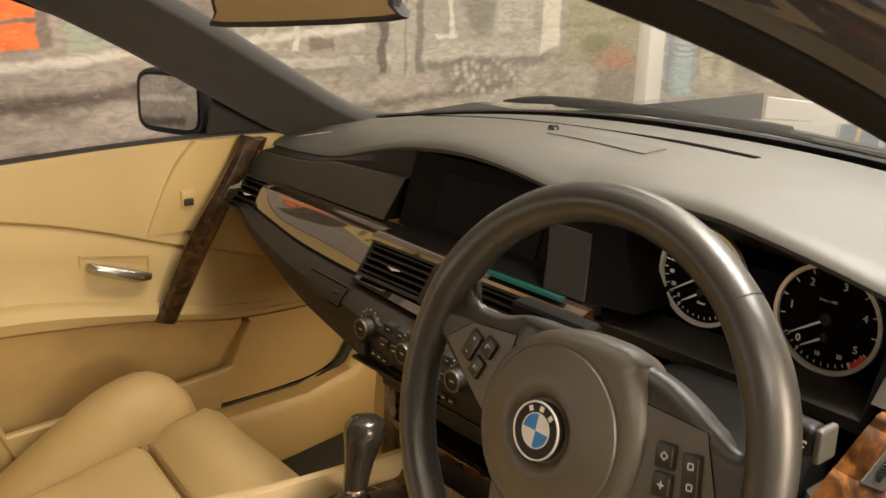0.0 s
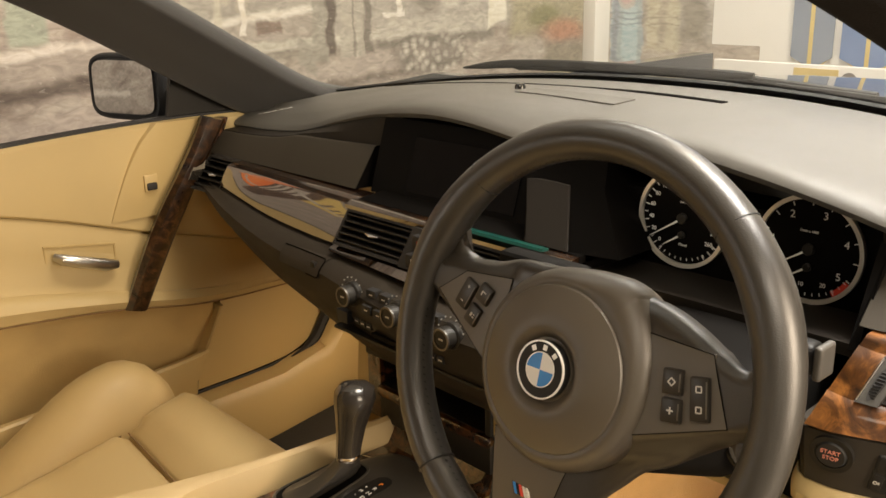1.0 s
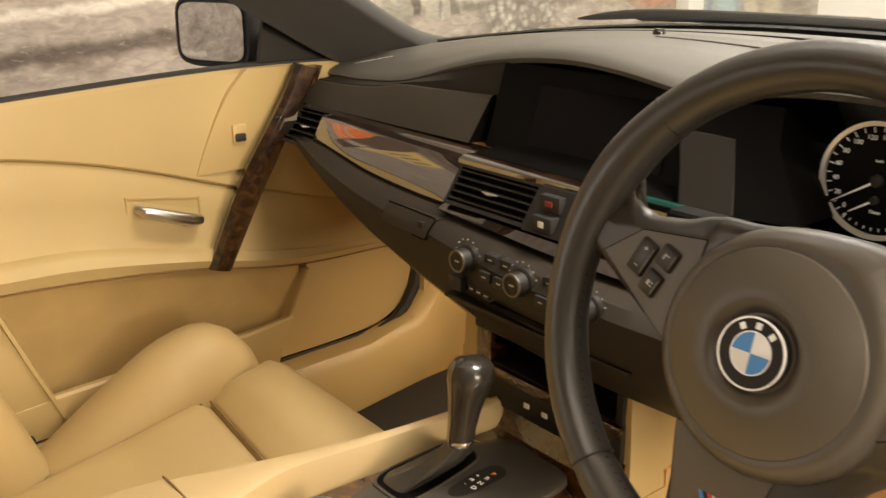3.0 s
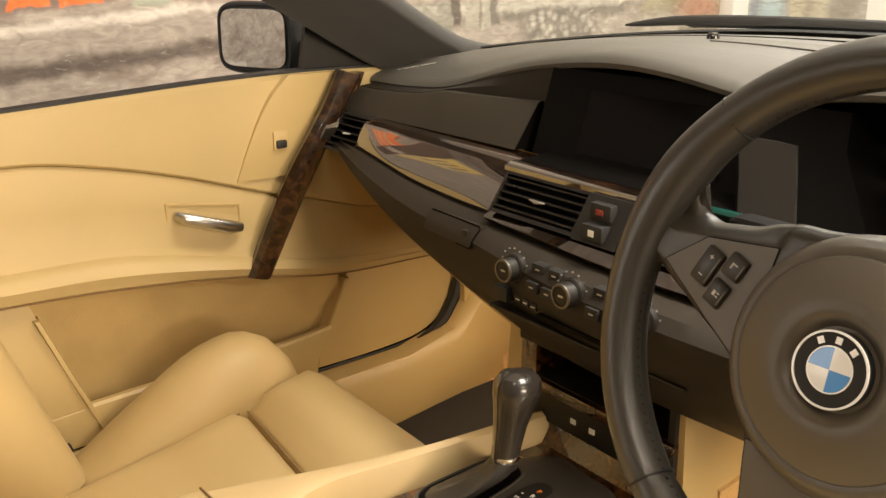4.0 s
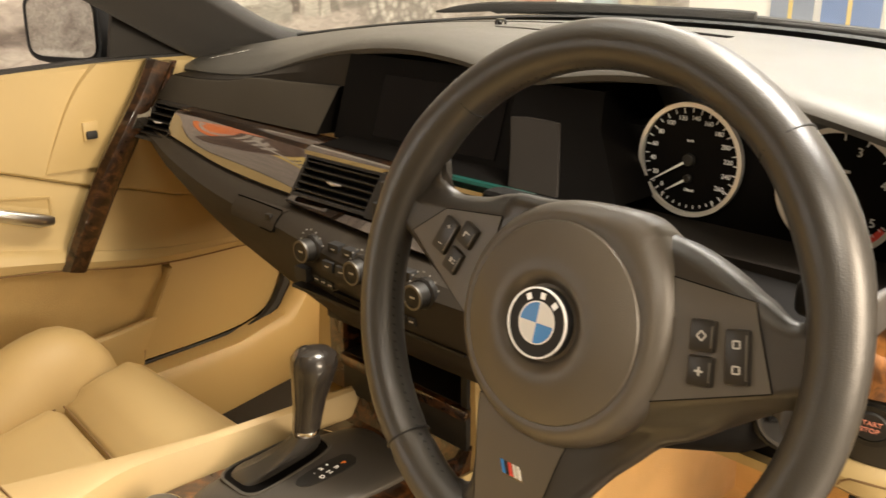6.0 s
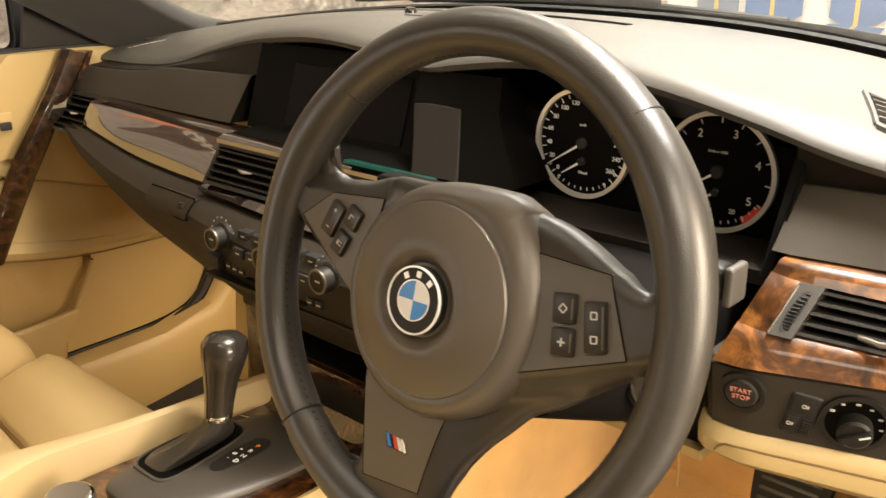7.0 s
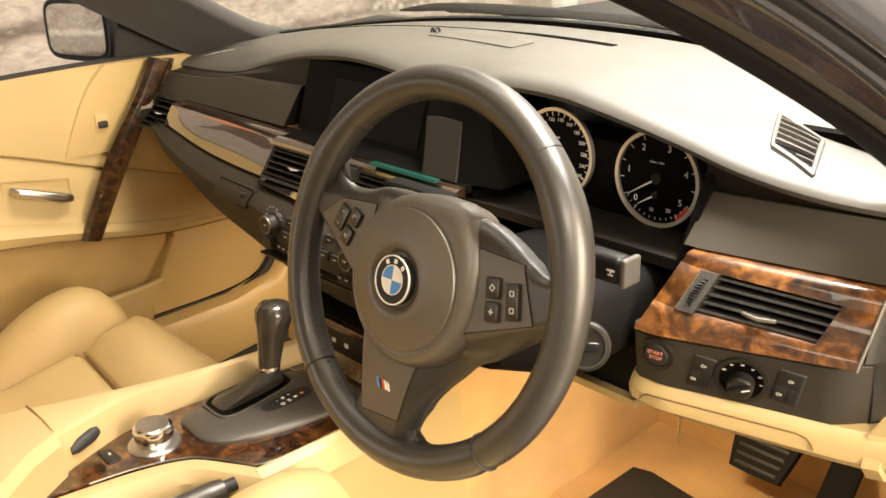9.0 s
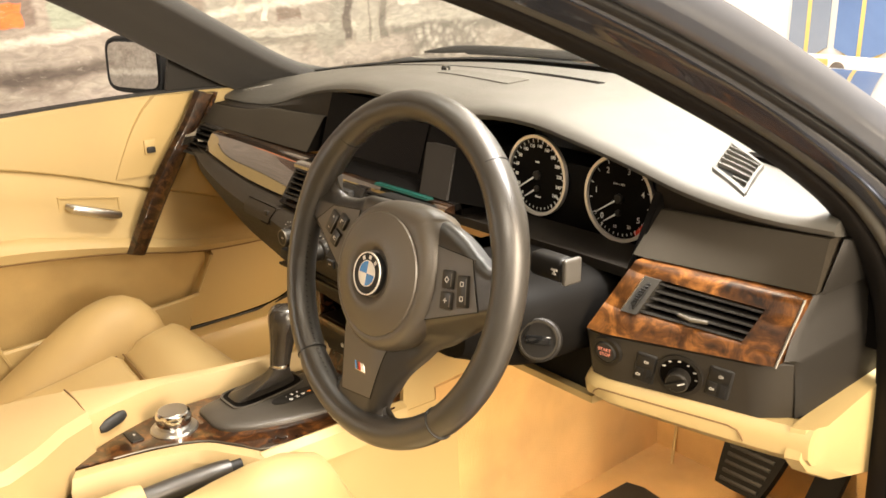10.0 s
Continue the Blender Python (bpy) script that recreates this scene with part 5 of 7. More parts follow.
# wood plate
wood_outline = rounded([(-0.04, -0.215), (-0.07, -0.165), (-0.1, -0.1), (-0.113, -0.03), (-0.108, 0.08), (-0.098, 0.236), (0.09, 0.236), (0.088, 0.12), (0.083, 0.018), (0.045, -0.012), (0.004, -0.045), (-0.022, -0.11)], 5)
part("wood_plate", plate(wood_outline, 0.548, 0.566, 0.002), WOOD, console, "glossy dark burl wood console plate")
part("wood_riser", loft([[(x, 0.2, 0.563), (x, 0.225, 0.568), (x, 0.245, 0.6), (x, 0.27, 0.6), (x, 0.27, 0.56)] for x in (-0.1, 0.088)]), WOOD, console, "burl wood console riser")
part("ashtray_seam", loft([[(x, y - 0.001, 0.5655), (x, y + 0.001, 0.5655), (x, y + 0.001, 0.567), (x, y - 0.001, 0.567)] for x, y in [(-0.1 + 0.185 * s, 0.18 + 0.02 * math.sin(math.pi * s)) for s in steps(0, 1, 14)]]), CHROME, console)
part("trim_bead", tube([(x, y, 0.5655) for x, y in wood_outline[35:58]], 0.0014, 6), DULL, console, "fine dull metal trim bead")
part("rail_button", tube([(-0.0925 + 0.014 * q, -0.114 - 0.042 * q, 0.594 - 0.006 * q) for q in steps(0, 1, 7)], [0.005, 0.0075, 0.008, 0.008, 0.008, 0.0075, 0.005], 12, 1.15), RUBBER, console, "black rail release button")
swp = part("switch", plate([(-0.086, -0.122), (-0.054, -0.123), (-0.051, -0.121), (-0.05, -0.107), (-0.052, -0.105), (-0.083, -0.106)], 0.564, 0.5685, 0.001), BLACK, console, "black console switch")
part("switch_symbol", box(-0.072, -0.067, -0.1135, -0.1115, 0.5683, 0.569), GREY_INK, swp)
part("rail_seam", tube([(-0.17, -0.17, 0.62), (-0.15, -0.17, 0.6225), (-0.112, -0.17, 0.623), (-0.086, -0.17, 0.62), (-0.072, -0.17, 0.613), (-0.066, -0.17, 0.6), (-0.064, -0.17, 0.57)], 0.0014, 6), SEAM, console)
# driver side hollow for the handbrake
edge = path3([(-0.03, -0.21, 0.566), (-0.016, -0.12, 0.566), (0.008, -0.052, 0.566), (0.048, -0.02, 0.566), (0.086, 0.006, 0.564)], 5)
part("tray_rim", loft([[p + Vector((0.002, 0.004, -0.03)), p + Vector((0.002, 0.003, 0.001)), p + Vector((0.008, 0.0, 0.003)), p + Vector((0.02, -0.008, 0.001)), p + Vector((0.03, -0.014, -0.012)), p + Vector((0.034, -0.016, -0.05))] for p in edge]), SHADED_LEATHER, console, "cream moulded tray rim")
part("tray_floor", box(-0.03, 0.105, -0.4, -0.0, 0.5, 0.53, 0.004), BEIGE_HARD, console)
part("side_lip", loft([[(0.088, y, 0.53), (0.086, y, 0.566), (0.094, y, 0.569), (0.106, y, 0.562), (0.112, y, 0.53)] for y in steps(0.0, 0.24, 4)]), BEIGE, console)
idr = thing_part("rotary_controller", console)
part("controller_base", turned([(0.034, 0.0), (0.034, 0.003), (0.032, 0.0055), (0.024, 0.0065)], 36, m=pose(-0.056, -0.058, 0.564)), SILVER, idr, "satin silver controller base")
part("controller_knob", turned([(0.0235, 0.005), (0.0245, 0.008), (0.0255, 0.024), (0.024, 0.029), (0.021, 0.0305)], 36, m=pose(-0.056, -0.058, 0.564)), CHROME, idr, "polished chrome knob")
part("controller_cap", turned([(0.0212, 0.029), (0.0205, 0.0312), (0.001, 0.0318)], 32, m=pose(-0.056, -0.058, 0.564)), SILVER, idr)

# ---- gear shifter ----
shifter = thing("gear_shifter", "black leather gear lever with chrome trim", "gear shifter")
surround = rounded([(-0.084, 0.0), (-0.045, -0.014), (0.002, -0.008), (0.03, 0.04), (0.047, 0.12), (0.043, 0.2), (-0.01, 0.212), (-0.072, 0.205), (-0.094, 0.1)], 5)
def shrunk(w, z):
    return [(-0.026 + (x + 0.026) * w, 0.098 + (y - 0.098) * (1 - (1 - w) * 0.5), z) for x, y in surround]


part("surround", loft([shrunk(1.0, 0.563), shrunk(1.0, 0.5685), shrunk(0.992, 0.5705), shrunk(0.975, 0.5718), shrunk(0.88, 0.5738), shrunk(0.75, 0.5755), shrunk(0.4, 0.576)]), SURROUND, shifter, "soft black moulded surround", 60)
def slot_ring(grow, z, width=1.0):
    """Rounded outline of the lever's slot."""
    ring = []
    for k in range(32):
        a = 2 * math.pi * k / 32
        u, v = (math.copysign(abs(f) ** 0.45, f) * (1 + grow) / 2 + 0.5 for f in (math.cos(a), math.sin(a)))
        u *= width
        x0, x1 = -0.09 - 0.006 * v, -0.026 - 0.02 * v
        ring.append(Vector((x0 + (x1 - x0) * u, 0.032 + 0.118 * v, z)))
    return ring


# flat plate drawn for the opening, its inner shade painted near-black
part("slot", loft([slot_ring(0.12, 0.57), slot_ring(0.12, 0.5764)]), DARK, shifter)
part("slot_rim", loft([slot_ring(0.14, 0.574), slot_ring(0.13, 0.5778), slot_ring(0.07, 0.5782), slot_ring(0.04, 0.574)]), SURROUND, shifter)
rings = []
for w, z in ((0.0, 0.5745), (0.06, 0.58), (0.2, 0.586), (0.42, 0.594), (0.62, 0.603), (0.8, 0.613), (0.93, 0.624), (1.0, 0.636)):
    ring = []
    for k, p in enumerate(slot_ring(-0.06, z, 0.8)):
        a = 2 * math.pi * k / 32
        q = Vector((-0.02 + 0.0125 * math.cos(a), 0.1 + 0.0135 * math.sin(a), z))
        fold = 0.0022 * math.sin(7 * a + 3 * w) * w * (1 - w) * 4
        ring.append(p.lerp(q, w) + Vector((fold * math.cos(a), fold * math.sin(a), 0.4 * fold)))
    rings.append(ring)
gaiter = part("gaiter", loft(rings), WHEEL_LEATHER, shifter, "black leather gaiter")
part("gaiter_seam", tube([(-0.068, 0.062, 0.5895), (-0.052, 0.076, 0.5985), (-0.04, 0.086, 0.608), (-0.031, 0.093, 0.619)], 0.001, 6), RUBBER, gaiter)
part("selector_plate", plate(rounded([(-0.001, 0.086), (-0.021, 0.084), (-0.027, 0.15), (-0.002, 0.15)], 3), 0.574, 0.5768), BLACK, shifter, "black selector display")
rings = []
for z, r, cy in ((0.628, 0.0135, 0.099), (0.645, 0.0145, 0.102), (0.665, 0.0165, 0.106), (0.685, 0.0205, 0.111), (0.7, 0.0235, 0.114), (0.712, 0.0225, 0.114), (0.719, 0.017, 0.113), (0.722, 0.008, 0.112)):
    rings.append([(-0.02 + r * 0.95 * math.cos(a), cy + r * 1.12 * math.sin(a), z) for a in (2 * math.pi * k / 28 for k in range(28))])
knob_ob = part("knob", loft(rings), KNOB_BLACK, shifter, "black gear knob")
rings = []
for z, r, cy in ((0.632, 0.0142, 0.099), (0.66, 0.0167, 0.105), (0.685, 0.0212, 0.111), (0.7, 0.0243, 0.114), (0.713, 0.0233, 0.114), (0.7205, 0.0172, 0.113), (0.7238, 0.008, 0.112)):
    arc = [radians(190 + 80 * k / 8) for k in range(9)]
    rings.append([(-0.02 + r * 0.95 * math.cos(a), cy + r * 1.12 * math.sin(a), z) for a in arc] + [(-0.02 + (r - 0.004) * 0.95 * math.cos(a), cy + (r - 0.004) * 1.12 * math.sin(a), z - 0.001) for a in reversed(arc)])
part("knob_trim", loft(rings), SMOKED_CHROME, knob_ob, "smoked chrome knob inlay")
for k, ch in enumerate("PRND"):
    writing(ch, 0.0085, pose(-0.0115 + 0.0022 * k, 0.14 - 0.0115 * k, 0.5772, 0, 0, 8), WHITE if k else ORANGE, shifter)
for k, ch in enumerate(("+", "M", "-")):
    writing(ch, 0.0065, pose(-0.0205 + 0.002 * k, 0.124 - 0.01 * k, 0.5772, 0, 0, 8), WHITE, shifter)
part("knob_collar", turned([(0.0142, 0.0), (0.0148, 0.003), (0.0142, 0.006)], 24, m=pose(-0.02, 0.099, 0.628)), CHROME, knob_ob)

# ---- passenger door ----
door = thing("passenger_door", "closed car door with cream leather panel and burl wood pull", "car door")
SEAMZ = curve((-0.7, 0.86), (-0.19, 0.857), (-0.08, 0.84), (0.036, 0.81), (0.176, 0.764), (0.25, 0.745), (0.36, 0.715), (0.6, 0.69))
BELT = curve((-0.7, 0.905), (-0.2, 0.928), (0.1, 0.945), (0.3, 0.949), (0.6, 0.94))
ARM_T = curve((-0.7, 0.72), (-0.22, 0.718), (-0.075, 0.714), (0.09, 0.683), (0.27, 0.645), (0.45, 0.63), (0.6, 0.63))
ARM_B = curve((-0.7, 0.68), (-0.22, 0.672), (-0.08, 0.665), (0.09, 0.646), (0.27, 0.612), (0.45, 0.603), (0.6, 0.6))
ys = steps(-0.75, 0.56, 60)
part("upper_panel", loft([[(-0.73, y, BELT(y)), (-0.705, y, BELT(y)), (-0.698, y, BELT(y) - 0.006), (-0.692, y, (BELT(y) + SEAMZ(y)) / 2), (-0.69, y, SEAMZ(y) + 0.004), (-0.694, y, SEAMZ(y)), (-0.73, y, SEAMZ(y))] for y in ys]), BEIGE, door)
part("insert_panel", loft([[(-0.73, y, SEAMZ(y) - 0.0015), (-0.698, y, SEAMZ(y) - 0.0015), (-0.695, y, SEAMZ(y) - 0.006), (-0.692, y, (SEAMZ(y) + ARM_T(y)) / 2), (-0.688, y, ARM_T(y) + 0.01), (-0.68, y, ARM_T(y) - 0.004), (-0.73, y, ARM_T(y) - 0.004)] for y in ys]), BEIGE, door)
bulge = curve((-0.75, 0.036), (-0.1, 0.036), (0.1, 0.032), (0.3, 0.02), (0.45, 0.01), (0.6, 0.005))
part("arm_bolster", loft([[(-0.73, y, ARM_T(y) - 0.002), (-0.69, y, ARM_T(y) - 0.002), (-0.685 + 0.4 * bulge(y), y, ARM_T(y) - 0.004), (-0.688 + 0.8 * bulge(y), y, ARM_T(y) - 0.012), (-0.688 + bulge(y), y, (ARM_T(y) + ARM_B(y)) / 2), (-0.688 + 0.85 * bulge(y), y, ARM_B(y) + 0.006), (-0.69 + 0.5 * bulge(y), y, ARM_B(y)), (-0.73, y, ARM_B(y))] for y in ys]), BEIGE, door, "padded cream leather armrest")
part("arm_seam", tube([(-0.686 + 0.75 * bulge(y), y, ARM_B(y) + 0.003) for y in ys], 0.0012, 6), SEAM, door)
part("belt_seal", loft([[(-0.74, y, BELT(y) - 0.004), (-0.72, y, BELT(y) + 0.006), (-0.706, y, BELT(y) + 0.004), (-0.705, y, BELT(y) - 0.004)] for y in ys]), RUBBER, door)
# lower panel with map pocket
low_line = curve((-0.75, 0.4), (-0.3, 0.43), (0.25, 0.442), (0.44, 0.45), (0.5, 0.475), (0.53, 0.52), (0.56, 0.6))
def raked(x, y, z):
    """Leans the rear edge of the front lower panel along the pocket's end."""
    return (x, y + 0.52 * (z - 0.535) * (1 - (y - 0.27) / 0.285), z)


part("lower_panel", loft([[raked(*p) for p in ((-0.73, y, ARM_B(y) + 0.001), (-0.688, y, ARM_B(y) - 0.002), (-0.684, y, (ARM_B(y) + low_line(y)) / 2), (-0.682, y, low_line(y) + 0.004), (-0.73, y, low_line(y)))] for y in steps(0.27, 0.555, 20)]), BEIGE_HARD, door)
part("lower_panel", loft([[(-0.73, y, ARM_B(y) + 0.001), (-0.678, y, ARM_B(y) - 0.002), (-0.668, y, (ARM_B(y) + low_line(y)) / 2), (-0.67, y, low_line(y) + 0.004), (-0.73, y, low_line(y))] for y in steps(-0.75, -0.23, 12)] + [[(-0.73, -0.206, ARM_B(-0.206) + 0.001), (-0.678, -0.206, ARM_B(-0.206) - 0.002), (-0.668, -0.168, 0.553), (-0.67, -0.128, low_line(-0.128) + 0.004), (-0.73, -0.128, low_line(-0.128))]]), BEIGE_HARD, door)
pocket = thing_part("map_pocket", door)
sweep = curve((-0.25, 0.0), (0.1, 0.0), (0.18, 0.01), (0.25, 0.035), (0.3, 0.05))
part("pocket_back", loft([[(-0.75, y, ARM_B(y) + 0.001), (-0.715 + 0.4 * sweep(y), y, ARM_B(y)), (-0.728 + 0.85 * sweep(y), y, 0.605), (-0.737 + sweep(y), y, 0.56), (-0.738 + sweep(y), y, 0.45), (-0.75, y, 0.44)] for y in steps(-0.24, 0.29, 26)]), POCKET, pocket, "brown cloth pocket lining")
rim_z = curve((-0.2, 0.495), (-0.13, 0.5), (0.05, 0.508), (0.18, 0.514), (0.27, 0.523))
part("pocket_front", loft([[(-0.672, y, rim_z(y)), (-0.668, y, rim_z(y) - 0.004), (-0.666, y, 0.47), (-0.67, y, low_line(y) + 0.003), (-0.69, y, low_line(y)), (-0.69, y, rim_z(y) - 0.004), (-0.68, y, rim_z(y))] for y in steps(-0.215, 0.232, 22)] + [[(-0.672, 0.264, 0.524), (-0.668, 0.262, 0.519), (-0.672, 0.238, 0.47), (-0.674, 0.226, 0.445), (-0.69, 0.226, 0.443), (-0.69, 0.262, 0.519), (-0.68, 0.264, 0.523)]]), BEIGE_HARD, pocket)
part("pocket_rib", loft([[(-0.69, a - 0.006, z), (-0.664, a - 0.003, z), (-0.664, a + 0.003, z), (-0.69, a + 0.006, z)] for a, z in ((-0.2, 0.645), (-0.165, 0.55), (-0.124, 0.447))]), BEIGE_HARD, pocket)
part("pocket_rib", loft([[(-0.7, a - 0.004, z), (-0.675, a - 0.003, z), (-0.672, a, z), (-0.675, a + 0.003, z), (-0.7, a + 0.01, z)] for a, z in ((0.3, 0.6), (0.265, 0.53), (0.228, 0.45))]), BEIGE_HARD, pocket)
part("bottom_seal", tube([(-0.681, y, low_line(y)) for y in steps(-0.75, 0.43, 30)], 0.003, 6), RUBBER, door)
part("corner_seal", tube([(-0.668, y, z) for y, z in [(0.44, 0.452), (0.475, 0.462), (0.503, 0.485), (0.525, 0.52), (0.535, 0.56), (0.538, 0.6)]], [0.005, 0.009, 0.011, 0.011, 0.01, 0.008], 8), RUBBER, door)
# handle
hd = thing_part("door_handle", door)
part("handle_cup", loft([[(-0.6925 + d, 0.063 + sx * w, 0.737 - 0.15 * sx * w + sz * h) for sx, sz in ((-1, -1), (1, -1), (1, 1), (-1, 1))] for d, w, h in ((0.0, 0.06, 0.03), (0.0018, 0.059, 0.029), (0.0016, 0.056, 0.026), (-0.01, 0.05, 0.02))]), BEIGE_HARD, hd, "cream recessed handle cup")
part("lever", tube([(-0.684, 0.016, 0.757), (-0.674, 0.026, 0.752), (-0.671, 0.055, 0.742), (-0.672, 0.095, 0.728), (-0.682, 0.117, 0.722)], [0.005, 0.0075, 0.008, 0.0085, 0.006], 12, 1.25), SILVER, hd, "satin silver door lever")
sw = thing_part("window_switch", door)
part("switch_plate", box(-0.694, -0.683, 0.183, 0.208, 0.834, 0.864, 0.002), BEIGE_HARD, sw)
part("rocker", box(-0.69, -0.679, 0.1865, 0.2045, 0.837, 0.85, 0.003), RUBBER, sw)
# switch pad, the plain raised wedge before the pull
part("switch_wedge", loft([[(-0.7, y0, z), (-0.688, y0 + 0.003, z), (-0.685, y1 - 0.01, z), (-0.69, y1, z)] for z in steps(0.792, 0.949, 12) for y0, y1 in [(curve((0.79, 0.116), (0.83, 0.133), (0.88, 0.158), (0.92, 0.185), (0.95, 0.216))(z), 0.21 + (z - 0.79) * 0.57)]]), BEIGE_HARD, door)
# wooden pull
rings = []
for s in steps(0.015, 1, 17):
    yc = curve((-0.06, 0.12), (0, 0.128), (0.42, 0.194), (0.72, 0.256), (1, 0.313))(s)
    zc = curve((-0.06, 0.617), (0, 0.637), (0.42, 0.77), (0.72, 0.867), (1, 0.948))(s)
    w = curve((0, 0.0185), (0.5, 0.022), (0.8, 0.018), (1, 0.022))(s)
    x = -0.652 + 0.006 * math.sin(math.pi * max(s, 0)) - 0.006 * max(0, s - 0.8) / 0.2
    rings.append([(x - 0.035, yc - w * 0.4, zc + 0.004), (x - 0.006, yc - w, zc + 0.004), (x + 0.003, yc - w * 0.6, zc + 0.003), (x + 0.005, yc, zc), (x + 0.003, yc + w * 0.6, zc - 0.003), (x - 0.004, yc + w, zc - 0.004), (x - 0.035, yc + w, zc - 0.004)])
pull = part("wood_pull", loft(rings), PULL_WOOD, door, "glossy burl wood door pull")
part("pull_bracket", loft([[(x, y - 0.014, z), (x + 0.012, y - 0.008, z), (x + 0.012, y + 0.014, z), (x, y + 0.02, z)] for x, y, z in ((-0.662, 0.244, 0.842), (-0.653, 0.252, 0.854), (-0.652, 0.26, 0.868), (-0.662, 0.27, 0.884))]), SMOKED_CHROME, pull, "dark polished bracket")
part("front_trim", loft([[(-0.7, y, z) for y, z in ((0.335, 0.945), (0.348, 0.945), (0.3, 0.84), (0.287, 0.84))], [(-0.675, y, z) for y, z in ((0.335, 0.945), (0.348, 0.945), (0.3, 0.84), (0.287, 0.84))]]), WOOD, door)
# outer skin and glass frame corner
part("door_skin", loft([[(-0.75, y, 0.3), (-0.86, y, 0.34), (-0.9, y, 0.6), (-0.87, y, 0.85), (-0.745, y, BELT(y) - 0.006), (-0.74, y, 0.4)] for y in steps(-0.75, 0.56, 8)]), BODY_PAINT, door, "dark blue painted door skin")

# outside mirror
mirror = thing("side_mirror", "black side mirror on the passenger door", "side mirror")
MC = look((-0.898, 0.268, 0.99), (-0.36, -1.1, 1.02))
def soft_box(w, h, d, e=0.42, n=40):
    """A ring shaped like a rounded rectangle."""
    ring = []
    for k in range(n):
        q = 2 * math.pi * k / n
        c, t = math.cos(q), math.sin(q)
        ring.append((w * math.copysign(abs(c) ** e, c), h * math.copysign(abs(t) ** e, t), d))
    return ring


part("housing", shifted(loft([soft_box(w, h, d) for d, w, h in ((-0.008, 0.078, 0.053), (-0.011, 0.081, 0.056), (-0.01, 0.085, 0.06), (0.0, 0.088, 0.063), (0.02, 0.087, 0.062), (0.06, 0.066, 0.045), (0.075, 0.03, 0.02))]), MC), RUBBER, mirror)
part("mirror_glass", shifted(loft([soft_box(w, h, d, 0.35) for d, w, h in ((-0.0125, 0.0745, 0.0495), (-0.006, 0.0745, 0.0495))]), MC), MIRROR, mirror, "mirror glass")
part("mirror_foot", loft([[(x, 0.33 - 0.03 * s, 0.955), (x, 0.4 - 0.03 * s, 0.955), (x, 0.4 - 0.03 * s, 1.0 - 0.02 * s), (x, 0.33 - 0.03 * s, 1.0 - 0.02 * s)] for x, s in ((-0.86, 1), (-0.8, 0.5), (-0.715, 0))]), RUBBER, mirror)
part("sail_panel", loft([[(x, 0.252, 0.953), (x, 0.56, 0.95), (x, 0.56, 0.985), (x, 0.37, 1.06), (x, 0.268, 1.045)] for x in (-0.722, -0.712)]), BLACK, mirror, "black triangular mirror base")

# ---- pillars, roof and windscreen ----
body = thing("car_body", "dark blue saloon car body with charcoal pillars", "car")


def beam(path, section, mat, label=""):
    """A pillar: a closed section carried along a path, given as (x, z) offsets across it."""
    pts = path3(path, 6)
    section = rounded(section, 3)
    return loft([[p + Vector((sx, sy, sz)) for sx, sy, sz in section] for p in pts])


part("a_pillar", beam([(-0.64, 0.62, 0.935), (-0.67, 0.52, 0.955), (-0.66, 0.44, 0.985), (-0.645, 0.32, 1.05), (-0.625, 0.12, 1.16), (-0.6, -0.12, 1.27), (-0.575, -0.32, 1.34)],
     [(0.042, 0.034, 0.004), (0.04, 0.012, 0.004), (0.028, -0.012, 0.0), (0.008, -0.036, -0.008), (-0.015, -0.058, -0.02), (-0.038, -0.07, -0.03), (-0.06, -0.055, -0.02), (-0.07, 0.02, 0.01), (-0.02, 0.05, 0.028), (0.025, 0.05, 0.02)], PILLAR_CLOTH), PILLAR_CLOTH, body, "charcoal cloth-covered windscreen pillar", 75)
RP = [(0.5719 + 0.1038 * y + 0.1567 * y * y, y, 1.1635 - 0.3641 * y - 0.3293 * y * y) for y in (0.24, 0.1, -0.05, -0.18, -0.3, -0.45)]
RP = [(0.705, 0.45, 0.3), (0.703, 0.448, 0.6), (0.698, 0.438, 0.79), (0.685, 0.418, 0.885), (0.662, 0.376, 0.955), (0.635, 0.32, 1.006)] + RP
part("a_pillar", beam(RP, [(0, 0, 0), (0.012, -0.012, 0), (0.026, -0.016, 0.004), (0.031, -0.008, 0.01), (0.031, 0.03, 0.05), (0.012, 0.02, 0.035)], PILLAR_BLACK), PILLAR_BLACK, body, "charcoal cloth-covered windscreen pillar", 75)
# strip whose grey stands in for a reflection on the dark pillar
part("pillar_gleam_strip", beam(RP, [(0.0315, -0.006, 0.01), (0.036, -0.017, 0.01), (0.044, -0.018, 0.012), (0.049, -0.008, 0.016), (0.048, 0.03, 0.05), (0.033, 0.03, 0.05)], PILLAR_GLEAM), PILLAR_GLEAM, body, "pillar strip coloured grey for the light reflected on it", 75)
part("pillar_frame", beam(RP, [(0.051, -0.008, 0.01), (0.06, -0.016, 0.012), (0.075, -0.014, 0.018), (0.08, -0.004, 0.024), (0.08, 0.03, 0.05), (0.052, 0.03, 0.05)], BODY_PAINT), BODY_PAINT, body, "dark painted door frame")
part("door_seal", beam(RP, [(0.081, -0.006, 0.022), (0.086, -0.013, 0.02), (0.093, -0.008, 0.026), (0.091, 0.03, 0.05), (0.082, 0.03, 0.05)], RUBBER), RUBBER, body, "black rubber door seal")
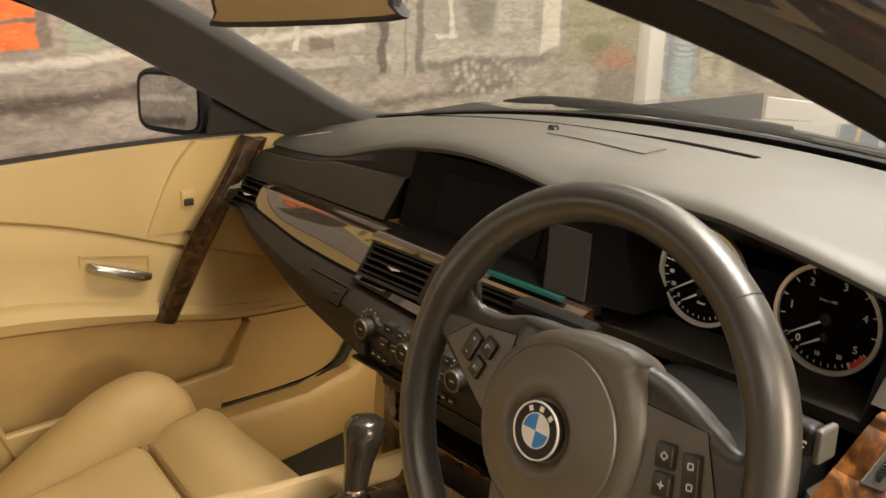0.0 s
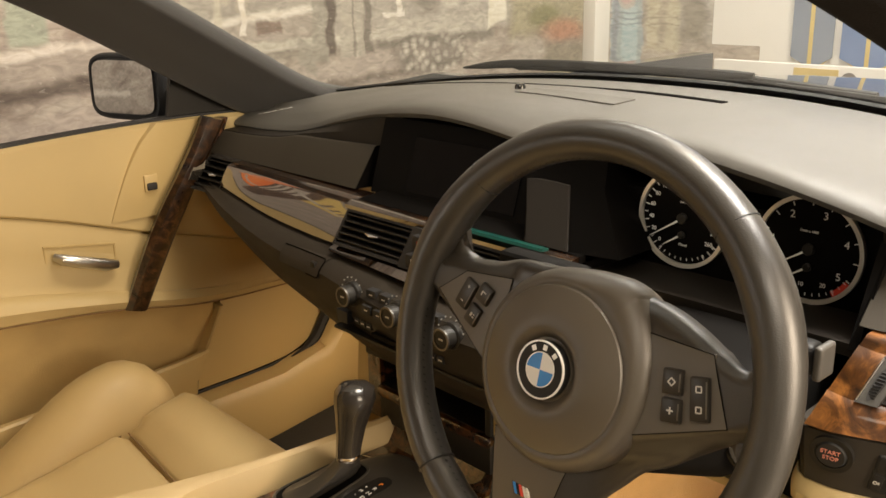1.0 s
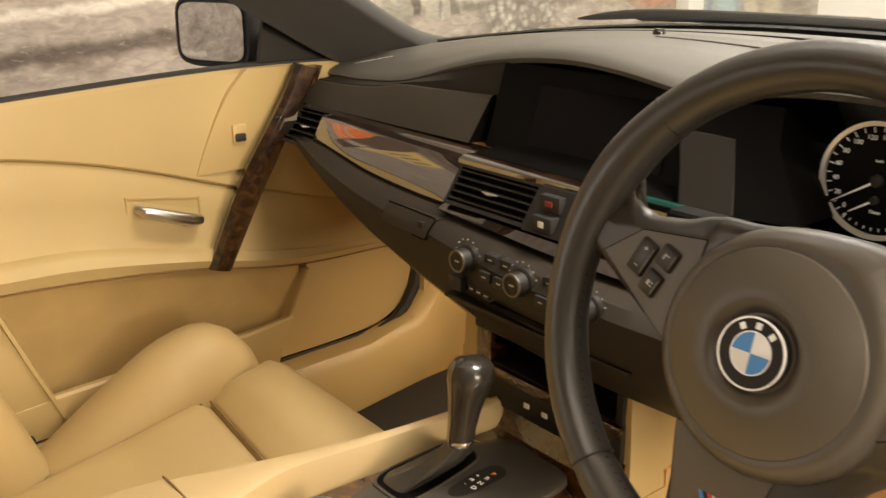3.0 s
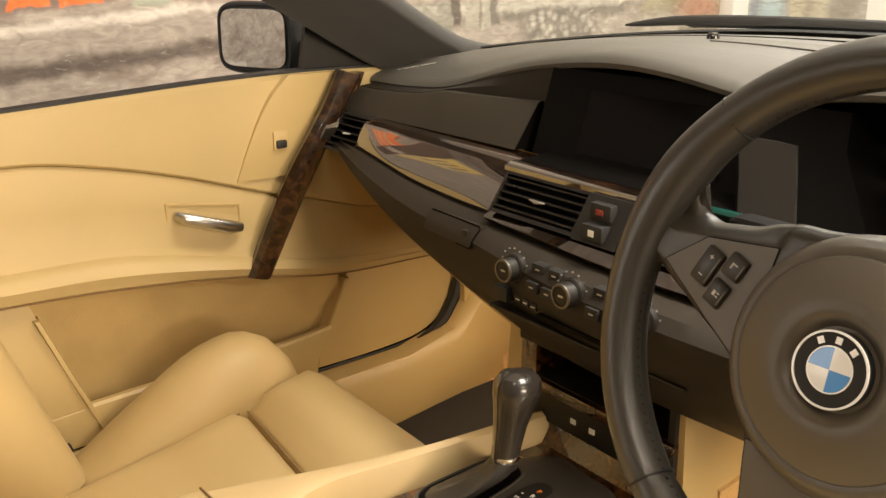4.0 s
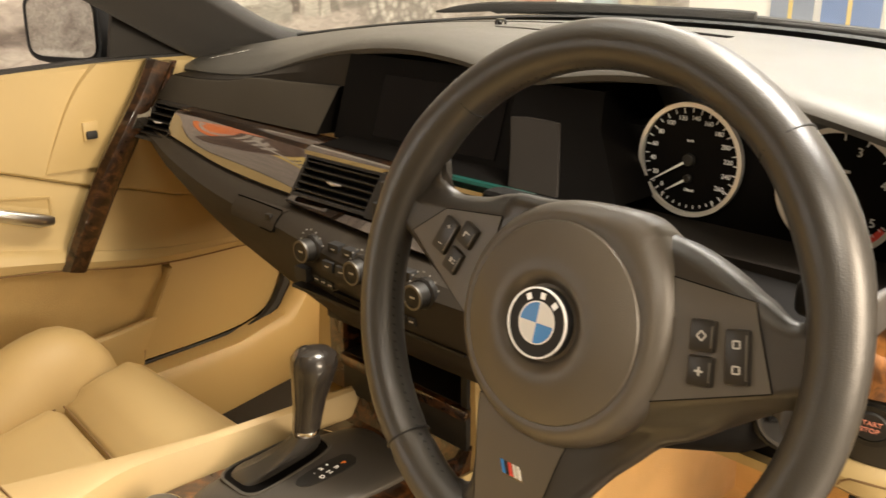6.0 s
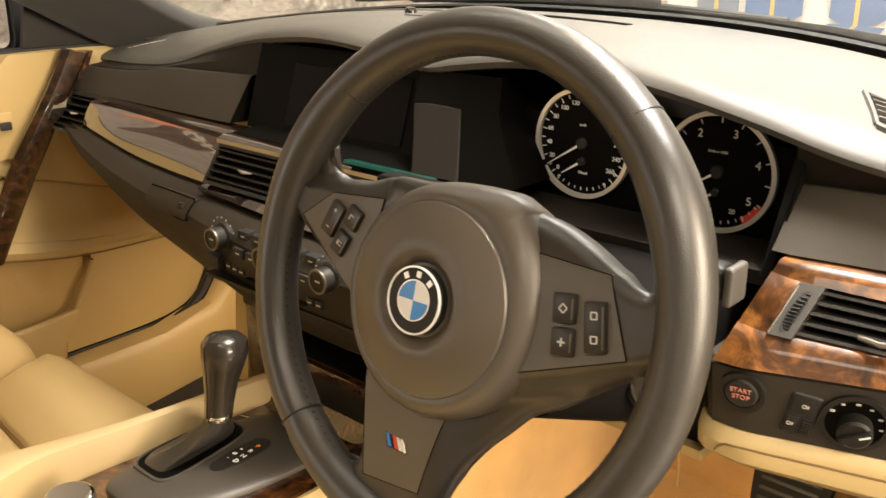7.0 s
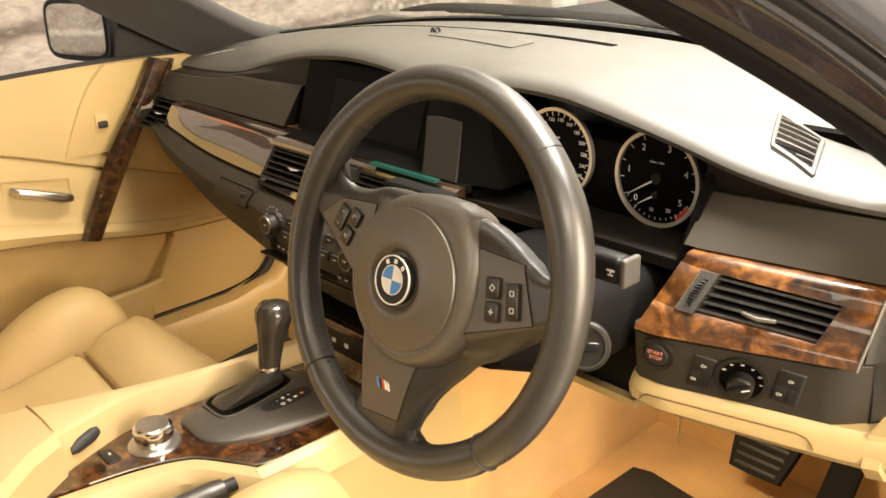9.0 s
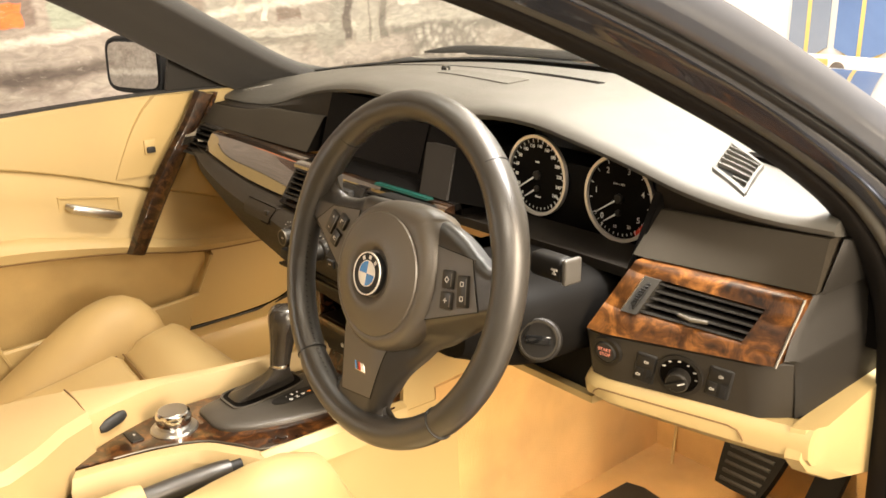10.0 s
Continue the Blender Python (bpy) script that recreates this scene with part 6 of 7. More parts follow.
part("pillar_frame", beam(RP, [(0.094, -0.006, 0.026), (0.102, -0.014, 0.026), (0.112, -0.009, 0.03), (0.12, 0.0, 0.034), (0.12, 0.02, 0.045), (0.094, 0.02, 0.045)], HIGHLIGHT_PAINT), HIGHLIGHT_PAINT, body, "painted door frame lightened for its highlight")
part("window_frame", beam([(-0.7, 0.37, 0.965), (-0.7, 0.3, 1.006), (-0.7, 0.216, 1.057), (-0.7, 0.113, 1.117), (-0.695, -0.01, 1.164), (-0.68, -0.2, 1.228), (-0.66, -0.45, 1.29)],
     [(0.0, 0.0, 0.0), (0.025, 0.006, 0.004), (0.04, 0.05, 0.04), (0.03, 0.075, 0.06), (-0.01, 0.07, 0.06), (-0.02, 0.02, 0.02)], PILLAR_BLACK), PILLAR_BLACK, body, "black window frame", 75)
part("roof", loft([[(x, y, 1.43 - 0.1 * (x / 0.6) ** 2 - 0.12 * max(0, (y + 0.45) / 0.4) ** 1.5 + d) for x, d in [(q, 0.0) for q in steps(-0.6, 0.56, 14)] + [(q, 0.03) for q in steps(0.56, -0.6, 14)]] for y in steps(-1.9, -0.2, 14)]), BODY_PAINT, body, "dark blue roof")
part("headliner", loft([[(x, y, 1.42 - 0.1 * (x / 0.6) ** 2 - 0.12 * max(0, (y + 0.45) / 0.4) ** 1.5 + d) for x, d in [(q, -0.012) for q in steps(-0.58, 0.54, 14)] + [(q, 0.004) for q in steps(0.54, -0.58, 14)]] for y in steps(-1.9, -0.2, 14)]), BEIGE_HARD, body, "cream headliner")


def glass_point(u, v):
    """u across from -1 to 1, v from the base to the roof."""
    x = u * (0.66 - 0.1 * v)
    y0 = wind_y(u * 0.66) + 0.02
    y = y0 + (-0.22 - 0.06 * u * u - y0) * v
    z = wind_z(u * 0.66) - 0.004 + (1.372 - 0.03 * u * u - wind_z(u * 0.66)) * v + 0.03 * math.sin(math.pi * v)
    return Vector((x, y, z))


pane = part("windscreen", loft([[glass_point(u, v) for u in steps(-1, 1, 20)] for v in steps(0, 1, 14)], closed=False), GLASS, body, "clear curved windscreen")
pane.visible_shadow = False
part("windscreen_band", loft([[glass_point(u, 0.0) + Vector((0, 0.002, 0.002)), glass_point(u, 0.012) + Vector((0, 0.002, 0.003)), glass_point(u, 0.012) + Vector((0, 0.01, 0.006)), glass_point(u, 0.0) + Vector((0, 0.03, -0.02))] for u in steps(-1, 1, 24)]), RUBBER, body, "black windscreen base seal")
part("bonnet", loft([[(x, y, 0.985 - 0.05 * (x / 0.75) ** 2 - 0.12 * ((y - 0.85) / 1.25) ** 2 - d) for x, d in [(q, 0) for q in steps(-0.82, 0.82, 16)] + [(q, 0.03) for q in steps(0.82, -0.82, 16)]] for y in steps(0.86, 2.05, 12)]), BODY_PAINT, body, "dark blue bonnet")
part("scuttle", loft([[(x, wind_y(x * 0.85) + 0.03, wind_z(x * 0.85) - 0.02), (x, 0.9, 0.97), (x, 0.9, 0.9), (x, wind_y(x * 0.85) + 0.03, 0.9)] for x in steps(-0.74, 0.74, 16)]), RUBBER, body)
part("bulkhead", box(-0.74, 0.74, 0.9, 0.93, 0.2, 0.97), BODY_PAINT, body)
for s in (-1, 1):
    part("front_wing", loft([[(s * 0.8, y, 0.93), (s * 0.9, y, 0.8), (s * 0.9, y, 0.35), (s * 0.74, y, 0.35), (s * 0.74, y, 0.93)] for y in steps(0.56, 2.05, 6)]), BODY_PAINT, body)
    part("sill", box(min(s * 0.66, s * 0.86), max(s * 0.66, s * 0.86), -1.9, 0.56, 0.12, 0.36, 0.03), BODY_PAINT, body)
part("front_end", box(-0.86, 0.86, 2.0, 2.1, 0.2, 0.84, 0.04), BODY_PAINT, body)
part("rear_wall", box(-0.86, 0.86, -2.2, -1.9, 0.2, 1.0, 0.04), BODY_PAINT, body)
part("floor_pan", box(-0.72, 0.72, -1.95, 0.92, 0.2, 0.25), RUBBER, body)
part("rear_shelf", box(-0.7, 0.7, -1.9, -1.5, 0.95, 0.98), BLACK, body)
for s in (-1, 1):
    for y in (1.2, -1.55):
        part("tyre", shifted(turned([(0.2, -0.1), (0.31, -0.1), (0.325, -0.08), (0.325, 0.08), (0.31, 0.1), (0.2, 0.1)], 36, axis="z"), pose(s * 0.8, y, 0.325, 0, 90, 0)), RUBBER, body)
for s in (-1, 1):
    part("quarter_panel", loft([[(s * 0.86, y, z) for y, z in ((-1.95, 0.35), (-1.95, 0.92), (-1.5, 0.93), (-0.76, 0.92), (-0.76, 0.36))], [(s * 0.78, y, z) for y, z in ((-1.95, 0.35), (-1.95, 0.94), (-1.5, 0.95), (-0.76, 0.94), (-0.76, 0.36))]]), BODY_PAINT, body)
    part("c_pillar", loft([[(s * 0.72, -2.0, 0.95), (s * 0.72, -1.72, 0.95), (s * 0.66, -1.72, 0.95), (s * 0.66, -2.0, 0.95)], [(s * 0.6, -1.88, 1.36), (s * 0.6, -1.66, 1.38), (s * 0.55, -1.66, 1.38), (s * 0.55, -1.88, 1.36)]]), BODY_PAINT, body)
    part("b_pillar", loft([[(s * 0.72, -0.84, 0.4), (s * 0.72, -0.74, 0.4), (s * 0.67, -0.74, 0.4), (s * 0.67, -0.84, 0.4)], [(s * 0.7, -0.86, 0.94), (s * 0.7, -0.78, 0.94), (s * 0.66, -0.78, 0.94), (s * 0.66, -0.86, 0.94)], [(s * 0.6, -0.92, 1.34), (s * 0.6, -0.84, 1.34), (s * 0.56, -0.84, 1.34), (s * 0.56, -0.92, 1.34)]]), PILLAR_CLOTH, body)
part("boot_lid", loft([[(x, -1.9, 0.98), (x, -2.5, 0.95), (x, -2.6, 0.85), (x, -2.6, 0.35), (x, -2.0, 0.3)] for x in (-0.8, -0.4, 0.4, 0.8)]), BODY_PAINT, body)
# wipers
wp = thing("windscreen_wiper", "black windscreen wiper lying at the glass base", "wiper")
part("arm", tube(path3([(-0.36, 0.755, 1.018), (-0.3, 0.765, 1.022), (0.0, 0.785, 1.026), (0.28, 0.775, 1.015)], 6), [0.002, 0.003, 0.0045] + [0.006] * 16, 8, 1.2), RUBBER, wp)
part("blade", tube(path3([(-0.47, 0.735, 1.012), (-0.36, 0.755, 1.024), (-0.2, 0.768, 1.029), (0.1, 0.775, 1.03)], 6), [0.001, 0.002, 0.003, 0.004, 0.0045, 0.005] + [0.005] * 12 + [0.004], 8, 1.5), RUBBER, wp)
wp2 = thing("windscreen_wiper", "black windscreen wiper lying at the glass base", "wiper")
part("arm", tube(path3([(0.16, 0.77, 1.014), (0.35, 0.745, 1.006), (0.55, 0.69, 0.988)], 6), [0.006] * 13, 8, 1.2), RUBBER, wp2)
part("blade", tube(path3([(0.14, 0.765, 1.018), (0.35, 0.74, 1.011), (0.52, 0.69, 0.996)], 6), [0.004] * 13, 6, 2.0), RUBBER, wp2)
# inside mirror
rv = thing("rear_view_mirror", "black framed interior rear view mirror", "mirror")
RM = look((-0.013, 0.03, 1.2125), (0.44, -0.75, 1.075), -4)
part("shell", shifted(loft([[(sx * w, sz * h, d) for sx, sz in rounded([(-1, -0.6), (-0.92, -0.95), (0.92, -0.95), (1, -0.6), (1, 0.6), (0.92, 0.95), (-0.92, 0.95), (-1, 0.6)], 3)] for d, w, h in ((-0.006, 0.101, 0.033), (0.0, 0.105, 0.037), (0.02, 0.099, 0.033), (0.035, 0.066, 0.02))]), RM), RUBBER, rv)
part("mirror_glass", shifted(loft([[(sx * w, sz * h, d) for sx, sz in rounded([(-1, -0.6), (-0.92, -0.95), (0.92, -0.95), (1, -0.6), (1, 0.6), (0.92, 0.95), (-0.92, 0.95), (-1, 0.6)], 3)] for d, w, h in ((-0.0075, 0.096, 0.03), (-0.003, 0.096, 0.03))]), RM), MIRROR, rv, "mirror glass")
part("stem", tube([(-0.003, 0.055, 1.22), (0.0, 0.08, 1.25), (0.0, 0.09, 1.285)], 0.012, 10), RUBBER, rv)

# ---- floor of the cabin ----
cabin = thing("cabin_carpet", "beige carpet lining the car cabin floor", "carpet")
part("carpet", loft([[(x, y, z) for y, z in ((-0.75, 0.255), (0.3, 0.26), (0.66, 0.262), (0.86, 0.27), (0.895, 0.5), (0.9, 0.24), (-0.75, 0.24))] for x in (0.1, 0.67)]), CARPET, cabin)
part("carpet", loft([[(x, y, z) for y, z in ((-0.75, 0.255), (0.1, 0.29), (0.35, 0.325), (0.6, 0.36), (0.8, 0.48), (0.89, 0.68), (0.895, 0.24), (-0.75, 0.24))] for x in (-0.665, -0.1)]), CARPET, cabin)
part("tunnel_side", loft([[(0.102, y, 0.24), (0.1, y, 0.56 + 0.06 * s), (0.02, y, 0.6 + 0.06 * s), (0.02, y, 0.24)] for y, s in ((0.3, 0.2), (0.6, 0.6), (0.9, 1))]), CARPET, cabin)
part("tunnel_side", loft([[(-0.12, y, 0.24), (-0.118, y, 0.56 + 0.06 * s), (-0.04, y, 0.6 + 0.06 * s), (-0.04, y, 0.24)] for y, s in ((0.3, 0.2), (0.6, 0.6), (0.9, 1))]), CARPET, cabin)
part("firewall", box(-0.7, 0.7, 0.86, 0.9, 0.25, 0.9), CARPET, cabin)
part("sill_trim", loft([[(-0.679, y, z1 + 0.001), (-0.66, y, z1 + 0.003), (-0.635, y, z1), (-0.62, y, z1 - 0.02), (-0.612, y, 0.33), (-0.66, y, 0.25)] for y, z1 in ((-0.75, 0.42), (0.2, 0.437), (0.4, 0.443), (0.5, 0.47), (0.56, 0.55), (0.6, 0.65))]), BEIGE_HARD, cabin, "cream door sill trim")
part("kick_panel", loft([[(-0.69, y, 0.3), (-0.645, y, 0.3), (-0.645, y, z), (-0.69, y, z)] for y, z in ((0.53, 0.8), (0.6, 0.82), (0.86, 0.82))]), BEIGE_HARD, cabin)
tagged(part("floor_mat", plate(rounded([(-0.6, 0.1), (-0.605, 0.36), (-0.6, 0.55), (-0.55, 0.6), (-0.2, 0.6), (-0.15, 0.55), (-0.15, 0.1), (-0.3, 0.02), (-0.5, 0.02)], 3), 0.0, 0.012, m=Matrix.Translation((0, 0.1, 0.294)) @ Matrix.Rotation(radians(7), 4, "X") @ Matrix.Translation((0, -0.1, 0))), MAT), "dark carpet floor mat in the passenger footwell", "floor mat")
tagged(part("floor_mat", plate([(0.168, 0.0), (0.168, 0.69), (0.2, 0.7), (0.5, 0.66), (0.55, 0.6), (0.55, 0.0)], 0.268, 0.28), MAT), "dark carpet floor mat in the driver's footwell", "floor mat")
pd = thing("brake_pedal", "black ribbed rubber pedal on its arm", "pedal")
PM = Matrix.Translation((0.366, 0.765, 0.372)) @ Matrix.Rotation(radians(-38), 4, "X")
pad_ob = part("pedal_pad", shifted(loft([[(x, y, z) for x, z in rounded([(-0.05, 0.05), (-0.056, 0.03), (-0.044, -0.036), (-0.034, -0.046), (0.034, -0.046), (0.044, -0.036), (0.056, 0.03), (0.05, 0.05)], 3)] for y in (-0.008, -0.006, 0.008)]), PM), PEDAL_RUBBER, pd)
for k in range(6):
    part("tread", box(-0.036 - 0.0016 * k, 0.036 + 0.0016 * k, -0.011, -0.007, -0.036 + 0.0145 * k - 0.003, -0.036 + 0.0145 * k + 0.003, 0.001, m=PM), RUBBER, pad_ob)
part("pedal_arm", tube([(0.366, 0.777, 0.384), (0.36, 0.845, 0.5), (0.35, 0.855, 0.7)], 0.01, 8), PEDAL_RUBBER, pd)
part("carpet_seam", tube([(0.152, 0.855, 0.45), (0.153, 0.85, 0.32), (0.17, 0.82, 0.268)], 0.003, 6), BEIGE_HARD, cabin)
gp = thing("accelerator_pedal", "black rubber accelerator pedal", "pedal")
part("pedal_pad", box(0.45, 0.5, -0.008, 0.008, -0.09, 0.09, 0.005, m=Matrix.Translation((0, 0.82, 0.35)) @ Matrix.Rotation(radians(-40), 4, "X")), PEDAL_RUBBER, gp)

# ---- passenger seat ----
seat = thing("passenger_seat", "cream leather car seat with raised bolsters", "car seat")


def cushion(rows, mat, name, parent, label=""):
    return part(name, loft(rows), mat, parent, label, 60)


def bolster(x0, x1, tops):
    """Side bolster of a seat cushion along y."""
    rows = []
    for s in steps(0, 1, 24):
        y = -0.42 + 0.572 * s
        top = tops(y)
        w = (x1 - x0) / 2 * (1 - 0.3 * max(0, (s - 0.85) / 0.15) ** 2)
        xc = (x0 + x1) / 2
        rows.append([(xc + w * c, y, (top + 0.36) / 2 + (top - 0.36) / 2 * q) for c, q in ((math.copysign(abs(math.cos(a)) ** 0.8, math.cos(a)), math.copysign(abs(math.sin(a)) ** 0.9, math.sin(a))) for a in (2 * math.pi * k / 20 for k in range(20)))])
    return rows


TOPS = curve((-0.42, 0.375), (-0.3, 0.4), (-0.2, 0.445), (-0.116, 0.505), (-0.024, 0.567), (0.04, 0.588), (0.08, 0.584), (0.112, 0.563), (0.136, 0.525), (0.152, 0.47))
cushion(bolster(-0.655, -0.515, TOPS), SEAT_LEATHER, "bolster", seat)
cushion(bolster(-0.205, -0.13, lambda y: TOPS(y) - 0.03), SEAT_LEATHER, "bolster", seat)
# thigh pad in front and the seat centre behind it
def pad_rows(x0, x1, y0, y1, z0, z1, crown=0.012, base=0.38, edge=0.012, back=0.0, front=0.0):
    """A padded block; back and front: how much its two ends run askew."""
    rows = []
    ya, yb = y0, y1
    for x in steps(x0, x1, 21):
        u = (x - x0) / (x1 - x0)
        drop = edge * (max(0, abs(2 * u - 1) - 0.75) / 0.25) ** 2
        y0, y1 = ya + back * (x - x0), yb + front * (x - x0)
        rows.append([(x, y0, base), (x, y0, z0 - 0.02 - drop), (x, y0 + 0.006, z0 - 0.006 - drop), (x, y0 + 0.02, z0 - drop)] +
                    [(x, y0 + (y1 - y0) * t, z0 + (z1 - z0) * t + crown * math.sin(math.pi * t) * (1 - (2 * u - 1) ** 2 * 0.4) - drop) for t in (0.25, 0.5, 0.75)] +
                    [(x, y1 - 0.02, z1 - drop), (x, y1 - 0.004, z1 - 0.01 - drop), (x, y1, z1 - 0.03 - drop), (x, y1 - 0.02, base)])
    return rows


cushion(pad_rows(-0.518, -0.2, 0.031, 0.148, 0.514, 0.545, 0.012, back=-0.09), SEAT_LEATHER, "thigh_pad", seat)
cushion(pad_rows(-0.518, -0.2, -0.42, 0.028, 0.43, 0.511, 0.004, front=-0.09), SEAT_LEATHER, "seat_centre", seat)
rows = []
for s in steps(0, 1, 12):
    z = 0.45 + 0.55 * s
    y = -0.255 - 0.2 * s
    rows.append([(-0.575 + 0.075 * math.cos(a), y + 0.1 * math.sin(a) - 0.03, z) for a in (2 * math.pi * k / 16 for k in range(16))])
cushion(rows, SEAT_LEATHER, "back_bolster", seat)
for pts in ([(-0.514, y, 0.42 + (y + 0.42) * 0.177) for y in steps(-0.4, 0.02, 16)], [(x, 0.03 - 0.09 * (x + 0.518), 0.503) for x in steps(-0.505, -0.2, 8)]):
    part("seat_seam", tube(pts, 0.0014, 6), SEAM, seat)
part("backrest", box(-0.54, -0.18, -0.52, -0.36, 0.45, 1.05, 0.03, m=Matrix.Translation((0, -0.36, 0.5)) @ Matrix.Rotation(radians(18), 4, "X") @ Matrix.Translation((0, 0.36, -0.5))), SEAT_LEATHER, seat)
part("seat_base", box(-0.62, -0.15, -0.4, 0.1, 0.25, 0.42, 0.02), BEIGE_HARD, seat)
part("belt_buckle", box(-0.665, -0.645, -0.23, -0.18, 0.42, 0.455, 0.006), RUBBER, seat)

# ---- driver seat (front edge only comes into view) ----
dseat = thing("driver_seat", "cream leather driver's seat", "car seat")
rows = []
for s in steps(0, 1, 16):
    y = -0.62 + 0.715 * s
    top = curve((0, 0.52), (0.6, 0.58), (0.82, 0.602), (0.92, 0.588), (0.97, 0.555), (1, 0.49))(s)
    rows.append([(0.175 + 0.055 * math.copysign(abs(math.cos(a)) ** 0.75, math.cos(a)), y, (top + 0.4) / 2 + (top - 0.4) / 2 * math.copysign(abs(math.sin(a)) ** 0.85, math.sin(a))) for a in (2 * math.pi * k / 20 for k in range(20))])
cushion(rows, SEAT_LEATHER, "bolster", dseat)
cushion(pad_rows(0.225, 0.52, -0.62, 0.05, 0.5, 0.535, 0.01), SEAT_LEATHER, "seat_centre", dseat)
part("seat_base", box(0.15, 0.6, -0.62, -0.03, 0.25, 0.42, 0.02), BEIGE_HARD, dseat)
# rear bench, seen in the mirror
bench = thing("rear_bench", "cream leather rear bench seat", "car seat")
part("backrest", loft([[(x, -1.42, 0.42), (x, -1.44, 0.5), (x, -1.56, 0.98), (x, -1.6, 1.02), (x, -1.68, 1.0), (x, -1.6, 0.42)] for x in steps(-0.62, 0.62, 8)]), SEAT_LEATHER, bench)
part("cushion", box(-0.62, 0.62, -1.5, -0.98, 0.25, 0.47, 0.04), SEAT_LEATHER, bench)
# handbrake
hb = thing("handbrake", "black leather handbrake lever", "handbrake")
part("grip", tube(path3([(0.064, -0.23, 0.54), (0.072, -0.13, 0.55), (0.082, -0.04, 0.556)], 5), [0.015, 0.016, 0.0165, 0.0165, 0.016, 0.016, 0.016, 0.0155, 0.0155, 0.015, 0.013], 14), WHEEL_LEATHER, hb)
part("sleeve", tube(path3([(0.045, -0.36, 0.53), (0.06, -0.25, 0.54), (0.07, -0.155, 0.549)], 5), [0.024] * 10 + [0.021], 14), SEAT_LEATHER, hb, "cream leather sleeve")
part("release_button", tube([(0.081, -0.042, 0.556), (0.084, -0.024, 0.5575)], 0.0085, 12), RUBBER, hb)

# ---- small dash fittings ----


dv = thing_part("demister_vent", dash)
CORNERS = [Vector((0.486, 0.453)), Vector((0.553, 0.417)), Vector((0.58, 0.343)), Vector((0.528, 0.36))]


def on_pad(u, v, lift):
    p = CORNERS[0].lerp(CORNERS[1], u).lerp(CORNERS[3].lerp(CORNERS[2], u), v)
    return Vector((p.x, p.y, pad_z(p.x, p.y) + lift))


def pad_bar(u0, u1, v0, v1, low, high, n=6):
    """A bar between two sides of the outlet, following the dash top."""
    return loft([[on_pad(u0 + (u1 - u0) * s, v0, low), on_pad(u0 + (u1 - u0) * s, v0 + (v1 - v0) * 0.25, high), on_pad(u0 + (u1 - u0) * s, v0 + (v1 - v0) * 0.75, high), on_pad(u0 + (u1 - u0) * s, v1, low)] for s in steps(0, 1, n)])


part("vent_well", loft([[on_pad(u, 0.08, -0.002), on_pad(u, 0.08, 0.0012), on_pad(u, 0.92, 0.0012), on_pad(u, 0.92, -0.002)] for u in steps(0.08, 0.92, 6)]), DARK, dv)
part("vent_rim", pad_bar(-0.02, 1.02, -0.06, 0.09, -0.004, 0.003), DASH, dv)
part("vent_rim", pad_bar(-0.02, 1.02, 0.91, 1.06, -0.004, 0.003), DASH, dv)
for u0, u1 in ((-0.09, 0.1), (0.9, 1.09)):
    part("vent_rim", loft([[on_pad(u0, v, -0.004), on_pad(u0 + 0.06, v, 0.0028), on_pad(u1 - 0.06, v, 0.0028), on_pad(u1, v, -0.004)] for v in steps(0.02, 0.98, 6)]), DASH, dv)
for k in range(6):
    v = 0.2 + 0.165 * k
    ends = (max(0.06, (v - 0.9) / 0.22), min(0.94, (v - 0.1) / 0.22))
    part("slat", loft([[on_pad(u, v - 0.22 * u + dv_, h) for dv_, h in ((-0.022, 0.0006), (-0.011, 0.0042), (0.011, 0.0042), (0.022, 0.0006))] for u in steps(*ends, 6)]), DASH, dv)

# small print on the passenger side of the dash top
bm = None
for k in range(7):
    x = -0.645 + 0.0095 * k
    y = 0.397 + 0.0048 * k
    bm = box(-0.0035, 0.0035 if k % 3 else 0.001, -0.0022, 0.0022, 0, 0.0006, bm=bm, m=pose(x, y, pad_z(x, y) + 0.0004, 0, -12, 27))
part("small_print", bm, WHITE, dash)

# switches on the driver's panel
sp = thing("light_switch_panel", "black light switch cluster with starter button", "switch panel")


def on_panel(x, z):
    return pose(x, YP(x, z) - 0.0005, z, 11, 0, 21 if x > 0.51 else 10)


st = thing_part("start_button", sp)
part("button_collar", ring_band(0.0135, 0.018, -0.003, 0.006, 36, m=on_panel(0.499, 0.7905)), BLACK, st)
part("button_cap", disc(0.013, -0.004, 0.006, 32, 0.0015, m=on_panel(0.499, 0.7905)), RUBBER, st)
writing("START", 0.0056, on_panel(0.499, 0.794) @ pose(0, -0.0045, 0) @ FRONT, RED_LIGHT, st)
writing("STOP", 0.0056, on_panel(0.499, 0.788) @ pose(0, -0.0045, 0) @ FRONT, RED_LIGHT, st)
rs = thing_part("rotary_switch", sp)
part("switch_ring", ring_band(0.021, 0.0255, -0.0025, 0.006, 40, m=on_panel(0.574, 0.7785)), BLACK, rs)
part("switch_dish", disc(0.021, -0.0005, 0.006, 40, m=on_panel(0.574, 0.7785)), DARK, rs)
part("switch_knob", disc(0.0125, -0.013, 0.004, 32, 0.002, m=on_panel(0.574, 0.7755)), BLACK, rs)
part("switch_grip", box(-0.012, 0.012, -0.0165, -0.008, -0.003, 0.003, 0.0015, m=on_panel(0.574, 0.7755) @ Matrix.Rotation(radians(-25), 4, "Y")), BLACK, rs)
part("switch_pointer", box(0.003, 0.011, -0.017, -0.016, -0.0007, 0.0007, m=on_panel(0.574, 0.7755) @ Matrix.Rotation(radians(-25), 4, "Y")), WHITE, rs)
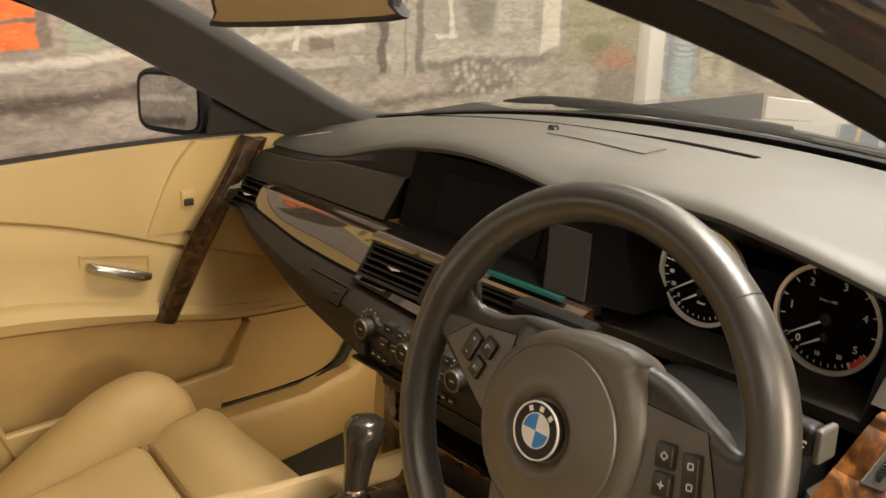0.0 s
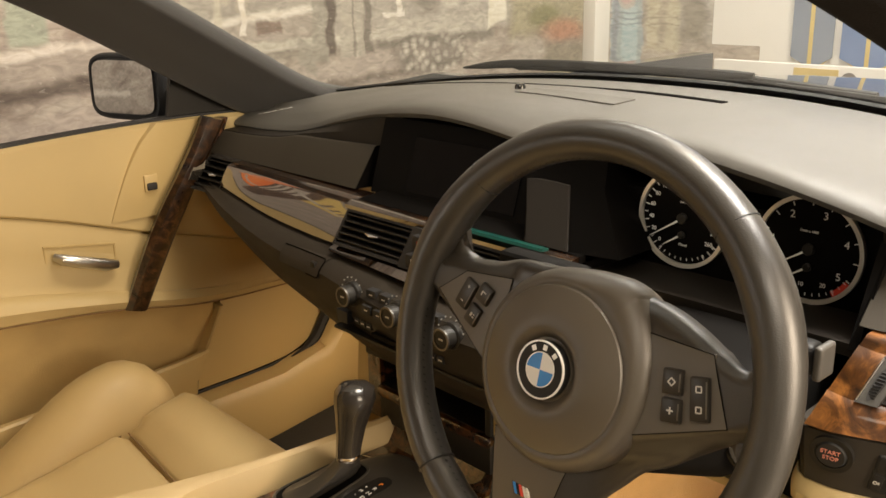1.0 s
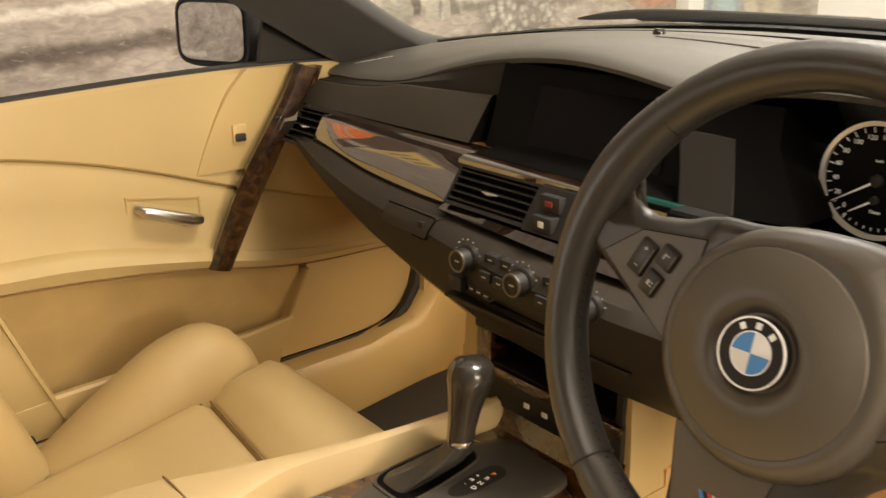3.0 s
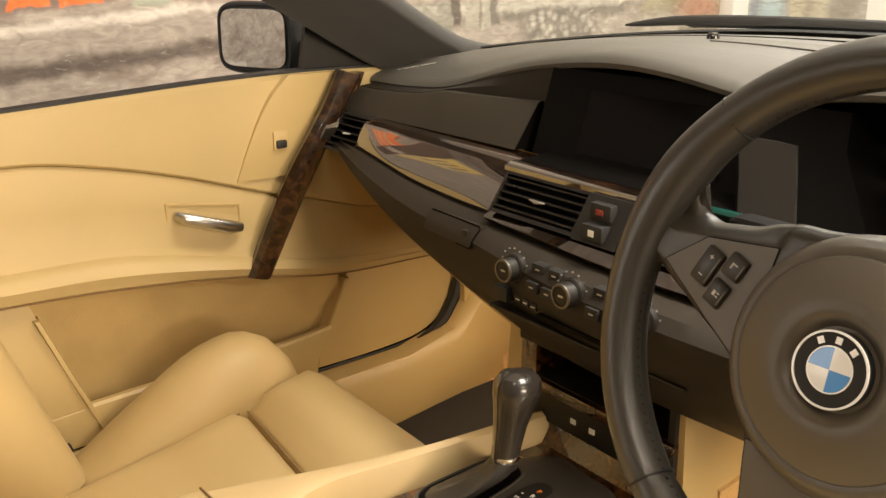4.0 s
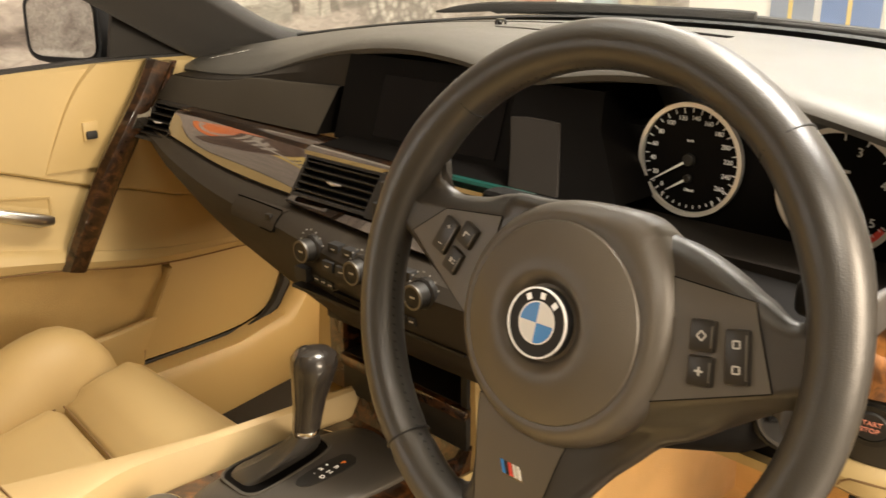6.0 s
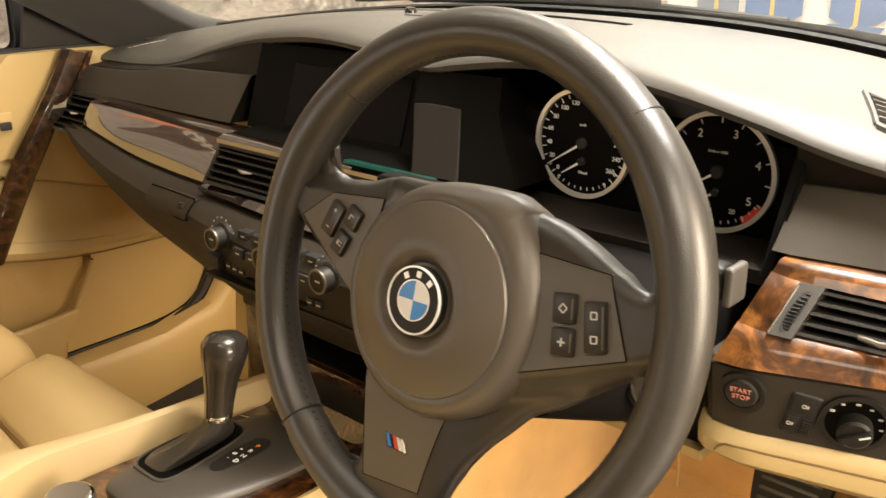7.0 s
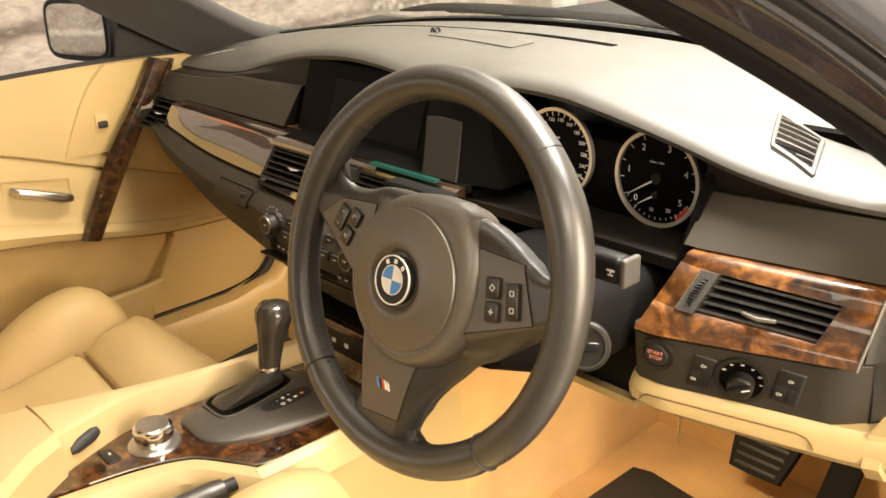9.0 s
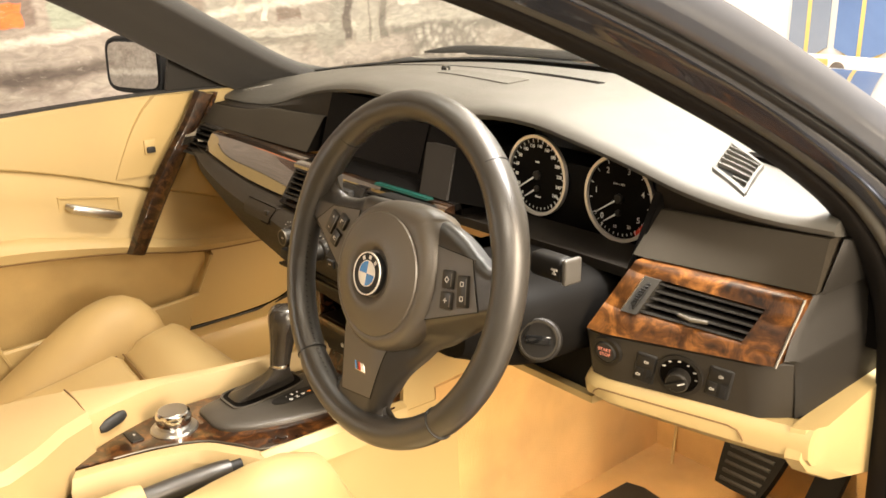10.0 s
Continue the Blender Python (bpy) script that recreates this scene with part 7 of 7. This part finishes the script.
for k in range(6):
    a = radians(150 - 32 * k)
    part("switch_symbol", box(-0.0016, 0.0013 if k % 2 else 0.0018, -0.001, 0.0005, -0.0006 if k % 2 else -0.0009, 0.0007, 0.0003, m=on_panel(0.574 + 0.0172 * math.cos(a), 0.7785 + 0.0172 * math.sin(a)) @ pose(0, -0.0005, 0)), GREY_INK, rs)
for x, w, lean in ((0.539, 0.024, 10), (0.613, 0.027, 10)):
    pb = thing_part("push_buttons", sp)
    pm = on_panel(x, 0.7785) @ Matrix.Rotation(radians(lean), 4, "Y")
    pod = part("switch_pod", box(-w / 2, w / 2, -0.0015, 0.004, -0.0205, 0.02, 0.004, 3, m=pm), RUBBER, pb)
    part("pod_button", box(-w / 2 + 0.002, w / 2 - 0.002, -0.0026, 0.002, 0.001, 0.0175, 0.0025, m=pm), BLACK, pod)
    part("pod_button", box(-w / 2 + 0.002, -0.0005, -0.0026, 0.002, -0.0175, -0.001, 0.002, m=pm), BLACK, pod)
    for gx, gz in ((0.0, 0.0095), (-0.0065, -0.009)):
        part("switch_symbol", ring_band(0.0011, 0.0018, -0.003, -0.0024, 10, m=pm @ pose(gx, 0, gz)), GREY_INK, pod)
        part("switch_symbol", box(gx + 0.0021, gx + 0.0034, -0.003, -0.0024, gz - 0.0012, gz + 0.0012, m=pm), GREY_INK, pod)
    wh = thing_part("dimmer_wheel", pb)
    for k in range(7):
        part("rib", box(0.003, 0.009, -0.0035 + 0.00012 * (k - 3) ** 2, 0.002, -0.0165 + 0.0024 * k - 0.0008, -0.0165 + 0.0024 * k + 0.0008, m=pm), RUBBER, wh)
# strip added to draw a teal reflection on the wood ledge
tagged(part("reflection_strip", loft([[(x, 0.247, 0.8915), (x, 0.249, 0.8945), (x, 0.259, 0.8935), (x, 0.259, 0.8905)] for x in steps(0.03, 0.155, 6)]), TEAL_REFLECTION), "teal strip drawn as a reflection on the wood trim", "plastic strip")

# ---- mural pieces and things along the walls ----


def painted(name, colours, scale=5.0, stretch=(1, 1, 1), rough=0.75):
    """Brushed wall paint in two or three mingled colours."""
    m = material(name, colours[0], rough)
    nt = m.node_tree
    b = nt.nodes["Principled BSDF"]
    tc = nt.nodes.new("ShaderNodeTexCoord")
    mp = nt.nodes.new("ShaderNodeMapping")
    mp.inputs["Scale"].default_value = stretch
    n = nt.nodes.new("ShaderNodeTexNoise")
    n.inputs["Scale"].default_value, n.inputs["Detail"].default_value, n.inputs["Distortion"].default_value = scale, 8, 0.7
    nt.links.new(tc.outputs["Object"], mp.inputs["Vector"])
    nt.links.new(mp.outputs[0], n.inputs["Vector"])
    r = nt.nodes.new("ShaderNodeValToRGB")
    els = r.color_ramp.elements
    els[0].position, els[0].color = 0.35, (*colours[0], 1)
    els[1].position, els[1].color = 0.66, (*colours[-1], 1)
    if len(colours) > 2:
        e = els.new(0.5)
        e.color = (*colours[1], 1)
    nt.links.new(n.outputs["Fac"], r.inputs[0])
    nt.links.new(r.outputs[0], b.inputs["Base Color"])
    return m


PALE_PAINT = painted("pale_stone_paint", ((0.42, 0.385, 0.34), (0.57, 0.535, 0.48)), 12, (1, 1, 3))
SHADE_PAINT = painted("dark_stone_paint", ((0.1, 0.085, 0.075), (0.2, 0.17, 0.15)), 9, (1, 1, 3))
BOARD_PAINT = painted("brown_board_paint", ((0.07, 0.045, 0.035), (0.13, 0.09, 0.07)), 9)
ORANGE_PAINT = painted("orange_paint", ((0.75, 0.17, 0.04), (0.85, 0.26, 0.07)), 8)
BANNER_BLUE = painted("banner_blue", ((0.1, 0.17, 0.36), (0.14, 0.23, 0.46)), 3)
BANNER_GREY = painted("banner_grey_blue", ((0.2, 0.24, 0.32), (0.26, 0.3, 0.38)), 3)
YELLOW = painted("yellow_cloth", ((0.6, 0.45, 0.14), (0.7, 0.54, 0.2)), 4)


def west(name, y0, y1, z0, z1, mat, lift=0.003, slope=0.0):
    """A painted shape on the mural wall."""
    return part(name, loft([[(-2.0 + lift, y, z0 + slope * (y - y0)), (-2.0 + lift, y, z1 + slope * (y - y0)), (-2.0, y, z1 + slope * (y - y0)), (-2.0, y, z0 + slope * (y - y0))] for y in (y0, y1)]), mat, WALL_W)


# shop signs painted higher up, which the lacquered wood mirrors
# unseen dark band added to give the wood its dark upper reflection
west("mirrored_dark_band", -3.0, 1.2, 1.88, 3.19, SHADE_PAINT, 0.004)
west("painted_board", -0.66, -0.44, 1.58, 1.88, BOARD_PAINT, 0.004)
west("painted_sign", -0.44, -0.15, 1.68, 1.84, ORANGE_PAINT, 0.005)
for k in range(3):
    west("painted_sign_bar", -0.44, -0.15, 1.705 + 0.045 * k, 1.715 + 0.045 * k, PALE_PAINT, 0.0065)
west("painted_sign_top", -0.3, -0.06, 1.845, 1.875, PALE_PAINT, 0.0065)
for k in range(4):
    west("painted_board_bar", -0.61 + 0.04 * k, -0.59 + 0.04 * k, 1.7, 1.76, PALE_PAINT, 0.006)
west("painted_beam", -0.82, -0.5, 1.7, 1.715, PALE_PAINT, 0.007, 0.1)
west("painted_label", -0.82, -0.66, 1.68, 1.86, YELLOW, 0.006)
for k in range(3):
    west("painted_label_bar", -0.8 + 0.045 * k, -0.785 + 0.045 * k, 1.72, 1.8, SHADE_PAINT, 0.0075)
part("corner_post", box(-2.0, -1.93, 2.99, 3.1, 0.0, 3.2, 0.004), WALL_WHITE, WALL_W)


def north(name, x0, x1, z0, z1, mat, lift=0.003):
    return part(name, box(x0, x1, 3.1 - lift, 3.1, z0, z1), mat, WALL_N)


north("painted_panel", -1.93, -1.385, 0.0, 3.2, YARD_MURAL, 0.002)
north("painted_ground", -1.384, -1.16, 0.0, 0.86, YARD_MURAL, 0.002)
for n, (x0, x1, mt, zb) in enumerate(((-1.02, -0.85, BANNER_GREY, 0.83), (-0.82, -0.6, BANNER_BLUE, 0.83), (-0.5, -0.3, BANNER_BLUE, 0.83), (0.3, 0.6, BANNER_GREY, 0.83))):
    xm = (x0 + x1) / 2
    fl = thing("wall_banner", "long blue cloth banner with a pointed yellow tip", "banner", group="banners on the wall")
    part("cloth", loft([[(x0, y, 3.0), (x1, y, 3.0), (x1, y, zb), (xm, y, zb - 0.05), (x0, y, zb)] for y in (3.085, 3.09)]), mt, fl)
    part("tip", loft([[(x0 + 0.02, y, zb - 0.012), (x1 - 0.02, y, zb - 0.012), (xm, y, zb - 0.075)] for y in (3.092, 3.095)]), YELLOW, fl)
    part("stripe", box(xm - 0.012, xm + 0.004, 3.082, 3.0845, zb - 0.03, 3.0), YELLOW, fl)
    part("rod", box(x0 - 0.02, x1 + 0.02, 3.08, 3.1, 3.0, 3.02, 0.004), WALL_WHITE, fl)
sg = thing("floor_sign", "white sign board with a yellow panel", "sign")
part("board", box(-1.22, -0.2, 2.85, 2.88, 0.0, 0.825, 0.005), WALL_WHITE, sg)
part("yellow_panel", box(-0.88, -0.71, 2.846, 2.85, 0.6, 0.812), YELLOW, sg)
part("notch", disc(0.03, -0.004, 0.0, 20, m=pose(-0.67, 2.85, 0.775)), SHADE_PAINT, sg)
